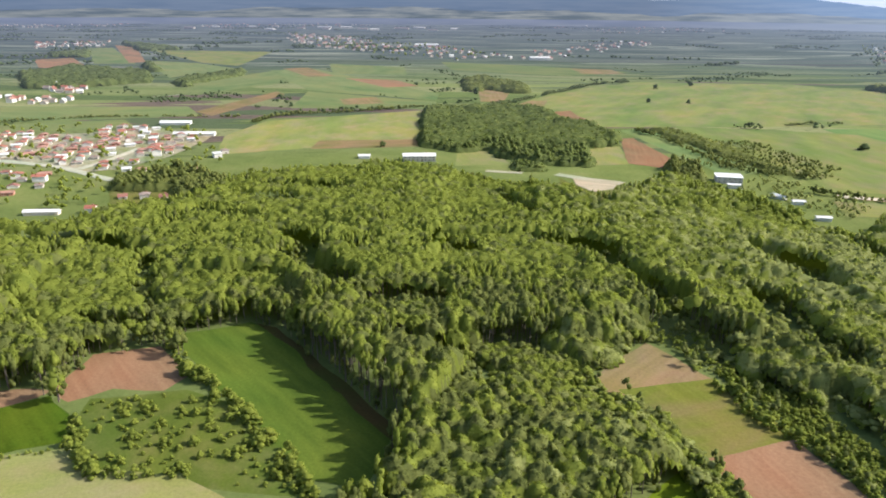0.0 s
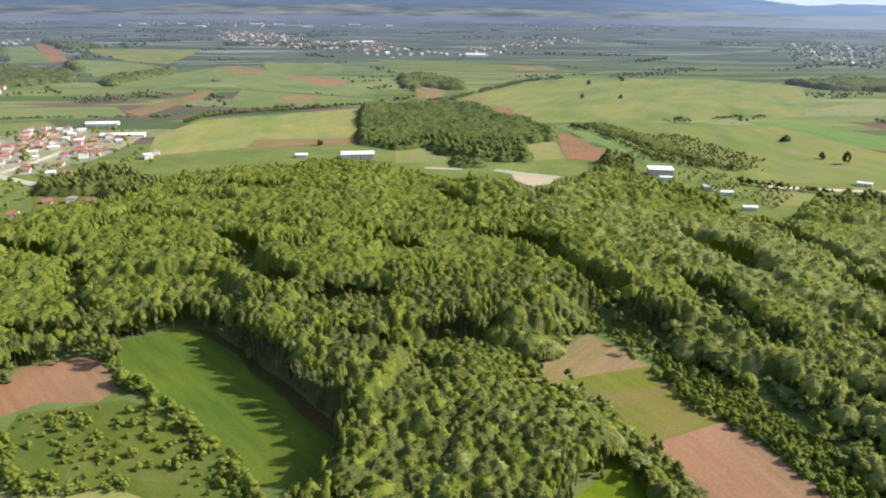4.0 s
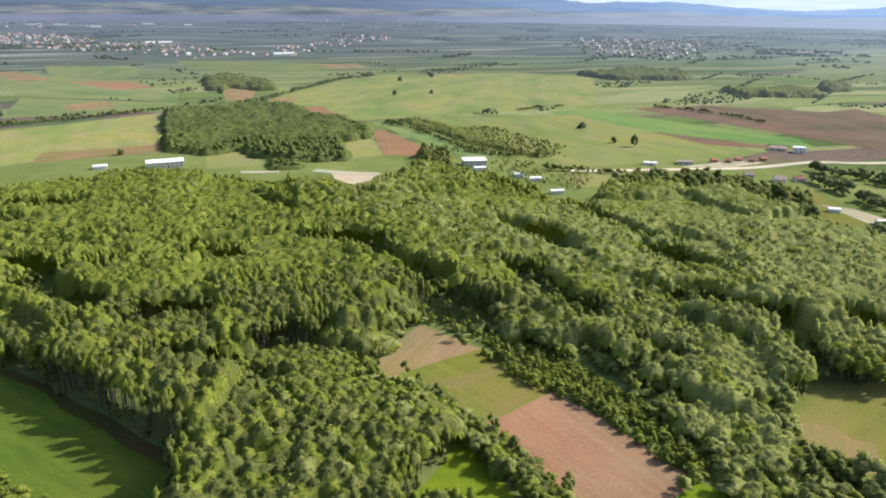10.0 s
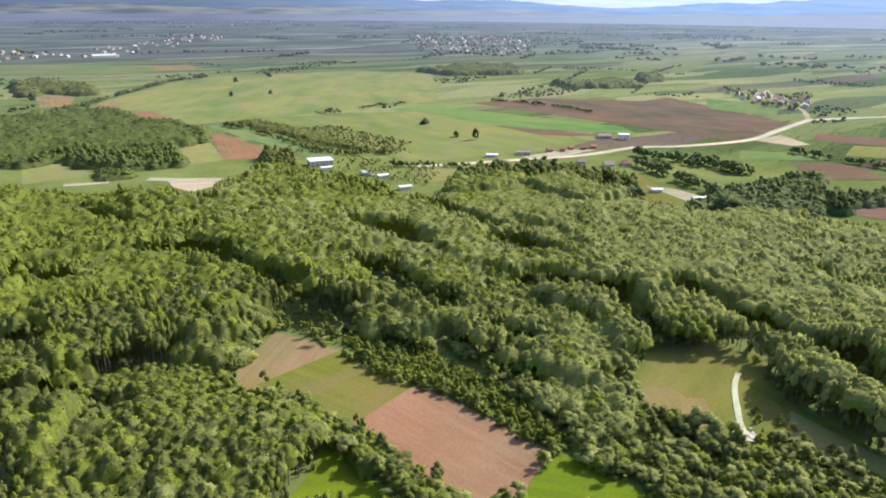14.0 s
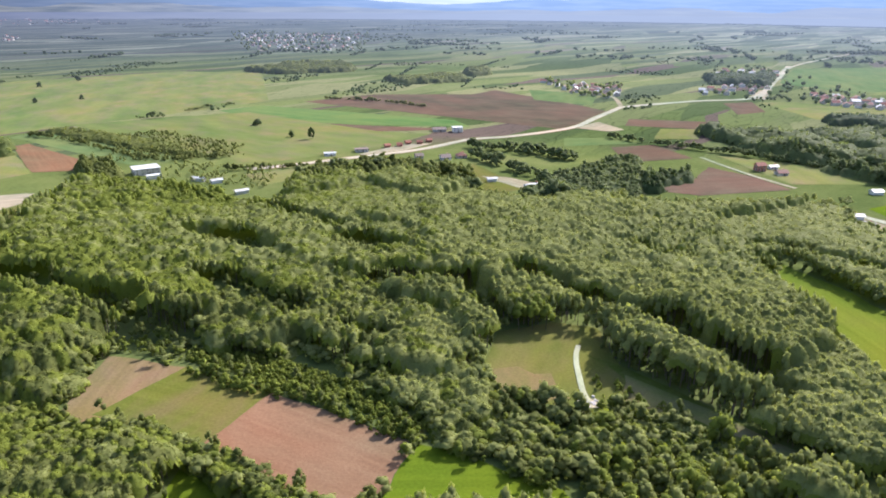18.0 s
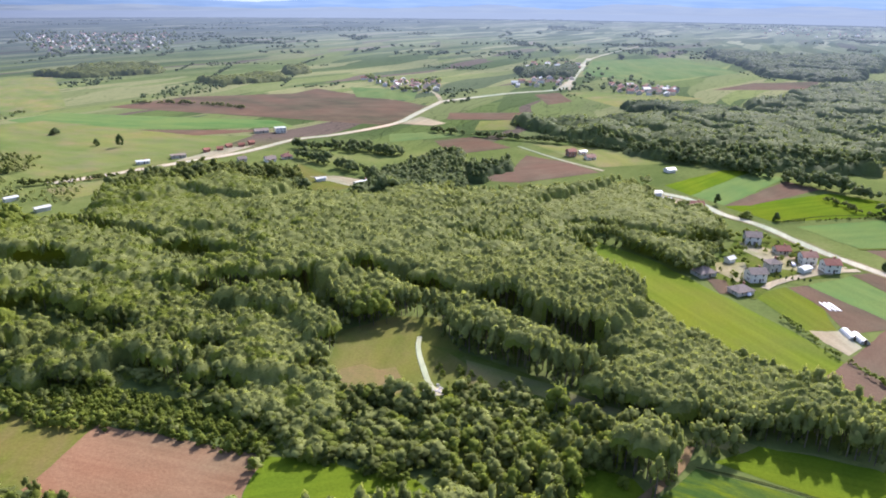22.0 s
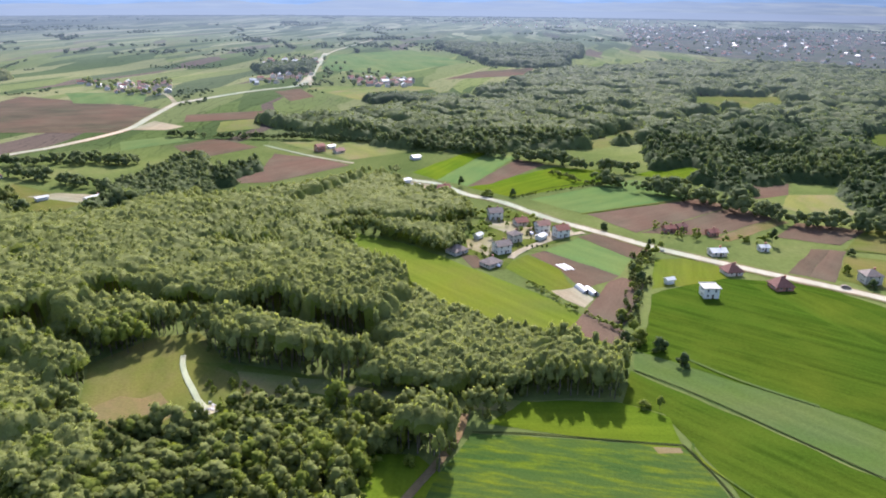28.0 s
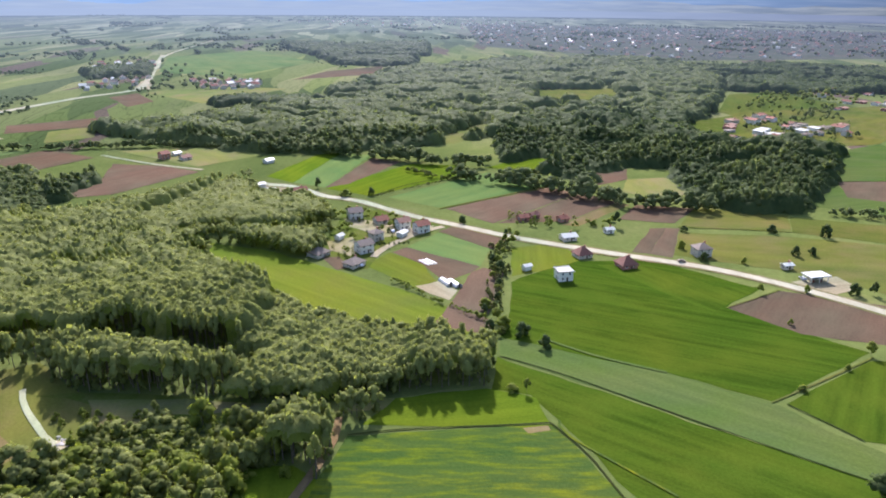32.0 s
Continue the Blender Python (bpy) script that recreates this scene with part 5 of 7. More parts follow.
FAR_WOODS = [
    ([(-24, 885), (79, 959), (122, 878), (179, 732), (161, 663), (121.8, 586.1), (84.3, 591.5), (60, 619), (23, 630), (-19, 670)], "wood_leaves", 8, 6),
    ([(62, 592), (84, 588), (82, 566), (60, 570)], "wood_leaves", 5, 5),
    ([(215, 779), (246, 776), (266, 693), (303, 626), (332, 577), (316, 555), (275, 564), (250, 650), (218, 743)], "deep_leaves", 3.5, 5),
    ([(-182, 982), (-144, 984), (-137, 939), (-174, 937)], "deep_leaves", 9, 6),
    ([(-754, 1287), (-753, 1467), (-561, 1359), (-501, 1209), (-587, 1117), (-646, 1113)], "wood_leaves", 9, 9),
    ([(-1013, 2310), (-812, 2153), (-709, 1957), (-853, 2012)], "wood_leaves", 9, 10),
    ([(-637, 1535), (-547, 1605), (-501, 1450), (-564, 1394)], "wood_leaves", 9, 9),
    ([(-454, 1213), (-397, 1422), (-373, 1298), (-407, 1130)], "wood_leaves", 7, 9),
    ([(-1003, 1852), (-956, 1950), (-865, 1746), (-935, 1738)], "wood_leaves", 8, 9),
    ([(33, 1260), (74, 1283), (133, 1178), (125, 1098), (39, 1122)], "deep_leaves", 8, 8),
    ([(-235.7, 490.2), (-195.2, 485.1), (-164.3, 482.9), (-166.1, 523.0), (-209.4, 547.8), (-250.0, 527.4)], "deep_leaves", 9, 5),
    ([(698, 1186), (896, 1245), (895, 1114), (836, 1055), (718, 1099)], "deep_leaves", 9, 9),
    ([(793, 898), (929, 863), (876, 801), (775, 840)], "deep_leaves", 8, 8),
    ([(999, 911), (1054, 910), (979, 844), (947, 856)], "deep_leaves", 10, 8),
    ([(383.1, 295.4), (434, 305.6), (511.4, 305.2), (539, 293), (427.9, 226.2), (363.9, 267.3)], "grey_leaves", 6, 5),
    ([(194, 591), (211, 578), (201.7, 527.6), (180.8, 548.4)], "deep_leaves", 10, 5),
    ([(168.7, 515.3), (190.3, 523.2), (213, 495.8), (225, 407.1), (201.3, 394.4), (184.6, 450.3)], "leaves", 9, 5),
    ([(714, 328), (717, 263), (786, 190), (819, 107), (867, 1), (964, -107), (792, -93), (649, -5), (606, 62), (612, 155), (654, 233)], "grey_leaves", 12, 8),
    ([(484.4, 253.8), (519.6, 236.8), (484.3, 217.9), (448.3, 234.7)], "dark_leaves", 9, 5),
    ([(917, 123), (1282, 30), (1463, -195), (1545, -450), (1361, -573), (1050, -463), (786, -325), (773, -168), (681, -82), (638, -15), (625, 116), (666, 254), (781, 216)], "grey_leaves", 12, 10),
    ([(792, -134), (833, -360), (758, -298), (670, -266), (639, -283), (636, -210), (550, -170), (520, -135), (499.4, -132.6), (556.2, -77.3), (658, -80)], "dark_leaves", 11, 7),
    ([(491, -196), (441, -198), (423, -216), (426, -245), (444, -263), (479, -295), (544, -343), (609, -383), (627, -359), (639, -283), (636, -210), (550, -170), (548, -210)], "dark_leaves", 12, 7),
    ([(1141, -511), (1232, -661), (1109, -751), (1003, -682), (1000, -541), (1030, -463)], "dark_leaves", 10, 9),
    ([(1349, -546), (1429, -763), (1321, -889), (1284, -1006), (1153, -907), (1166, -788), (1251, -671), (1209, -531)], "dark_leaves", 10, 9),
    ([(1982, 348), (1799, -15), (1357, 0), (1408, 141)], "dark_leaves", 11, 11),
    ([(1825, 312), (2048, -40), (1622, -36), (1520, 163)], "dark_leaves", 11, 11),
    ([(1257, 563), (1354, 469), (1204, 426), (1152, 499)], "dark_leaves", 10, 9),
    ([(897, 247), (948, 127), (895, 125), (853, 228)], "dark_leaves", 9, 8),
    ([(724, -170), (760, -246), (658, -220), (644, -157)], "dark_leaves", 15, 6),
    ([(1233, 56), (1345, -40), (1217, -39), (1160, 44)], "dark_leaves", 10, 9),
]
for k, (poly, mat, high, step) in enumerate(FAR_WOODS):
    r = np.random.default_rng(200 + k)
    step *= 0.82 if step > 6.5 else 0.9
    s = sites([poly], step, r)
    if len(s):
        lump = np.array([noise.noise((x * 0.022, y * 0.022, 4)) + 0.6 * noise.noise((x * 0.06, y * 0.06, 8)) for x, y in s])
        s, lump = s[lump > -0.62], lump[lump > -0.62]
        hh = np.maximum(high * (0.92 + 0.55 * lump) + r.uniform(-0.8, 0.8, len(s)), 2.5)
        wide = np.maximum(hh * 0.55, step * 1.9) * r.uniform(0.85, 1.25, len(s))
        near, edge = np.hypot(s[:, 0], s[:, 1]) < 680, near_line(s[:, 0], s[:, 1], list(poly) + [poly[0]]) < step * 1.6
        # a low leaf mass between the trees; further off it is the roof itself
        canopy("wood_canopy", mat, s[:, 0], s[:, 1], np.where(near, hh * 0.68, hh), wide, max(2.0, step * 0.42), high * 0.42, "closed leaf roof of a far wood", "wood", 30 + k, 0.9, 0.1, 1.1, droop=high, sink=0.3)
        kept = near & (edge | (r.random(len(s)) < 0.7))
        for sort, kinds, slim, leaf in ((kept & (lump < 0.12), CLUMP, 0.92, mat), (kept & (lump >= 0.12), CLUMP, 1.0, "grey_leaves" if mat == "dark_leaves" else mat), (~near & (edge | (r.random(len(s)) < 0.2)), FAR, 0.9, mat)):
            high_ones = hh[sort] * r.uniform(0.7, 1.25, sort.sum())
            stand("wood", leaf, s[sort, 0], s[sort, 1], high_ones, wide[sort] * slim * r.uniform(0.7, 1.3, sort.sum()), kinds, r, "dense leafy wood beyond the fields", "wood", ds=high_ones)

HEDGES = [
    ([(481.1, 429.2), (491.7, 379.7), (500.2, 335.9)], 8, 8),
    ([(448.4, 401.6), (436.5, 344.7), (424.2, 301.7)], 9, 8),
    ([(500.9, 398.9), (504.0, 362.0), (505.6, 325.1)], 8, 7),
    ([(377.4, 390.5), (372.2, 355.6), (362.6, 322.3)], 10, 8),
    ([(303.1, 442.7), (342.2, 429.1), (370.7, 402.1)], 12, 8),
    ([(388.2, 275.3), (398.8, 251.0)], 10, 8),
    ([(579, 780), (612, 721), (625, 639)], 6, 4),
    ([(-215, 799), (-194, 851), (-117, 884), (-19, 941)], 6, 4),
    ([(-495, 784), (-390, 832), (-246, 839)], 6, 3),
    ([(190, 1128), (265, 1232), (321, 1264)], 8, 5),
    ([(55, 929), (116, 1019), (190, 1128)], 8, 5),
    ([(208, 768), (227, 709), (249, 580), (309, 541)], 8, 4),
    ([(330, 792), (360, 782)], 12, 6),
    ([(395, 809), (429, 819), (462, 821)], 7, 3),
    ([(271.5, 502.2), (321.6, 468.9)], 6, 4),
    ([(513.4, -31.7), (502.3, -59.7), (478.6, -96.2), (441, -143.1), (429, -191.2)], 16, 9),
    ([(607, 127), (602, 77), (568.1, 2.5), (553.3, -60.5)], 14, 9),
    ([(430, -240), (415, -270), (395, -320)], 8, 5),
    ([(536.8, 2.1), (507.7, -31.5), (523.8, -95.9)], 7, 4),
    ([(462.6, 28.3), (511.6, -31.7)], 3, 1.8),
    ([(615, 370), (619, 307), (628, 229), (626, 174)], 8, 5),
    ([(100.2, 223.4), (105.1, 204), (113.3, 188.9), (120.4, 167.4), (127.2, 135.2)], 5, 3),
    ([(73.2, 181.5), (78, 158.6), (85.1, 134.7), (85.8, 121.7)], 6, 3.5),
    ([(-109.9, 255), (-91.5, 227.8), (-68.7, 205.2), (-43, 172.1), (-34.3, 159.8)], 6, 4),
    ([(-120, 197.6), (-107.8, 176.7), (-98.1, 170.1), (-73.7, 170.4)], 4, 3),
    ([(312.8, 8.7), (292.4, -7.1), (268.2, -30.4)], 3, 2),
    ([(-132, 177.6), (-113.5, 184.4)], 3, 2),
]
for k, (line, wide, high) in enumerate(HEDGES):
    r = np.random.default_rng(400 + k)
    pts = smooth_line(line, 1.3 if math.hypot(*line[0]) < 320 else 1.1)
    xs = np.array([p.x for p in pts]) + r.uniform(-wide / 2, wide / 2, len(pts))
    ys = np.array([p.y for p in pts]) + r.uniform(-wide / 2, wide / 2, len(pts))
    hh = high * r.uniform(0.55, 1.25, len(pts))
    close = np.hypot(xs, ys).mean() < 320
    full = np.array([noise.noise((x * 0.06, y * 0.06, 15.0)) for x, y in zip(xs, ys)])
    hh = hh * (1 + 0.7 * full)
    if not close:
        xs, ys, hh = xs[full > -0.28], ys[full > -0.28], hh[full > -0.28]
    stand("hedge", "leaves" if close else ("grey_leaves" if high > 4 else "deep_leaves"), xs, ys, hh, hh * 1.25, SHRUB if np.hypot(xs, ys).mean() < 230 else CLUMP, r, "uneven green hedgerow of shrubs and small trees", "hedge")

# low scrub between the ploughed plot and the young trees
r = np.random.default_rng(91)
pts = smooth_line([(113.8, 198), (117.9, 179.1), (122, 163.2), (126.2, 145.8), (129.8, 131.8)], 0.55)
xs = np.array([p.x for p in pts]) + r.uniform(-6.5, 6.5, len(pts)) + 2.5
ys = np.array([p.y for p in pts]) + r.uniform(-6.5, 6.5, len(pts)) + 2.5
k = ~inside(xs, ys, [(112.6, 191), (127.5, 134.9), (103.3, 122.9), (91, 123.6), (81.2, 180.8)])
xs, ys = xs[k], ys[k]
stand("scrub", "leaves", xs, ys, r.uniform(1.2, 3.4, len(xs)), r.uniform(1.8, 4.2, len(xs)), SHRUB, r, "dense low green scrub beside the ploughed plot", "scrub")

strip = [(112.8, 237.2), (129.8, 202.5), (136.8, 172.2), (137.4, 134.2), (131.2, 137.2), (125.8, 170.2), (117, 195.3), (101.6, 235)]
p = np.array(strip)
xs, ys = r.uniform(p[:, 0].min(), p[:, 0].max(), 1500), r.uniform(p[:, 1].min(), p[:, 1].max(), 1500)
k = inside(xs, ys, strip)
xs, ys = xs[k], ys[k]
stand("scrub", "leaves", xs, ys, r.uniform(1.0, 3.2, len(xs)), r.uniform(1.8, 4.0, len(xs)), SHRUB, r, "dense low green scrub along the hedge", "scrub")


# loose copses and scrub that no field bounds
def copse(poly, count, low, high, mat, kinds, label, seed, category="copse"):
    r = np.random.default_rng(seed)
    p = np.array(poly)
    xs, ys = r.uniform(p[:, 0].min(), p[:, 0].max(), count * 6), r.uniform(p[:, 1].min(), p[:, 1].max(), count * 6)
    ok = inside(xs, ys, poly)
    for line, w in LANES:
        ok &= near_line(xs, ys, line) > w
    xs, ys = xs[ok][:count], ys[ok][:count]
    hh = r.uniform(low, high, len(xs))
    stand("copse", mat, xs, ys, hh, hh * r.uniform(0.8, 1.3, len(xs)), kinds, r, label, category)


copse([(285.8, 425.3), (322.2, 451.6), (375, 434.1), (390.9, 398.7), (399.3, 357.8), (375.3, 331.1), (364.1, 371.8), (345.2, 400.5), (303.6, 413.6)], 230, 7, 11, "deep_leaves", SHRUB, "dark leafy copse along the road", 31)
copse([(219, 596), (266, 709), (312, 698), (325, 622), (332, 575), (306, 542), (254, 560), (236, 576)], 700, 1.5, 4, "deep_leaves", FAR, "low green scrub on rough meadow", 32, "scrub")
copse([(86.0, 497.5), (98.2, 507.0), (106.6, 487.0), (125.0, 493.3), (127.9, 476.0), (105.8, 444.7), (91.2, 452.2)], 60, 1.5, 4.5, "leaves", SHRUB, "low green growth below the yard", 36, "scrub")
copse([(160, 128), (170, 102), (184, 93), (196, 75), (192, 52), (185, 38), (163, 46), (137, 44), (133, 112)], 400, 1.2, 3.6, "leaves", CLUMP, "green bushes under the loose grove", 37, "bushes")
copse(YOUNG[0], 110, 1.2, 3.2, "leaves", SHRUB, "low green bushes beside the clearing", 38, "bushes")
copse([(84, 264), (101.5, 232), (109, 236), (97, 264)], 75, 1.2, 3.4, "leaves", CLUMP, "low green growth beside the small plots", 39, "scrub")
copse([(220.6, 512.3), (255, 553), (280.4, 515.8), (294.1, 461.8), (258.9, 429.1), (238.8, 465.6)], 150, 2, 5, "oak_leaves", CLUMP, "shrubs and young trees round the sheds", 33, "scrub")
copse([(360.8, -41.3), (368.6, -54.6), (327.7, -48), (286.6, -39.8), (253.7, -37), (253.6, -30.8), (286.4, -31.5), (327.5, -38)], 90, 1.2, 4, "deep_leaves", SHRUB, "dense bushes under the boundary trees", 34, "hedge")
copse([(356.7, 49.3), (414.1, 41.1), (422, 18.7), (396.2, -12.7), (379.9, -2.7), (359.4, 15.7), (333.1, 25.9)], 40, 1.2, 3.2, "deep_leaves", SHRUB, "garden shrubs round the houses", 35, "shrubs")

# broken lines of hedge trees and thickets over the far plain
r = np.random.default_rng(77)
xs, ys = [], []
for k in range(230):
    rad, brg = 850 * math.exp(r.uniform(0, 1.6)), radians(r.uniform(-36, 130))
    cx, cy = math.sin(brg) * rad, math.cos(brg) * rad
    a = radians(28) + (math.pi / 2 if r.random() < 0.25 else 0) + r.uniform(-0.2, 0.2)
    long, wide = r.uniform(30, 220), 3 if r.random() < 0.75 else r.uniform(10, 40)
    count = int(long / 7 * (1 if wide < 5 else wide / 9))
    u, v = r.uniform(-long / 2, long / 2, count), r.uniform(-wide, wide, count)
    xs += list(cx + u * math.cos(a) - v * math.sin(a))
    ys += list(cy + u * math.sin(a) + v * math.cos(a))
for k in range(90):
    rad, brg = r.uniform(1700, 4500), radians(r.uniform(-36, 130))
    cx, cy = math.sin(brg) * rad, math.cos(brg) * rad
    long, wide = r.uniform(80, 420), r.uniform(15, 60)
    count = int(long * wide / 220)
    u, v = r.uniform(-long / 2, long / 2, count), r.uniform(-wide, wide, count)
    xs += list(cx + u * math.cos(brg) + v * math.sin(brg))
    ys += list(cy - u * math.sin(brg) + v * math.cos(brg))
xs, ys = np.array(xs), np.array(ys)
k = np.ones(len(xs), bool)
for poly in OPEN:
    k &= ~inside(xs, ys, poly)
for line, w in LANES:
    k &= near_line(xs, ys, line) > w
xs, ys = xs[k], ys[k]
stand("plain_thickets", "dark_leaves", xs, ys, r.uniform(2, 5.5, len(xs)) * np.where(np.hypot(xs, ys) > 1700, 1.8, 1), r.uniform(4.5, 9, len(xs)) * np.where(np.hypot(xs, ys) > 1700, 2.0, 1), FAR, r, "scattered dark thickets and hedge lines on the plain", "thickets")

# ---- buildings ----
def box(vs, fs, x0, y0, z0, x1, y1, z1):
    o = len(vs)
    vs += [(x0, y0, z0), (x1, y0, z0), (x1, y1, z0), (x0, y1, z0), (x0, y0, z1), (x1, y0, z1), (x1, y1, z1), (x0, y1, z1)]
    fs += [tuple(o + k for k in f) for f in ((0, 3, 2, 1), (4, 5, 6, 7), (0, 1, 5, 4), (1, 2, 6, 5), (2, 3, 7, 6), (3, 0, 4, 7))]


def boxes(name, mat, *dims):
    vs, fs = [], []
    for d in dims:
        box(vs, fs, *d)
    return mesh_of(name, vs, fs, mat)


def wall_mesh(w, d, h, rise, kind, mat):
    """A closed block of walls, with gables under a pitched roof."""
    x, y = w / 2, d / 2
    vs = [(-x, -y, -0.3), (x, -y, -0.3), (x, y, -0.3), (-x, y, -0.3), (-x, -y, h), (x, -y, h), (x, y, h), (-x, y, h)]
    fs = [(0, 1, 5, 4), (2, 3, 7, 6), (0, 3, 2, 1)]
    if kind == "gable":
        vs += [(-x, 0, h + rise), (x, 0, h + rise)]
        fs += [(1, 2, 6, 9, 5), (3, 0, 4, 8, 7), (4, 5, 9, 8), (6, 7, 8, 9)]
    else:
        fs += [(1, 2, 6, 5), (3, 0, 4, 7), (4, 5, 6, 7)]
    return mesh_of("wall", vs, fs, mat)


def roof_mesh(w, d, h, rise, kind, mat, over=0.55, thick=0.22):
    x, y = w / 2 + over, d / 2 + over
    vs, fs = [], []
    if kind == "flat":
        box(vs, fs, -x, -y, h + 0.02, x, y, h + 0.3)
        box(vs, fs, -x, -y, h + 0.3, x, -y + 0.25, h + 0.55)
        box(vs, fs, -x, y - 0.25, h + 0.3, x, y, h + 0.55)
        return mesh_of("roof", vs, fs, mat)
    low = h - over * rise / (d / 2)
    ridge_x = x if kind == "gable" else max(0.3, x - y)
    for lift in (0.03, 0.03 + thick):
        vs += [(-x, -y, low + lift), (x, -y, low + lift), (x, y, low + lift), (-x, y, low + lift), (-ridge_x, 0, h + rise + lift), (ridge_x, 0, h + rise + lift)]
    for a, flip in ((0, True), (6, False)):
        for f in ((0, 1, 5, 4), (2, 3, 4, 5), (1, 2, 5), (3, 0, 4)):
            if kind == "gable" and len(f) == 3:
                continue
            g = tuple(a + k for k in f)
            fs.append(g[::-1] if flip else g)
    rim = ((0, 1), (1, 5), (5, 2), (2, 3), (3, 4), (4, 0)) if kind == "gable" else ((0, 1), (1, 2), (2, 3), (3, 0))
    fs += [(i, j, j + 6, i + 6) for i, j in rim]
    return mesh_of("roof", vs, fs, mat)


def window_mesh(mat, w=1.1, h=1.3):
    vs, fs = [], []
    t = 0.12
    for q in ((-w / 2, 0, w / 2, t), (-w / 2, h - t, w / 2, h), (-w / 2, t, -w / 2 + t, h - t), (w / 2 - t, t, w / 2, h - t)):
        box(vs, fs, q[0], -0.07, q[1], q[2], 0.02, q[3])
    return mesh_of("window_frame", vs, fs, mat)


WINDOW = window_mesh("white_wall")
PANE = boxes("pane", "window_glass", (-0.44, -0.035, 0.11, 0.44, 0.01, 1.2))
DOOR = boxes("door", "dark_wood", (-0.5, -0.06, 0.0, 0.5, 0.02, 2.1))
CHIMNEY = boxes("chimney", "brick_wall", (-0.35, -0.35, 0, 0.35, 0.35, 1.5), (-0.45, -0.45, 1.5, 0.45, 0.45, 1.62))


def house(w, d, storeys, kind, wall, roof, label, rise=None, category="house", detail=2, name="house"):
    """A house about its own origin, its front to -y."""
    w, d = w * 0.82, d * 0.82
    h = 2.4 * storeys
    rise = rise if rise is not None else d * 0.28
    top = tagged(new(name), label, category)
    part("wall", wall_mesh(w, d, h, rise, kind, wall), top)
    part("roof", roof_mesh(w, d, h, rise, kind, roof), top)
    if detail == 0:
        return top
    if kind != "flat":
        part("chimney", CHIMNEY, top).location = (w * 0.22, d * 0.12, h + rise * 0.55)
    part("door", DOOR, top).location = (w * 0.08, -d / 2, 0)
    spots = []
    for s in range(storeys):
        z = 0.85 + 2.4 * s
        count = max(2, int(w / 3.2))
        for k in range(count):
            u = -w / 2 + w * (k + 0.5) / count
            if not (s == 0 and abs(u - w * 0.08) < 1.2):
                spots.append((u, -d / 2, z, 0))
            if detail > 1:
                spots.append((u, d / 2, z, math.pi))
        spots.append((-w / 2, 0, z, -math.pi / 2))
        if detail > 1:
            spots.append((-w / 2, -d / 4, z, -math.pi / 2))
        spots.append((w / 2, 0, z, math.pi / 2))
    for x, y, z, a in spots:
        f = part("window", WINDOW, top)
        f.location, f.rotation_euler = (x, y, z), (0, 0, a)
        if detail > 1:
            part("pane", PANE, f, "dark glass pane")
    return top


PLACED = []


def put(ob, x, y, turn):
    ob.location, ob.rotation_euler = (x, y, 0), (0, 0, radians(turn))
    PLACED.append((x, y))
    return ob


# houses along the village road (turn: the way the front faces, 90 looks to -x... in plan degrees)
put(house(10, 9, 2, "gable", "white_wall", "dark_roof", "white two-storey house with a dark gabled roof"), 414.6, 35.8, -70)
put(house(9, 8, 1, "gable", "cream_wall", "red_roof", "low cream house with a red tiled roof"), 405.6, 19.6, -60)
put(house(9, 8, 2, "gable", "white_wall", "orange_roof", "white house with an orange tiled roof"), 394.6, 6.3, -60)
put(house(9.5, 8.5, 2, "gable", "white_wall", "red_roof", "white house with a red tiled roof by the drive"), 388.2, -4.6, -60)
put(house(8, 7, 2, "hip", "grey_wall", "dark_roof", "grey house with a dark hipped roof"), 374, 20.8, -50)
put(house(10, 8.5, 2, "gable", "white_wall", "dark_roof", "white two-storey house with a dark roof"), 354.9, 26.4, -55)
put(house(11, 10, 1, "hip", "grey_wall", "dark_roof", "low house with a broad grey hipped roof"), 349.5, 49.9, -40)
put(house(11, 9, 1, "hip", "cream_wall", "dark_roof", "low house with a grey-brown hipped roof"), 334.3, 30.1, -40)
put(house(6, 4, 1, "gable", "film", "white_roof", "white sheeted outbuilding by the woods", detail=0, category="shed", name="shed"), 375.3, 41.5, -30)
put(house(8, 4.5, 1, "gable", "film", "white_roof", "white outbuilding beside the houses", rise=0.8, detail=0, category="shed", name="shed"), 380.2, 6.3, -30)
put(house(8.6, 8.2, 2, "flat", "white_wall", "concrete", "white cube house with a flat pale roof beside the field"), 314.2, -72.9, -80)
put(house(10, 9, 1, "hip", "cream_wall", "brown_roof", "low house with a red-brown hipped roof", rise=3.2), 345.3, -89.2, -70)
put(house(10.5, 10, 1, "hip", "brick_wall", "brown_roof", "brick house with a brown pyramid roof", rise=3.6), 330.1, -108.4, -75)
put(house(10, 8, 1, "gable", "cream_wall", "white_roof", "cream house with a white metal roof by the road", rise=1.3), 372.7, -87.4, -75)
put(house(10, 9, 2, "hip", "grey_wall", "dark_roof", "grey two-storey house with a dark roof"), 345.7, -153.3, -80)
put(house(8, 6, 1, "gable", "brick_wall", "red_roof", "small ruined brick house by the road"), 409, -67.1, -65)
put(house(7, 5, 1, "gable", "brick_wall", "brown_roof", "small brick outbuilding by the fields"), 413.5, -74.8, -65)
put(house(7, 6, 1, "gable", "brick_wall", "red_roof", "small brick house beside a field"), 406.3, -91, -65)
put(house(6, 5, 1, "gable", "white_wall", "white_roof", "small white shed with a pale roof", rise=0.9, category="shed", name="shed"), 384.3, -113.8, -75)
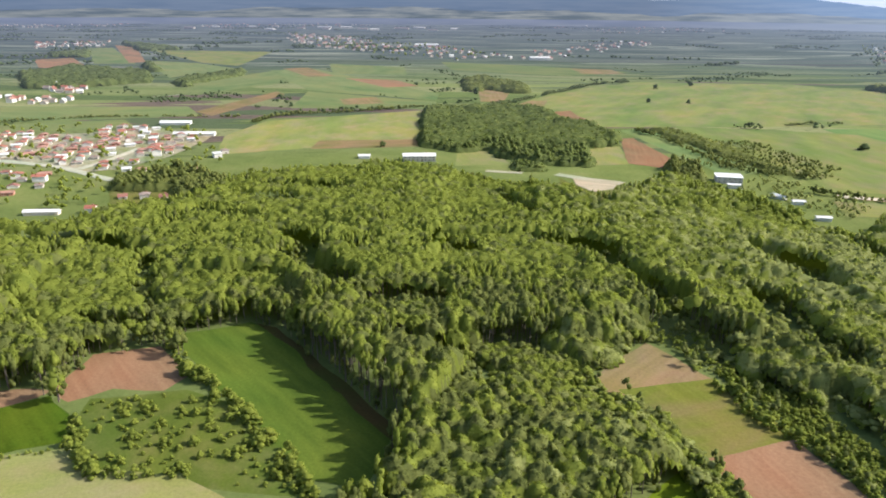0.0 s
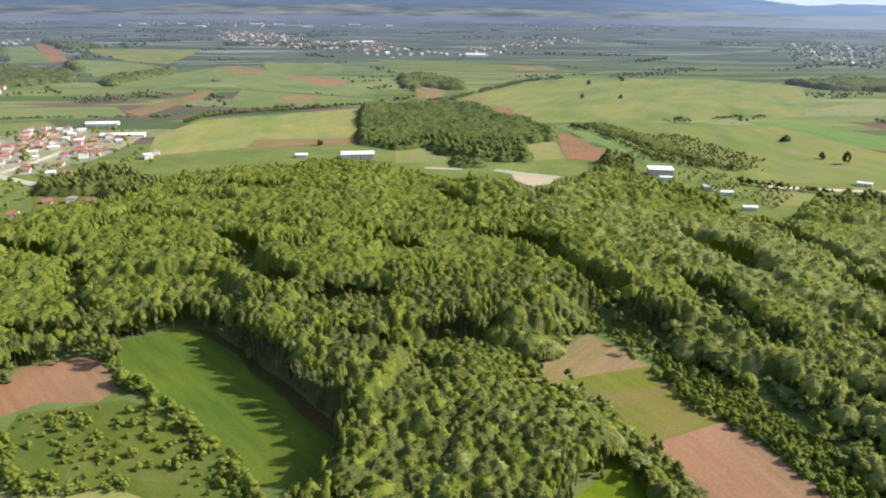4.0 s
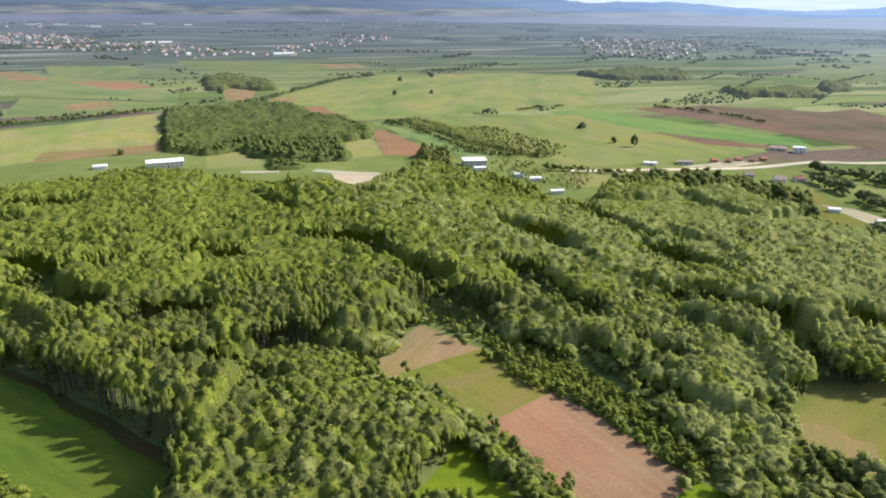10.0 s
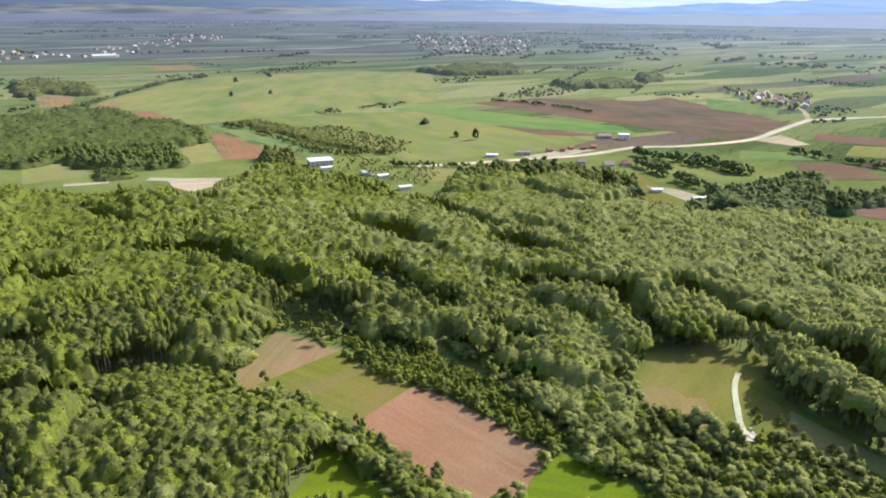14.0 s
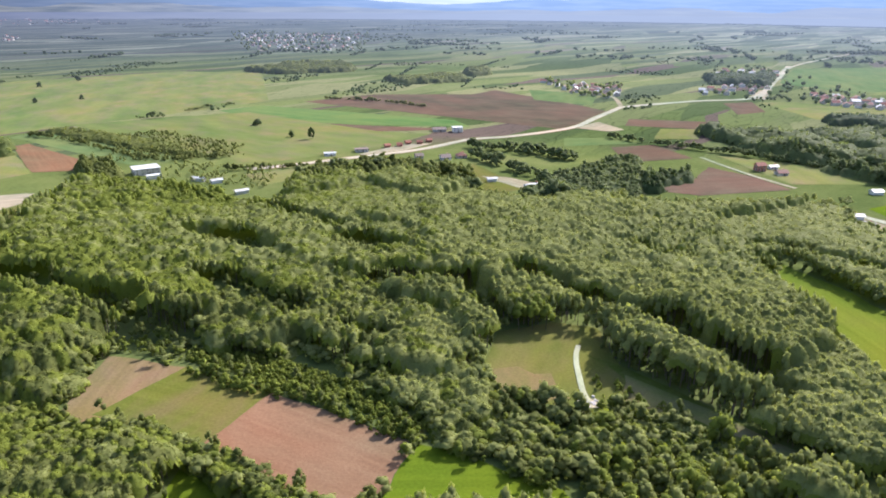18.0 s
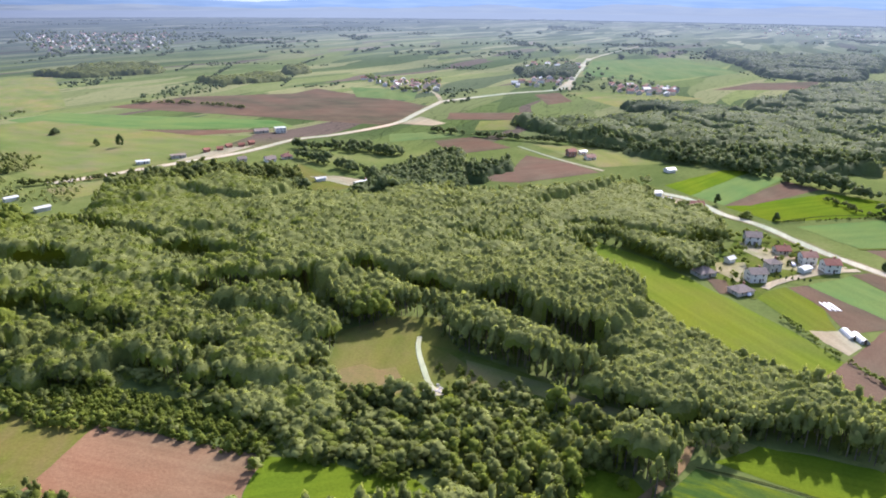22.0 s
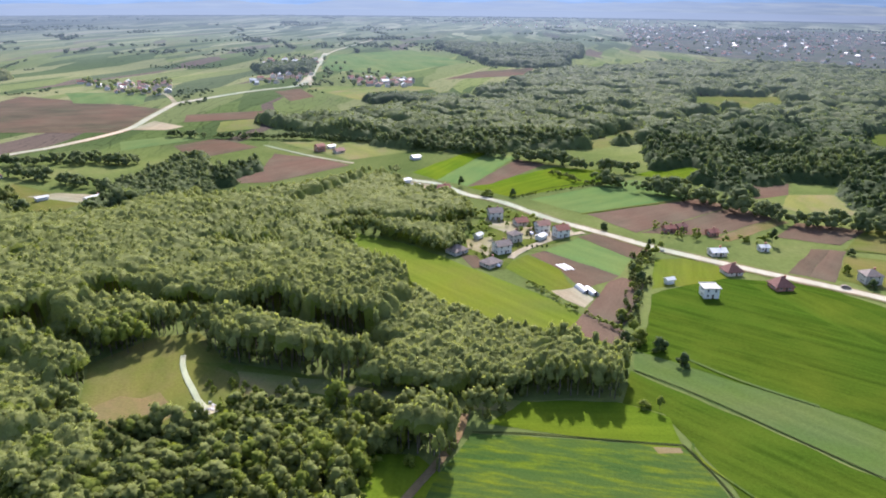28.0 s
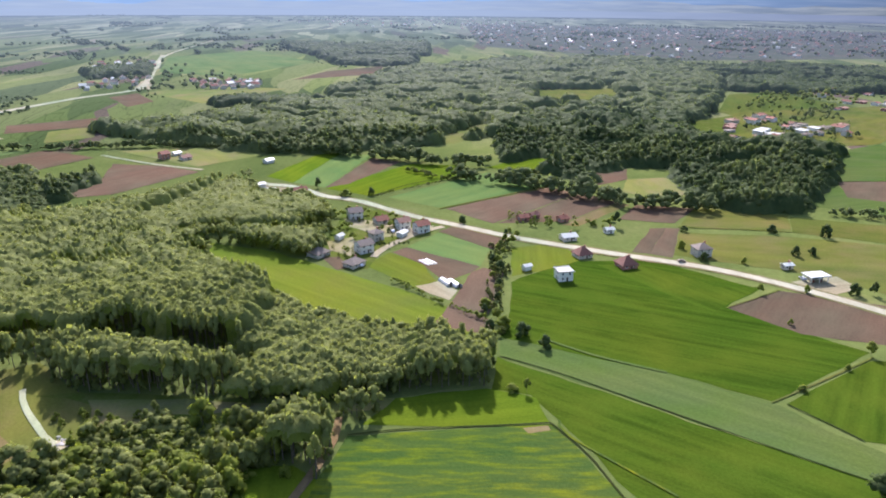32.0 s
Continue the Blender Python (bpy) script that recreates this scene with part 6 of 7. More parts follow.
put(house(5, 3.5, 1, "gable", "film", "white_roof", "small white garden shed by the hedge", rise=0.7, detail=0, category="shed", name="shed"), 326.5, -56.8, -60)
put(house(6, 4, 1, "gable", "cream_wall", "white_roof", "small kiosk with a pale roof", rise=0.6, category="shed", name="shed"), 325.2, -189.7, -80)
# where the road enters from the woods
put(house(9, 8, 1, "gable", "white_wall", "white_roof", "white house with a pale roof at the yard", rise=1.8), 471.9, 98.4, -60)
put(house(7, 5, 1, "gable", "film", "white_roof", "white shed in the yard", rise=0.9, detail=0, category="shed", name="shed"), 489.9, 108.1, -50)
put(house(12, 8, 1, "gable", "brick_wall", "red_roof", "brick house with a red roof beside the yard"), 473.6, 78.7, -60)
put(house(9, 7, 1, "gable", "white_wall", "white_roof", "white sheds by the field", rise=1.2, detail=0, category="shed", name="shed"), 566.9, 117.1, -40)
put(house(9, 8, 2, "gable", "brick_wall", "red_roof", "brick farmhouse with a red roof"), 580.5, 205, -40)
put(house(10, 8, 1, "gable", "cream_wall", "orange_roof", "low farmhouse with an orange roof"), 577.7, 187, -40)
put(house(8, 6, 1, "gable", "white_wall", "white_roof", "white farm shed with pale roof", rise=0.9, category="shed", name="shed"), 594.9, 199.7, -40)
# beside the valley road
put(house(34, 14, 2, "gable", "grey_wall", "white_roof", "long warehouse with a white roof and grey walls", rise=1.6, category="warehouse", name="warehouse"), -21.4, 606.2, 4)
put(house(12, 7, 1, "gable", "film", "white_roof", "low white shed behind the forest", rise=1.0, detail=0, category="shed", name="shed"), -70.2, 613.8, 4)
put(house(23, 17, 2, "flat", "grey_wall", "white_roof", "broad grey hall with a flat white roof", category="hall", name="hall"), 222, 536, -12)
put(house(12, 7, 1, "flat", "white_wall", "white_roof", "low white annex beside the hall", detail=0, category="shed", name="shed"), 219.6, 516.4, -12)
put(house(12, 5, 1, "gable", "film", "white_roof", "low white greenhouse shed by trees", rise=0.8, detail=0, category="shed", name="shed"), 239.4, 486.1, -55)
put(house(10, 5, 1, "gable", "film", "white_roof", "low white shed among the trees", rise=0.7, detail=0, category="shed", name="shed"), 246.1, 471.4, -10)
put(house(11, 5, 1, "gable", "film", "white_roof", "low white shed in the clearing", rise=0.7, detail=0, category="shed", name="shed"), 243.6, 432.4, -10)
put(house(16, 10, 1, "gable", "grey_wall", "dark_roof", "grey roadside hall with dark roof", rise=1.6, category="hall", name="hall"), 519, 509.4, -35)
put(house(12, 9, 2, "flat", "white_wall", "white_roof", "white roadside building with a flat roof"), 529.5, 493.6, -35)
put(house(12, 5, 1, "gable", "white_wall", "white_roof", "white roadside kiosk with pale roof", rise=0.7, category="shed", name="shed"), 364.3, 490.6, -30)
put(house(14, 8, 1, "flat", "grey_wall", "dark_roof", "grey flat-roofed roadside building"), 395.2, 485, -30)
put(house(10, 9, 1, "gable", "white_wall", "dark_roof", "white house with a dark roof by the road"), 426.2, 410.8, -30)
put(house(10, 9, 1, "hip", "cream_wall", "brown_roof", "cream house with a brown roof"), 442.1, 407, -30)
put(house(8, 7, 1, "gable", "grey_wall", "dark_roof", "small grey house by the road"), 414, 430.5, -30)
put(house(9, 4, 1, "gable", "film", "white_roof", "white shed on rough grass", rise=0.7, detail=0, category="shed", name="shed"), 396.2, 332.9, -30)
put(house(16, 7, 1, "gable", "white_wall", "white_roof", "long white farm shed among trees", rise=1.0, category="shed", name="shed"), 403.8, 299.7, -20)
for k, (dx, dy) in enumerate(((0, 0), (11, -5), (24, -2), (33, -9), (46, -8))):
    put(house(6, 5, 1, "gable", "brick_wall", "red_roof", "small red-roofed stall beside the road", rise=1.1, detail=0, category="stall", name="stall"), 424.2 + dx, 483.2 + dy, -20 - 25 * (k % 2))


# ---- villages: a few kinds of house, set down many times ----
KINDS = [
    house(8.36, 7.48, 2, "gable", "white_wall", "red_roof", "white village house with a red roof", detail=1),
    house(8.8, 7.92, 2, "hip", "cream_wall", "orange_roof", "cream village house with an orange hipped roof", detail=1),
    house(7.92, 7.04, 1, "gable", "white_wall", "brown_roof", "low white village house with a brown roof", detail=1),
    house(9.68, 7.92, 3, "gable", "white_wall", "red_roof", "tall white village house with a red roof", detail=1),
    house(8.8, 7.92, 2, "flat", "white_wall", "white_roof", "white flat-roofed village house in a row", detail=1),
    house(7.92, 7.04, 2, "gable", "brick_wall", "orange_roof", "unplastered brick village house with orange roof", detail=1),
    house(7.92, 7.04, 2, "hip", "grey_wall", "dark_roof", "grey village house with a dark roof", detail=1),
]
for ob in KINDS:
    ob["group"] = "village houses"


def village(poly, step, kinds, seed, turn, limit, size=1.0):
    r = np.random.default_rng(seed)
    p = np.array(poly)
    (x0, y0), (x1, y1) = p.min(0), p.max(0)
    made = 0
    c, s = math.cos(radians(turn)), math.sin(radians(turn))
    spots = []
    span = max(x1 - x0, y1 - y0)
    for u in np.arange(-span, span, step):
        for v in np.arange(-span, span, step * 1.1):
            a, b = u + r.uniform(-0.25, 0.25) * step, v + r.uniform(-0.25, 0.25) * step
            spots.append(((x0 + x1) / 2 + a * c - b * s, (y0 + y1) / 2 + a * s + b * c))
    r.shuffle(spots)
    spots = np.array(spots)
    ok = inside(spots[:, 0], spots[:, 1], poly)
    for line, w in LANES:
        ok &= near_line(spots[:, 0], spots[:, 1], line) > w + 2
    for x, y in spots[ok]:
        if made >= limit or any(abs(x - a) < 9.5 and abs(y - b) < 9.5 for a, b in PLACED):
            continue
        k = kinds[int(r.integers(len(kinds)))]
        m = pose(x, y, 0, 0, 0, turn + 90 * int(r.integers(4)) + r.uniform(-8, 8)) @ Matrix.Diagonal((r.uniform(0.85, 1.25) * size, r.uniform(0.85, 1.2) * size, r.uniform(0.55, 0.85) * size, 1))
        if k not in USED:
            USED.add(k)
            k.matrix_basis = m
        else:
            copy_thing(k, m)
        PLACED.append((x, y))
        made += 1


def far_houses(poly, step, seed, turn, limit):
    """Houses too far off to tell apart, in one piece."""
    r = np.random.default_rng(seed)
    p = np.array(poly)
    xs, ys = r.uniform(p[:, 0].min(), p[:, 0].max(), limit * 12), r.uniform(p[:, 1].min(), p[:, 1].max(), limit * 12)
    ok = inside(xs, ys, poly)
    vs, fs, mi, spots = [], [], [], []
    for x, y in zip(xs[ok], ys[ok]):
        if len(spots) >= limit or any(abs(x - a) < step and abs(y - b) < step for a, b in spots):
            continue
        spots.append((x, y))
        w, d, h = r.uniform(7, 11), r.uniform(6, 8.5), r.uniform(2.6, 4.6)
        wall, roof = int(r.choice((0, 1, 2, 2))), int(r.choice((3, 3, 4, 4, 5, 6)))
        a = radians(turn + 90 * int(r.integers(2)) + r.uniform(-10, 10))
        c, s = math.cos(a), math.sin(a)
        o = len(vs)
        e = 0.5
        loc = [(-w / 2, -d / 2, 0), (w / 2, -d / 2, 0), (w / 2, d / 2, 0), (-w / 2, d / 2, 0), (-w / 2, -d / 2, h), (w / 2, -d / 2, h), (w / 2, d / 2, h), (-w / 2, d / 2, h),
               (-w / 2, 0, h + d * 0.3), (w / 2, 0, h + d * 0.3),
               (-w / 2 - e, -d / 2 - e, h - 0.1), (w / 2 + e, -d / 2 - e, h - 0.1), (w / 2 + e, d / 2 + e, h - 0.1), (-w / 2 - e, d / 2 + e, h - 0.1), (-w / 2 - e, 0, h + d * 0.3 + 0.2), (w / 2 + e, 0, h + d * 0.3 + 0.2)]
        vs += [(x + u * c - v * s, y + u * s + v * c, z) for u, v, z in loc]
        for f, m in (((0, 1, 5, 4), wall), ((2, 3, 7, 6), wall), ((1, 2, 6, 9, 5), wall), ((3, 0, 4, 8, 7), wall), ((10, 11, 15, 14), roof), ((12, 13, 14, 15), roof)):
            fs.append(tuple(o + q for q in f))
            mi.append(m)
    me = mesh_of("far_houses", vs, fs, "white_wall")
    for name in ("cream_wall", "grey_wall", "red_roof", "orange_roof", "white_roof", "dark_roof"):
        me.materials.append(MATS[name])
    me.polygons.foreach_set("material_index", mi)
    tagged(new("far_houses", me), "far cluster of small pale houses on the plain", "houses", kind="stuff")


USED = set()
village([(-500, 734), (-406, 724), (-339, 668), (-365, 761), (-320, 771), (-283, 723), (-241, 719), (-245, 664), (-245, 619), (-274, 562), (-317, 564), (-422, 612)], 12, KINDS, 1, 20, 135)
village([(-387, 558), (-310, 550), (-269.7, 481.2), (-288.8, 465.5), (-326.8, 464.4)], 18, KINDS, 2, 20, 12)
village([(755, -338), (790, -392), (735, -462), (663, -424), (641, -330), (672, -312)], 17, KINDS, 3, -60, 32, 1.3)
village([(1132, -601), (1111, -645), (968, -661), (952, -724), (804, -616), (803, -553), (841, -515)], 18, KINDS, 4, -60, 30, 1.3)
far_houses([(-674, 1004), (-515, 989), (-493, 944), (-623, 925)], 12, 5, 10, 19)
far_houses([(-649, 1166), (-567, 1139), (-538, 1052), (-593, 1069)], 12, 6, 10, 22)
far_houses([(-1317, 2343), (-1118, 2444), (-995, 2170), (-1151, 2041)], 15, 7, 10, 44)
far_houses([(-700, 3169), (-432, 2997), (-156, 2316), (-12, 2275), (113, 1981), (249, 1850), (18, 1716), (-70, 1938), (-308, 2124), (-495, 2397)], 15, 8, 30, 165)
far_houses([(1409, 2403), (1730, 2072), (1192, 1466), (983, 1617)], 24, 9, 30, 110)
far_houses([(227, 2041), (483, 2471), (791, 2825), (683, 2433), (433, 2042), (237, 1756)], 22, 14, 30, 46)
far_houses([(-2614.0, 4330.1), (-2005.7, 5269.8), (-1587.1, 4161.0), (-2065.8, 3412.9)], 16, 21, 10, 120)
far_houses([(-1445.3, 4310.7), (-568.5, 5413.0), (-431.3, 4254.3), (-1236.4, 3768.8)], 16, 22, 10, 110)
far_houses([(568.1, 4390.4), (1410.5, 4902.5), (1624.1, 3982.9), (804.1, 3370.6)], 20, 23, 10, 60)
far_houses([(3662.6, 786.0), (4286.7, -443.8), (3374.3, -685.8), (2785.4, -113.7)], 20, 24, 40, 130)
far_houses([(970, 716), (996, 578), (876, 518), (866, 579)], 12, 10, 30, 34)
far_houses([(1437, 625), (1484, 515), (1095, 396), (972, 448)], 16, 11, 30, 39)
far_houses([(1132, 343), (1133, 236), (1034, 222), (1030, 294)], 13, 12, 30, 44)
far_houses([(3287, -229), (2766, -1832), (2705, -1995), (1684, -1255), (1555, -578), (1764, -373), (1991, -186)], 24, 13, 40, 620)
put(KINDS[2] if KINDS[2] not in USED else copy_thing(KINDS[2], pose(0, 0, 0)), -223.2, 473.5, 20)
put(copy_thing(KINDS[6], pose(0, 0, 0)), -208.0, 473.9, 20)
put(copy_thing(KINDS[2], pose(0, 0, 0)), -195.2, 474.3, 20)
put(copy_thing(KINDS[0], pose(0, 0, 0)), -227.9, 437, 10)
put(copy_thing(KINDS[4], pose(0, 0, 0)), -200.2, 613.5, 30)
put(copy_thing(KINDS[6], pose(0, 0, 0)), -198.1, 628.5, 30)
put(copy_thing(KINDS[5], pose(0, 0, 0)), -197.8, 556.2, 20)
put(copy_thing(KINDS[4], pose(0, 0, 0)), -253.2, 550.2, 20)
put(copy_thing(KINDS[1], pose(0, 0, 0)), -242.1, 550.6, 20)
put(house(26, 6, 1, "gable", "cream_wall", "white_roof", "long low pale shed by the village", rise=1.0, detail=0, category="shed", name="shed"), -257.2, 432.3, 5)
put(house(40, 12, 1, "gable", "white_wall", "white_roof", "long white farm hall beyond the village", rise=1.5, detail=0, category="hall", name="hall"), -299.4, 787.1, 5)
put(house(50, 10, 1, "gable", "white_wall", "white_roof", "long white hall at the village edge", rise=1.5, detail=0, category="hall", name="hall"), -255.3, 718, 5)
put(house(90, 30, 2, "gable", "white_wall", "white_roof", "far white factory hall on the plain", rise=3, detail=0, category="hall", name="hall"), -57.5, 2330, 5)
put(house(60, 20, 2, "gable", "white_wall", "white_roof", "far white factory hall on the plain", rise=3, detail=0, category="hall", name="hall"), 234.6, 1791.6, 5)
hr = random.Random(12)
for k in range(16):
    put(house(hr.uniform(40, 90), 30, 2, "gable", "white_wall" if k % 3 else "grey_wall", "white_roof" if k % 2 else "dark_roof", "far pale industrial hall on the plain", rise=3, detail=0, category="hall", name="hall"),
        -1291.2 + 88 * k + hr.uniform(-30, 30), 4033 - hr.uniform(0, 500), hr.uniform(-15, 15))


# ---- things in the gardens ----
def arch_mesh(name, length, radius, mat, wide=0.0, steps=10):
    vs, fs = [], []
    ys = (0, length) if not wide else (0, wide)
    for y in ys:
        for k in range(steps + 1):
            a = math.pi * k / steps
            vs.append((math.cos(a) * radius, y, math.sin(a) * radius * 0.85))
    n = steps + 1
    fs += [(k, k + 1, n + k + 1, n + k) for k in range(steps)]
    fs += [tuple(range(steps, -1, -1)), tuple(range(n, 2 * n))]
    return mesh_of(name, vs, fs, mat)


def tunnel(x, y, turn, length, radius):
    top = tagged(new("polytunnel"), "white plastic polytunnel greenhouse with hoops", "greenhouse", "polytunnels in the garden")
    part("cover", arch_mesh("cover", length, radius, "film"), top)
    hoop = arch_mesh("hoop", length, radius + 0.07, "concrete", 0.12)
    for k in range(6):
        part("hoop", hoop, top).location = (0, length * k / 5 - 0.06, 0)
    part("door", DOOR, top, "dark tunnel door").location = (0, -0.1, 0)
    put(top, x, y, turn)


tunnel(306.4, -17.5, -62, 8.5, 2.0)
tunnel(304.6, -21.4, -62, 8.5, 2.0)
for dx in (0, 1.8, 3.6):
    put(tagged(new("cold_frame", arch_mesh("cold_frame", 9, 0.6, "film")), "low white plastic crop cover", "crop cover", "crop covers in the garden"), 333.8 + dx * 0.5, -8.1 - dx, -55)


def station(x, y, turn):
    top = tagged(new("roadside_canopy"), "white flat roadside canopy on posts beside a kiosk", "canopy")
    part("canopy_roof", boxes("canopy_roof", "white_roof", (-8, -5, 4.6, 8, 5, 5.2)), top)
    post = boxes("post", "white_wall", (-0.2, -0.2, 0, 0.2, 0.2, 4.6))
    for px in (-6.5, 0, 6.5):
        for py in (-4, 4):
            part("post", post, top).location = (px, py, 0)
    part("kiosk", boxes("kiosk", "grey_wall", (-3, 1.5, 0, 7.6, 4.7, 3.4)), top)
    part("kiosk_window", boxes("kiosk_window", "window_glass", (-2, 1.42, 0.9, 3, 1.5, 2.4)), top)
    for px in (-3, 3):
        part("pump", boxes("pump", "red_roof", (-0.4, -0.3, 0, 0.4, 0.3, 1.7)), top).location = (px, -2, 0.05)
    put(top, x, y, turn).scale = (0.72, 0.72, 0.72)


station(308.6, -195.3, -80)


def car(x, y, turn, mat, label):
    top = tagged(new("car"), label, "car")
    bm = bmesh.new()
    prof = [(-2.1, 0.35), (2.1, 0.35), (2.15, 0.75), (1.3, 0.92), (0.6, 1.42), (-1.2, 1.45), (-1.9, 0.98), (-2.15, 0.85)]
    a = [bm.verts.new((px, -0.85, pz)) for px, pz in prof]
    b2 = [bm.verts.new((px, 0.85, pz)) for px, pz in prof]
    bm.faces.new(a)
    bm.faces.new(b2[::-1])
    for k in range(len(prof)):
        bm.faces.new((a[k], b2[k], b2[(k + 1) % len(prof)], a[(k + 1) % len(prof)]))
    bmesh.ops.recalc_face_normals(bm, faces=bm.faces)
    bmesh.ops.bevel(bm, geom=bm.edges[:], offset=0.08, segments=2, affect="EDGES")
    me = bpy.data.meshes.new("body")
    bm.to_mesh(me)
    bm.free()
    me.materials.append(MATS[mat])
    part("body", me, top)
    part("windows", boxes("windows", "window_glass", (-1.25, -0.87, 0.98, 0.75, 0.87, 1.3)), top)
    vs, fs = [], []
    for y2 in (-0.11, 0.11):
        vs += [(math.cos(k * math.pi / 6) * 0.33, y2, math.sin(k * math.pi / 6) * 0.33) for k in range(12)]
    fs = [(k, (k + 1) % 12, 12 + (k + 1) % 12, 12 + k) for k in range(12)] + [tuple(range(12))[::-1], tuple(range(12, 24))]
    wheel = mesh_of("wheel", vs, fs, "dark_wood")
    for px in (-1.35, 1.35):
        for py in (-0.8, 0.8):
            part("wheel", wheel, top).location = (px, py, 0.33)
    top.location, top.rotation_euler = (x, y, 0.35), (0, 0, radians(turn))


car(335.1, -139, -100, "dark_roof", "dark car driving lane of the village road")
car(333, 26.5, 20, "car_paint", "white car parked by a house")
car(386.8, 12.1, 20, "car_paint", "white car parked in the yard")
car(310.2, -189.9, 10, "car_paint", "pale car parked at the canopy")

# rubble heap at the end of the clearing path
rr = np.random.default_rng(9)
for k in range(44):
    s = rr.uniform(0.25, 0.75)
    bm = bmesh.new()
    bmesh.ops.create_icosphere(bm, subdivisions=1, radius=s)
    for v in bm.verts:
        v.co *= rr.uniform(0.7, 1.15)
        v.co.z *= 0.65
    me = bpy.data.meshes.new("stone")
    bm.to_mesh(me)
    bm.free()
    me.materials.append(MATS["rubble"])
    st = tagged(new("stone", me), "pale broken stone on a rubble heap", "stone", "stones of the rubble heap")
    st.location = (183.3 + rr.normal() * 2.4, 108.8 + rr.normal() * 1.6, s * 0.4)


# ---- single trees and shrubs ----
def to_mesh(name, arrays, mat):
    return big_mesh(name, arrays[0], arrays[1], mat, arrays[2])


CROWN_ME = [to_mesh("crown", a, "leaves") for a in FINE]
DARK_CROWN_ME = [to_mesh("crown", a, "dark_leaves") for a in BUSH]
HAZED_ME = [to_mesh("crown", a, "oak_leaves") for a in BUSH]
DEEP_ME = [to_mesh("crown", a, "deep_leaves") for a in BUSH]
BUSH_ME = [to_mesh("crown", a, "leaves") for a in BUSH]
TRUNK_ME = [to_mesh("trunk", trunk_arrays(6, 4, k), "bark") for k in range(3)]


def tree(x, y, high, wide, kind, label, group="", name="tree", category="tree", deep=0.0):
    r = random.Random(int(x * 7 + y * 13))
    top = tagged(new(name), label, category, group)
    pool = {"bush": BUSH_ME, "dark": DARK_CROWN_ME, "oak": HAZED_ME, "deep": DEEP_ME}.get(kind, CROWN_ME)
    part("trunk", TRUNK_ME[r.randrange(3)], top).scale = (wide * 0.6, wide * 0.6, high)
    crown = part("crown", pool[r.randrange(len(pool))], top)
    deep = deep or min(wide * 1.1, high)
    crown.scale, crown.location = (wide, wide, deep), (0, 0, high - deep)
    top.location, top.rotation_euler = (x, y, 0), (0, 0, r.uniform(0, 6.28))
    return top


def lone(x, y, high, wide, kind="tree", label="lone leafy tree in the field"):
    tree(x, y, high, wide, kind, label, name="shrub" if kind == "bush" else "tree", category="shrub" if kind == "bush" else "tree")


lone(397.1, 563, 12, 9, "dark", "tall lone tree in the meadow")
lone(389, 585.7, 7, 8, "dark", "small lone tree in the meadow")
lone(401.5, 667.3, 7, 12, "dark", "broad lone tree in the meadow")
lone(47.8, 1083.9, 11, 12, "dark")
lone(345.1, 1171.4, 9, 10, "dark")
lone(418.7, 1226.7, 9, 14, "dark")
lone(286.9, 1002.1, 7, 9, "dark")
lone(340.6, 993.5, 7, 8, "dark")
lone(403.5, 668.6, 7, 10, "dark")
lone(-58.6, 666.1, 6, 8, "dark")
lone(253.9, -43.6, 6.5, 8.5, "dark", "round dark bush at the field corner")
lone(243.6, -50.9, 6, 7, "dark", "round dark bush in the crop")
lone(211.6, -39.1, 5.5, 4, "tree", "slim tree in the boundary hedge")
lone(212.5, -33.8, 3, 6, "bush", "low shrub in the boundary hedge")
lone(294.3, -161.2, 5, 4.5, "tree", "young tree on the grassy bank")
lone(261.6, -158.8, 3, 3, "bush", "small shrub at the field edge")
lone(234, -176.2, 6, 5.5, "tree", "young tree on the field boundary")
lone(223.6, -160.8, 2.5, 3, "bush", "small shrub on the field boundary")
lone(209.6, -136.2, 2.5, 4, "bush", "small shrub on the field boundary")
lone(373.9, -237.3, 8, 8, "dark", "dark tree in the meadow")
lone(343.9, -203.9, 6, 6, "dark", "dark round tree in the meadow")
lone(344.5, -213.2, 5, 6, "dark", "dark round tree in the meadow")
lone(332.8, -171.1, 4, 3.5, "bush", "small shrub in the meadow")
lone(292, -204.7, 6, 7, "dark", "tree beside the road")
lone(291.1, -213.6, 7, 5, "dark", "tree beside the road")
lone(295.1, -183.7, 4, 4, "bush", "shrub beside the road")
lone(394.7, -121, 10, 6, "dark", "tall dark tree by the gardens")
lone(397.1, -108, 4, 5, "bush", "green garden shrub among plots")
lone(403.9, -29.6, 5, 6, "dark", "dark tree beside the road")
lone(382.6, -209.9, 5, 8, "dark", "dark shrubs on the meadow edge")
lone(385.5, -158.8, 4, 6, "dark", "dark shrubs on the meadow edge")
lone(356.5, -146.5, 5, 5, "bush", "shrub by the grey house")
lone(337.3, -151.5, 5, 6, "dark", "dark tree before the grey house")
lone(154.4, -129.1, 8, 9, "dark", "large dark bush at the field edge")
lone(487, 67.3, 8, 6, "dark", "tree beside the road")
lone(467.6, 28.7, 6, 6, "dark", "tree beside the road")
lone(464.6, 46, 5, 11, "bush", "broad shrub beside the road")
lone(168, 37, 4, 4.5, "bush", "shrub on the bright glade")
lone(189.1, 102.2, 4, 5, "bush", "bush beside the rubble heap")
for k in range(9):
    lone(359.8 + 0.4 * k, 23.5 - 2.6 * k, 3.2, 1.6, "dark", "small clipped conifer in a garden row")

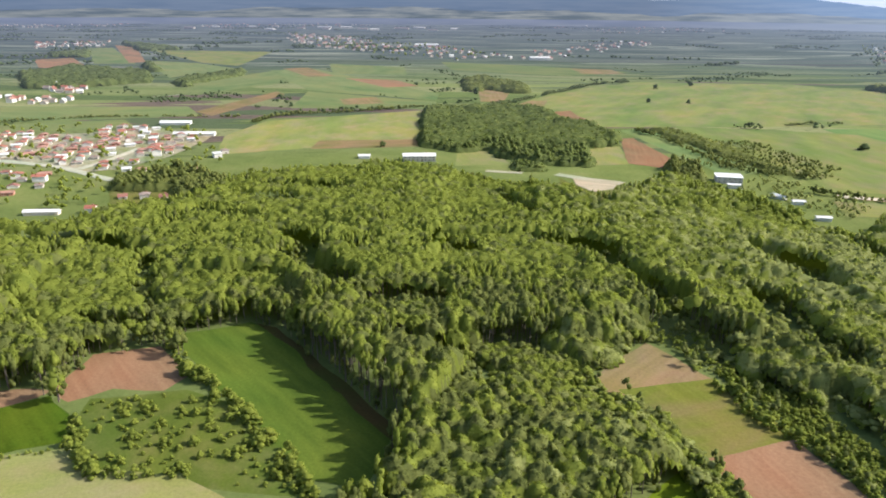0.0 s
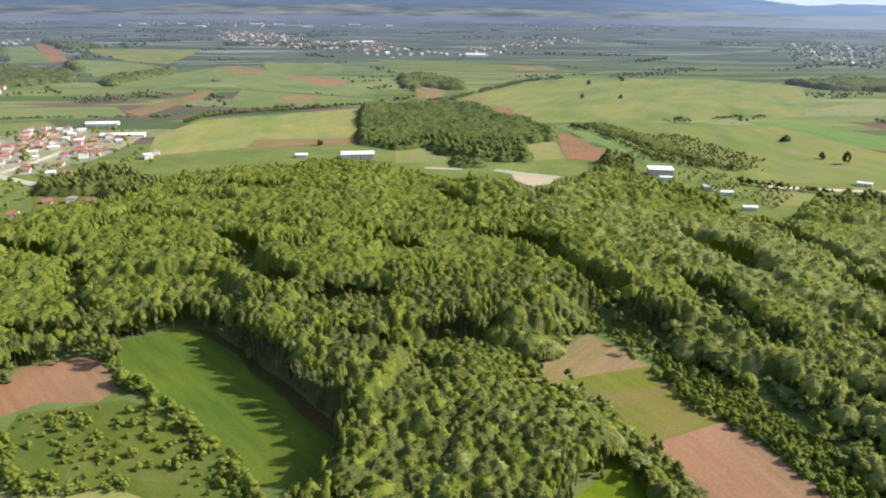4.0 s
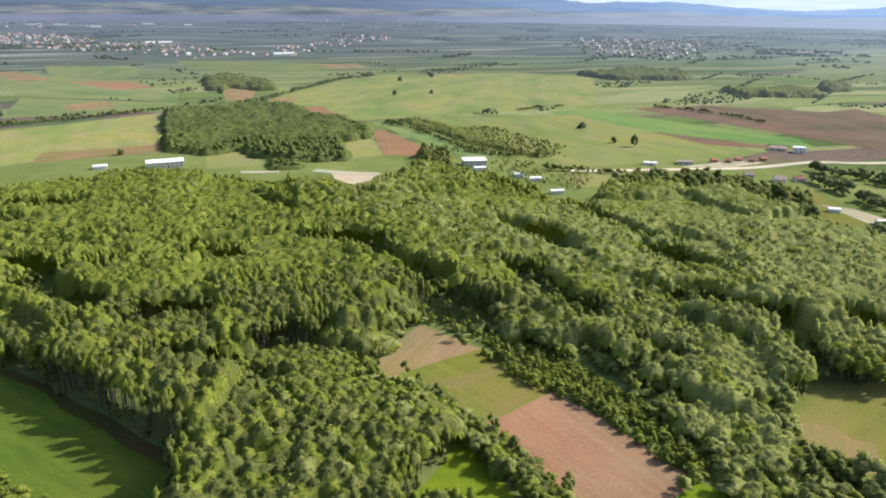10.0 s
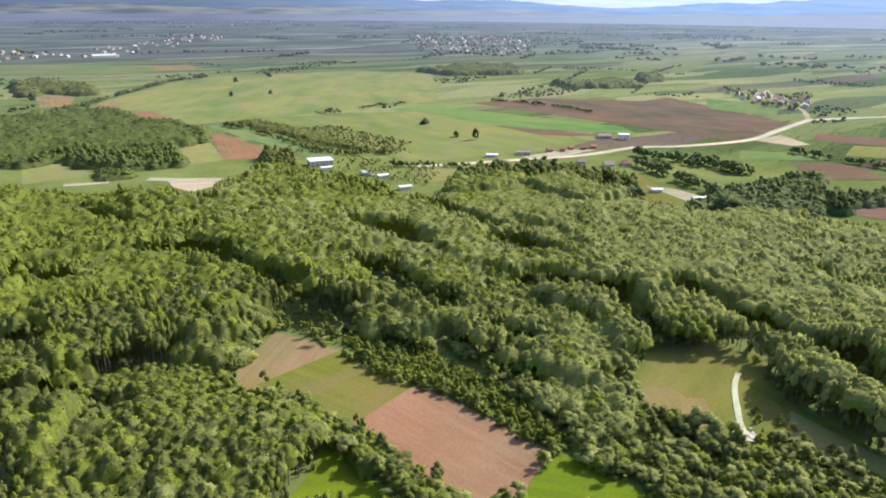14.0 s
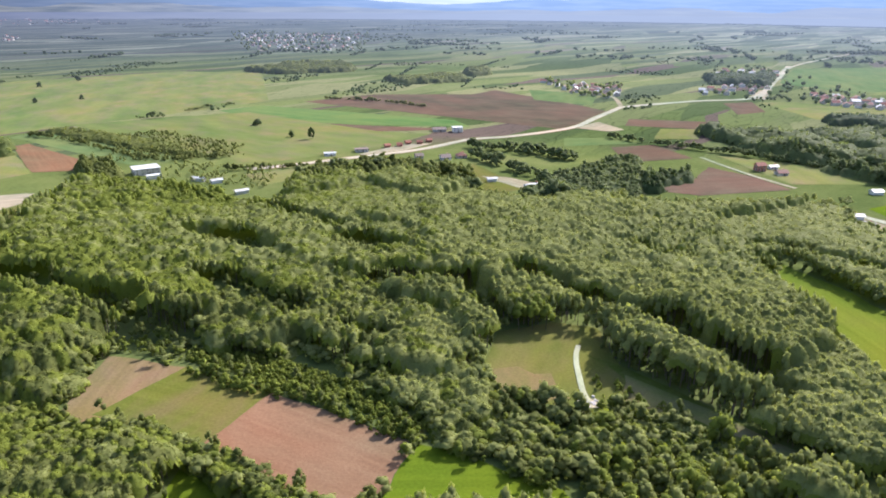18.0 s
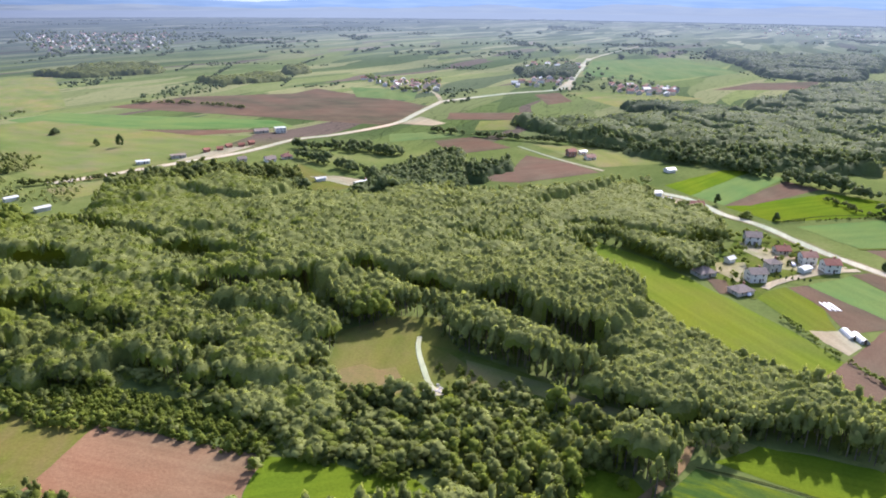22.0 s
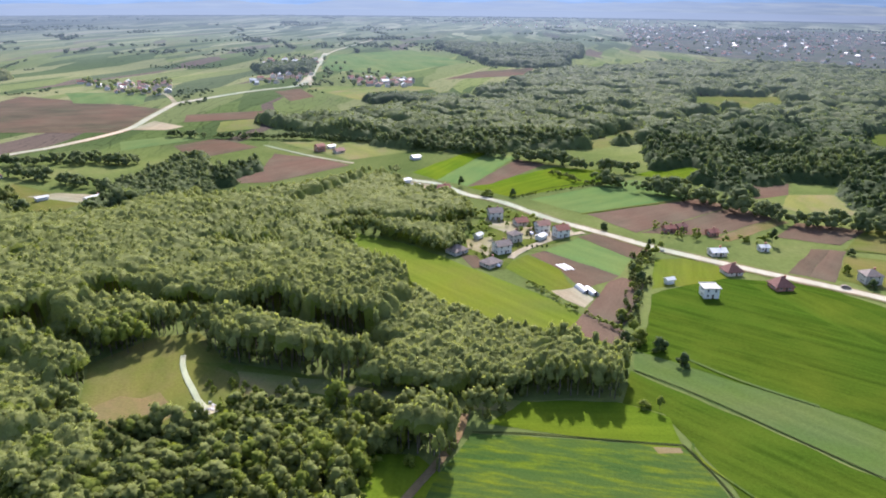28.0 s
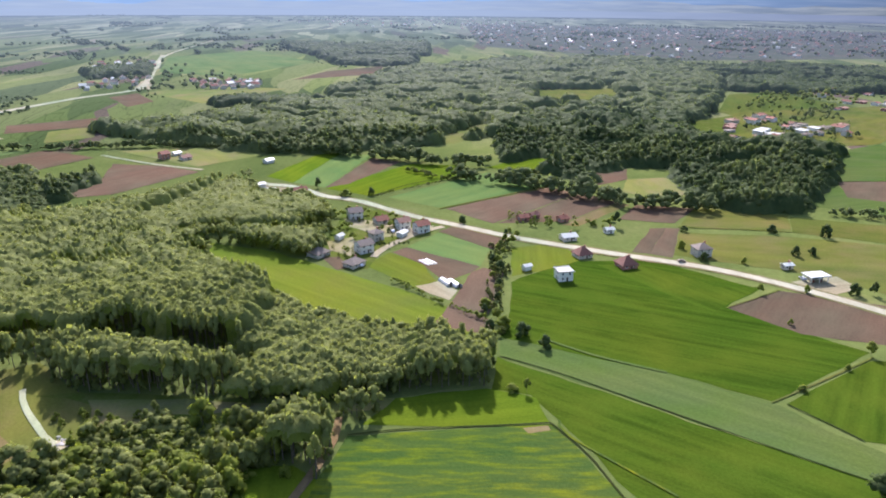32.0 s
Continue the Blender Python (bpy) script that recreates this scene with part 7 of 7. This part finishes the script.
# the tree row between the gardens and the large field
rowr = random.Random(21)
for a, b2 in zip(smooth_line([(385.2, -56.9), (358.4, -49.3), (333, -43.3), (310.6, -41.8), (284.6, -35.1), (255.9, -33.9)], 4.6), range(99)):
    h2 = rowr.uniform(2.0, 6.8)
    tree(a.x + rowr.uniform(-3.5, 3.5), a.y + rowr.uniform(-4.0, 4.0), h2, h2 * rowr.uniform(0.95, 1.3), "bush" if b2 % 3 == 0 else ("dark" if b2 % 3 == 1 else "tree"), "leafy tree in a garden boundary row", "trees of the boundary row")

# a knot of broad old trees at the rim of the clearing
for dx, dy, h2 in ((0, 0, 13), (5, 2, 14.5), (2, 6, 14), (-4, 4, 12.5), (7, 8, 15), (-1, 10, 14), (4, -4, 12)):
    tree(216.3 + dx, 157.2 + dy, h2, 9.5, "tree", "broad leafy tree at the rim of the clearing", "trees at the clearing", deep=h2 * 0.85)

# shrubs over the scrub meadow
scrub = [(-119.6, 198.3), (-118.5, 209.7), (-89.8, 216.5), (-73.3, 207.5), (-48.6, 182.4), (-39.8, 164), (-68, 167.4), (-76.7, 173.7), (-99.8, 173.4), (-109.6, 181.6)]
r = random.Random(3)
x0, x1 = min(p[0] for p in scrub), max(p[0] for p in scrub)
y0, y1 = min(p[1] for p in scrub), max(p[1] for p in scrub)
made = 0
while made < 150:
    x, y = r.uniform(x0, x1), r.uniform(y0, y1)
    if inside(np.array([x]), np.array([y]), scrub)[0] and noise.noise((x * 0.09, y * 0.09, 0)) > -0.25:
        h = 1.0 + 2.2 * r.random() ** 1.6
        tree(x, y, h, h * r.uniform(1.1, 1.6), "bush", "round green shrub on rough grass", "shrubs on the scrub meadow", "shrub", "shrub")
        made += 1
for px, py, h in ((-26, 141, 8), (-40, 150, 6), (-24, 137, 6)):
    lone(px, py, h, h, "tree", "leafy tree at the hedge end")

# trees and bushes in the villages
for k, (poly, count, high) in enumerate((([(-515, 758), (-257, 770), (-178.4, 565), (-252.7, 523.7), (-225.6, 446.3), (-305.3, 430.9)], 150, 6), ([(805, -385), (864, -531), (663, -440), (641, -330), (672, -310), (708, -337)], 90, 6),
                                         ([(431.7, 50.1), (407.4, -16.3), (385.5, -9.2), (350.1, 21.2), (339.8, 44.2)], 26, 4), ([(-700, 3169), (-12, 2336), (249, 1850), (18, 1699), (-300, 2074)], 120, 9),
                                         ([(984, 726), (996, 578), (866, 512), (845, 565)], 60, 8), ([(1463, 636), (1484, 515), (1133, 236), (1034, 222), (960, 442)], 110, 8),
                                         ([(1457, 2577), (1804, 2130), (1157, 1401), (929, 1554)], 240, 10), ([(3480, -243), (2793, -2059), (1619, -1208), (1527, -568), (1728, -366), (1946, -182)], 340, 9),
                                         ([(423.3, -56.6), (405.8, -124.1), (384.3, -111.5), (398, -56.9)], 30, 4), ([(838, -385), (1130, -600), (1100, -690), (860, -560)], 130, 7))):
    r = np.random.default_rng(600 + k)
    p = np.array(poly)
    xs, ys = r.uniform(p[:, 0].min(), p[:, 0].max(), count * 5), r.uniform(p[:, 1].min(), p[:, 1].max(), count * 5)
    ok = inside(xs, ys, poly)
    for line, w in LANES:
        ok &= near_line(xs, ys, line) > w
    for a, b in PLACED:
        ok &= np.hypot(xs - a, ys - b) > 7
    xs, ys = xs[ok][:count], ys[ok][:count]
    hh = high * r.uniform(0.5, 1.3, len(xs))
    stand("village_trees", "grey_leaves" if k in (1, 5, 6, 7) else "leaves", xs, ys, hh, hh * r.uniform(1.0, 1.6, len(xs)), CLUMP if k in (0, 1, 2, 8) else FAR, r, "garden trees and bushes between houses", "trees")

# stems of the forest where it stands near, and the trees of its near corner one by one
k = np.hypot(q[:, 0], q[:, 1]) < 330
stand("forest_stems", "bark", q[k, 0], q[k, 1], hs[k], hs[k] * 0.7, [trunk_arrays(4, 0, 1)], rng, "slender brown forest stems", "stems")
for i in np.where(grove & ~single)[0]:
    tree(q[i, 0], q[i, 1], hs[i], ws[i], ("oak", "deep", "bush")[i % 3], "round leafy tree of a loose grove", "trees of the loose grove", deep=ds[i])
for i in NEAREST:
    tree(q[i, 0], q[i, 1], hs[i], ws[i], "tree", "slender leafy forest tree in dense stand", "trees of the forest's near corner", deep=ds[i])
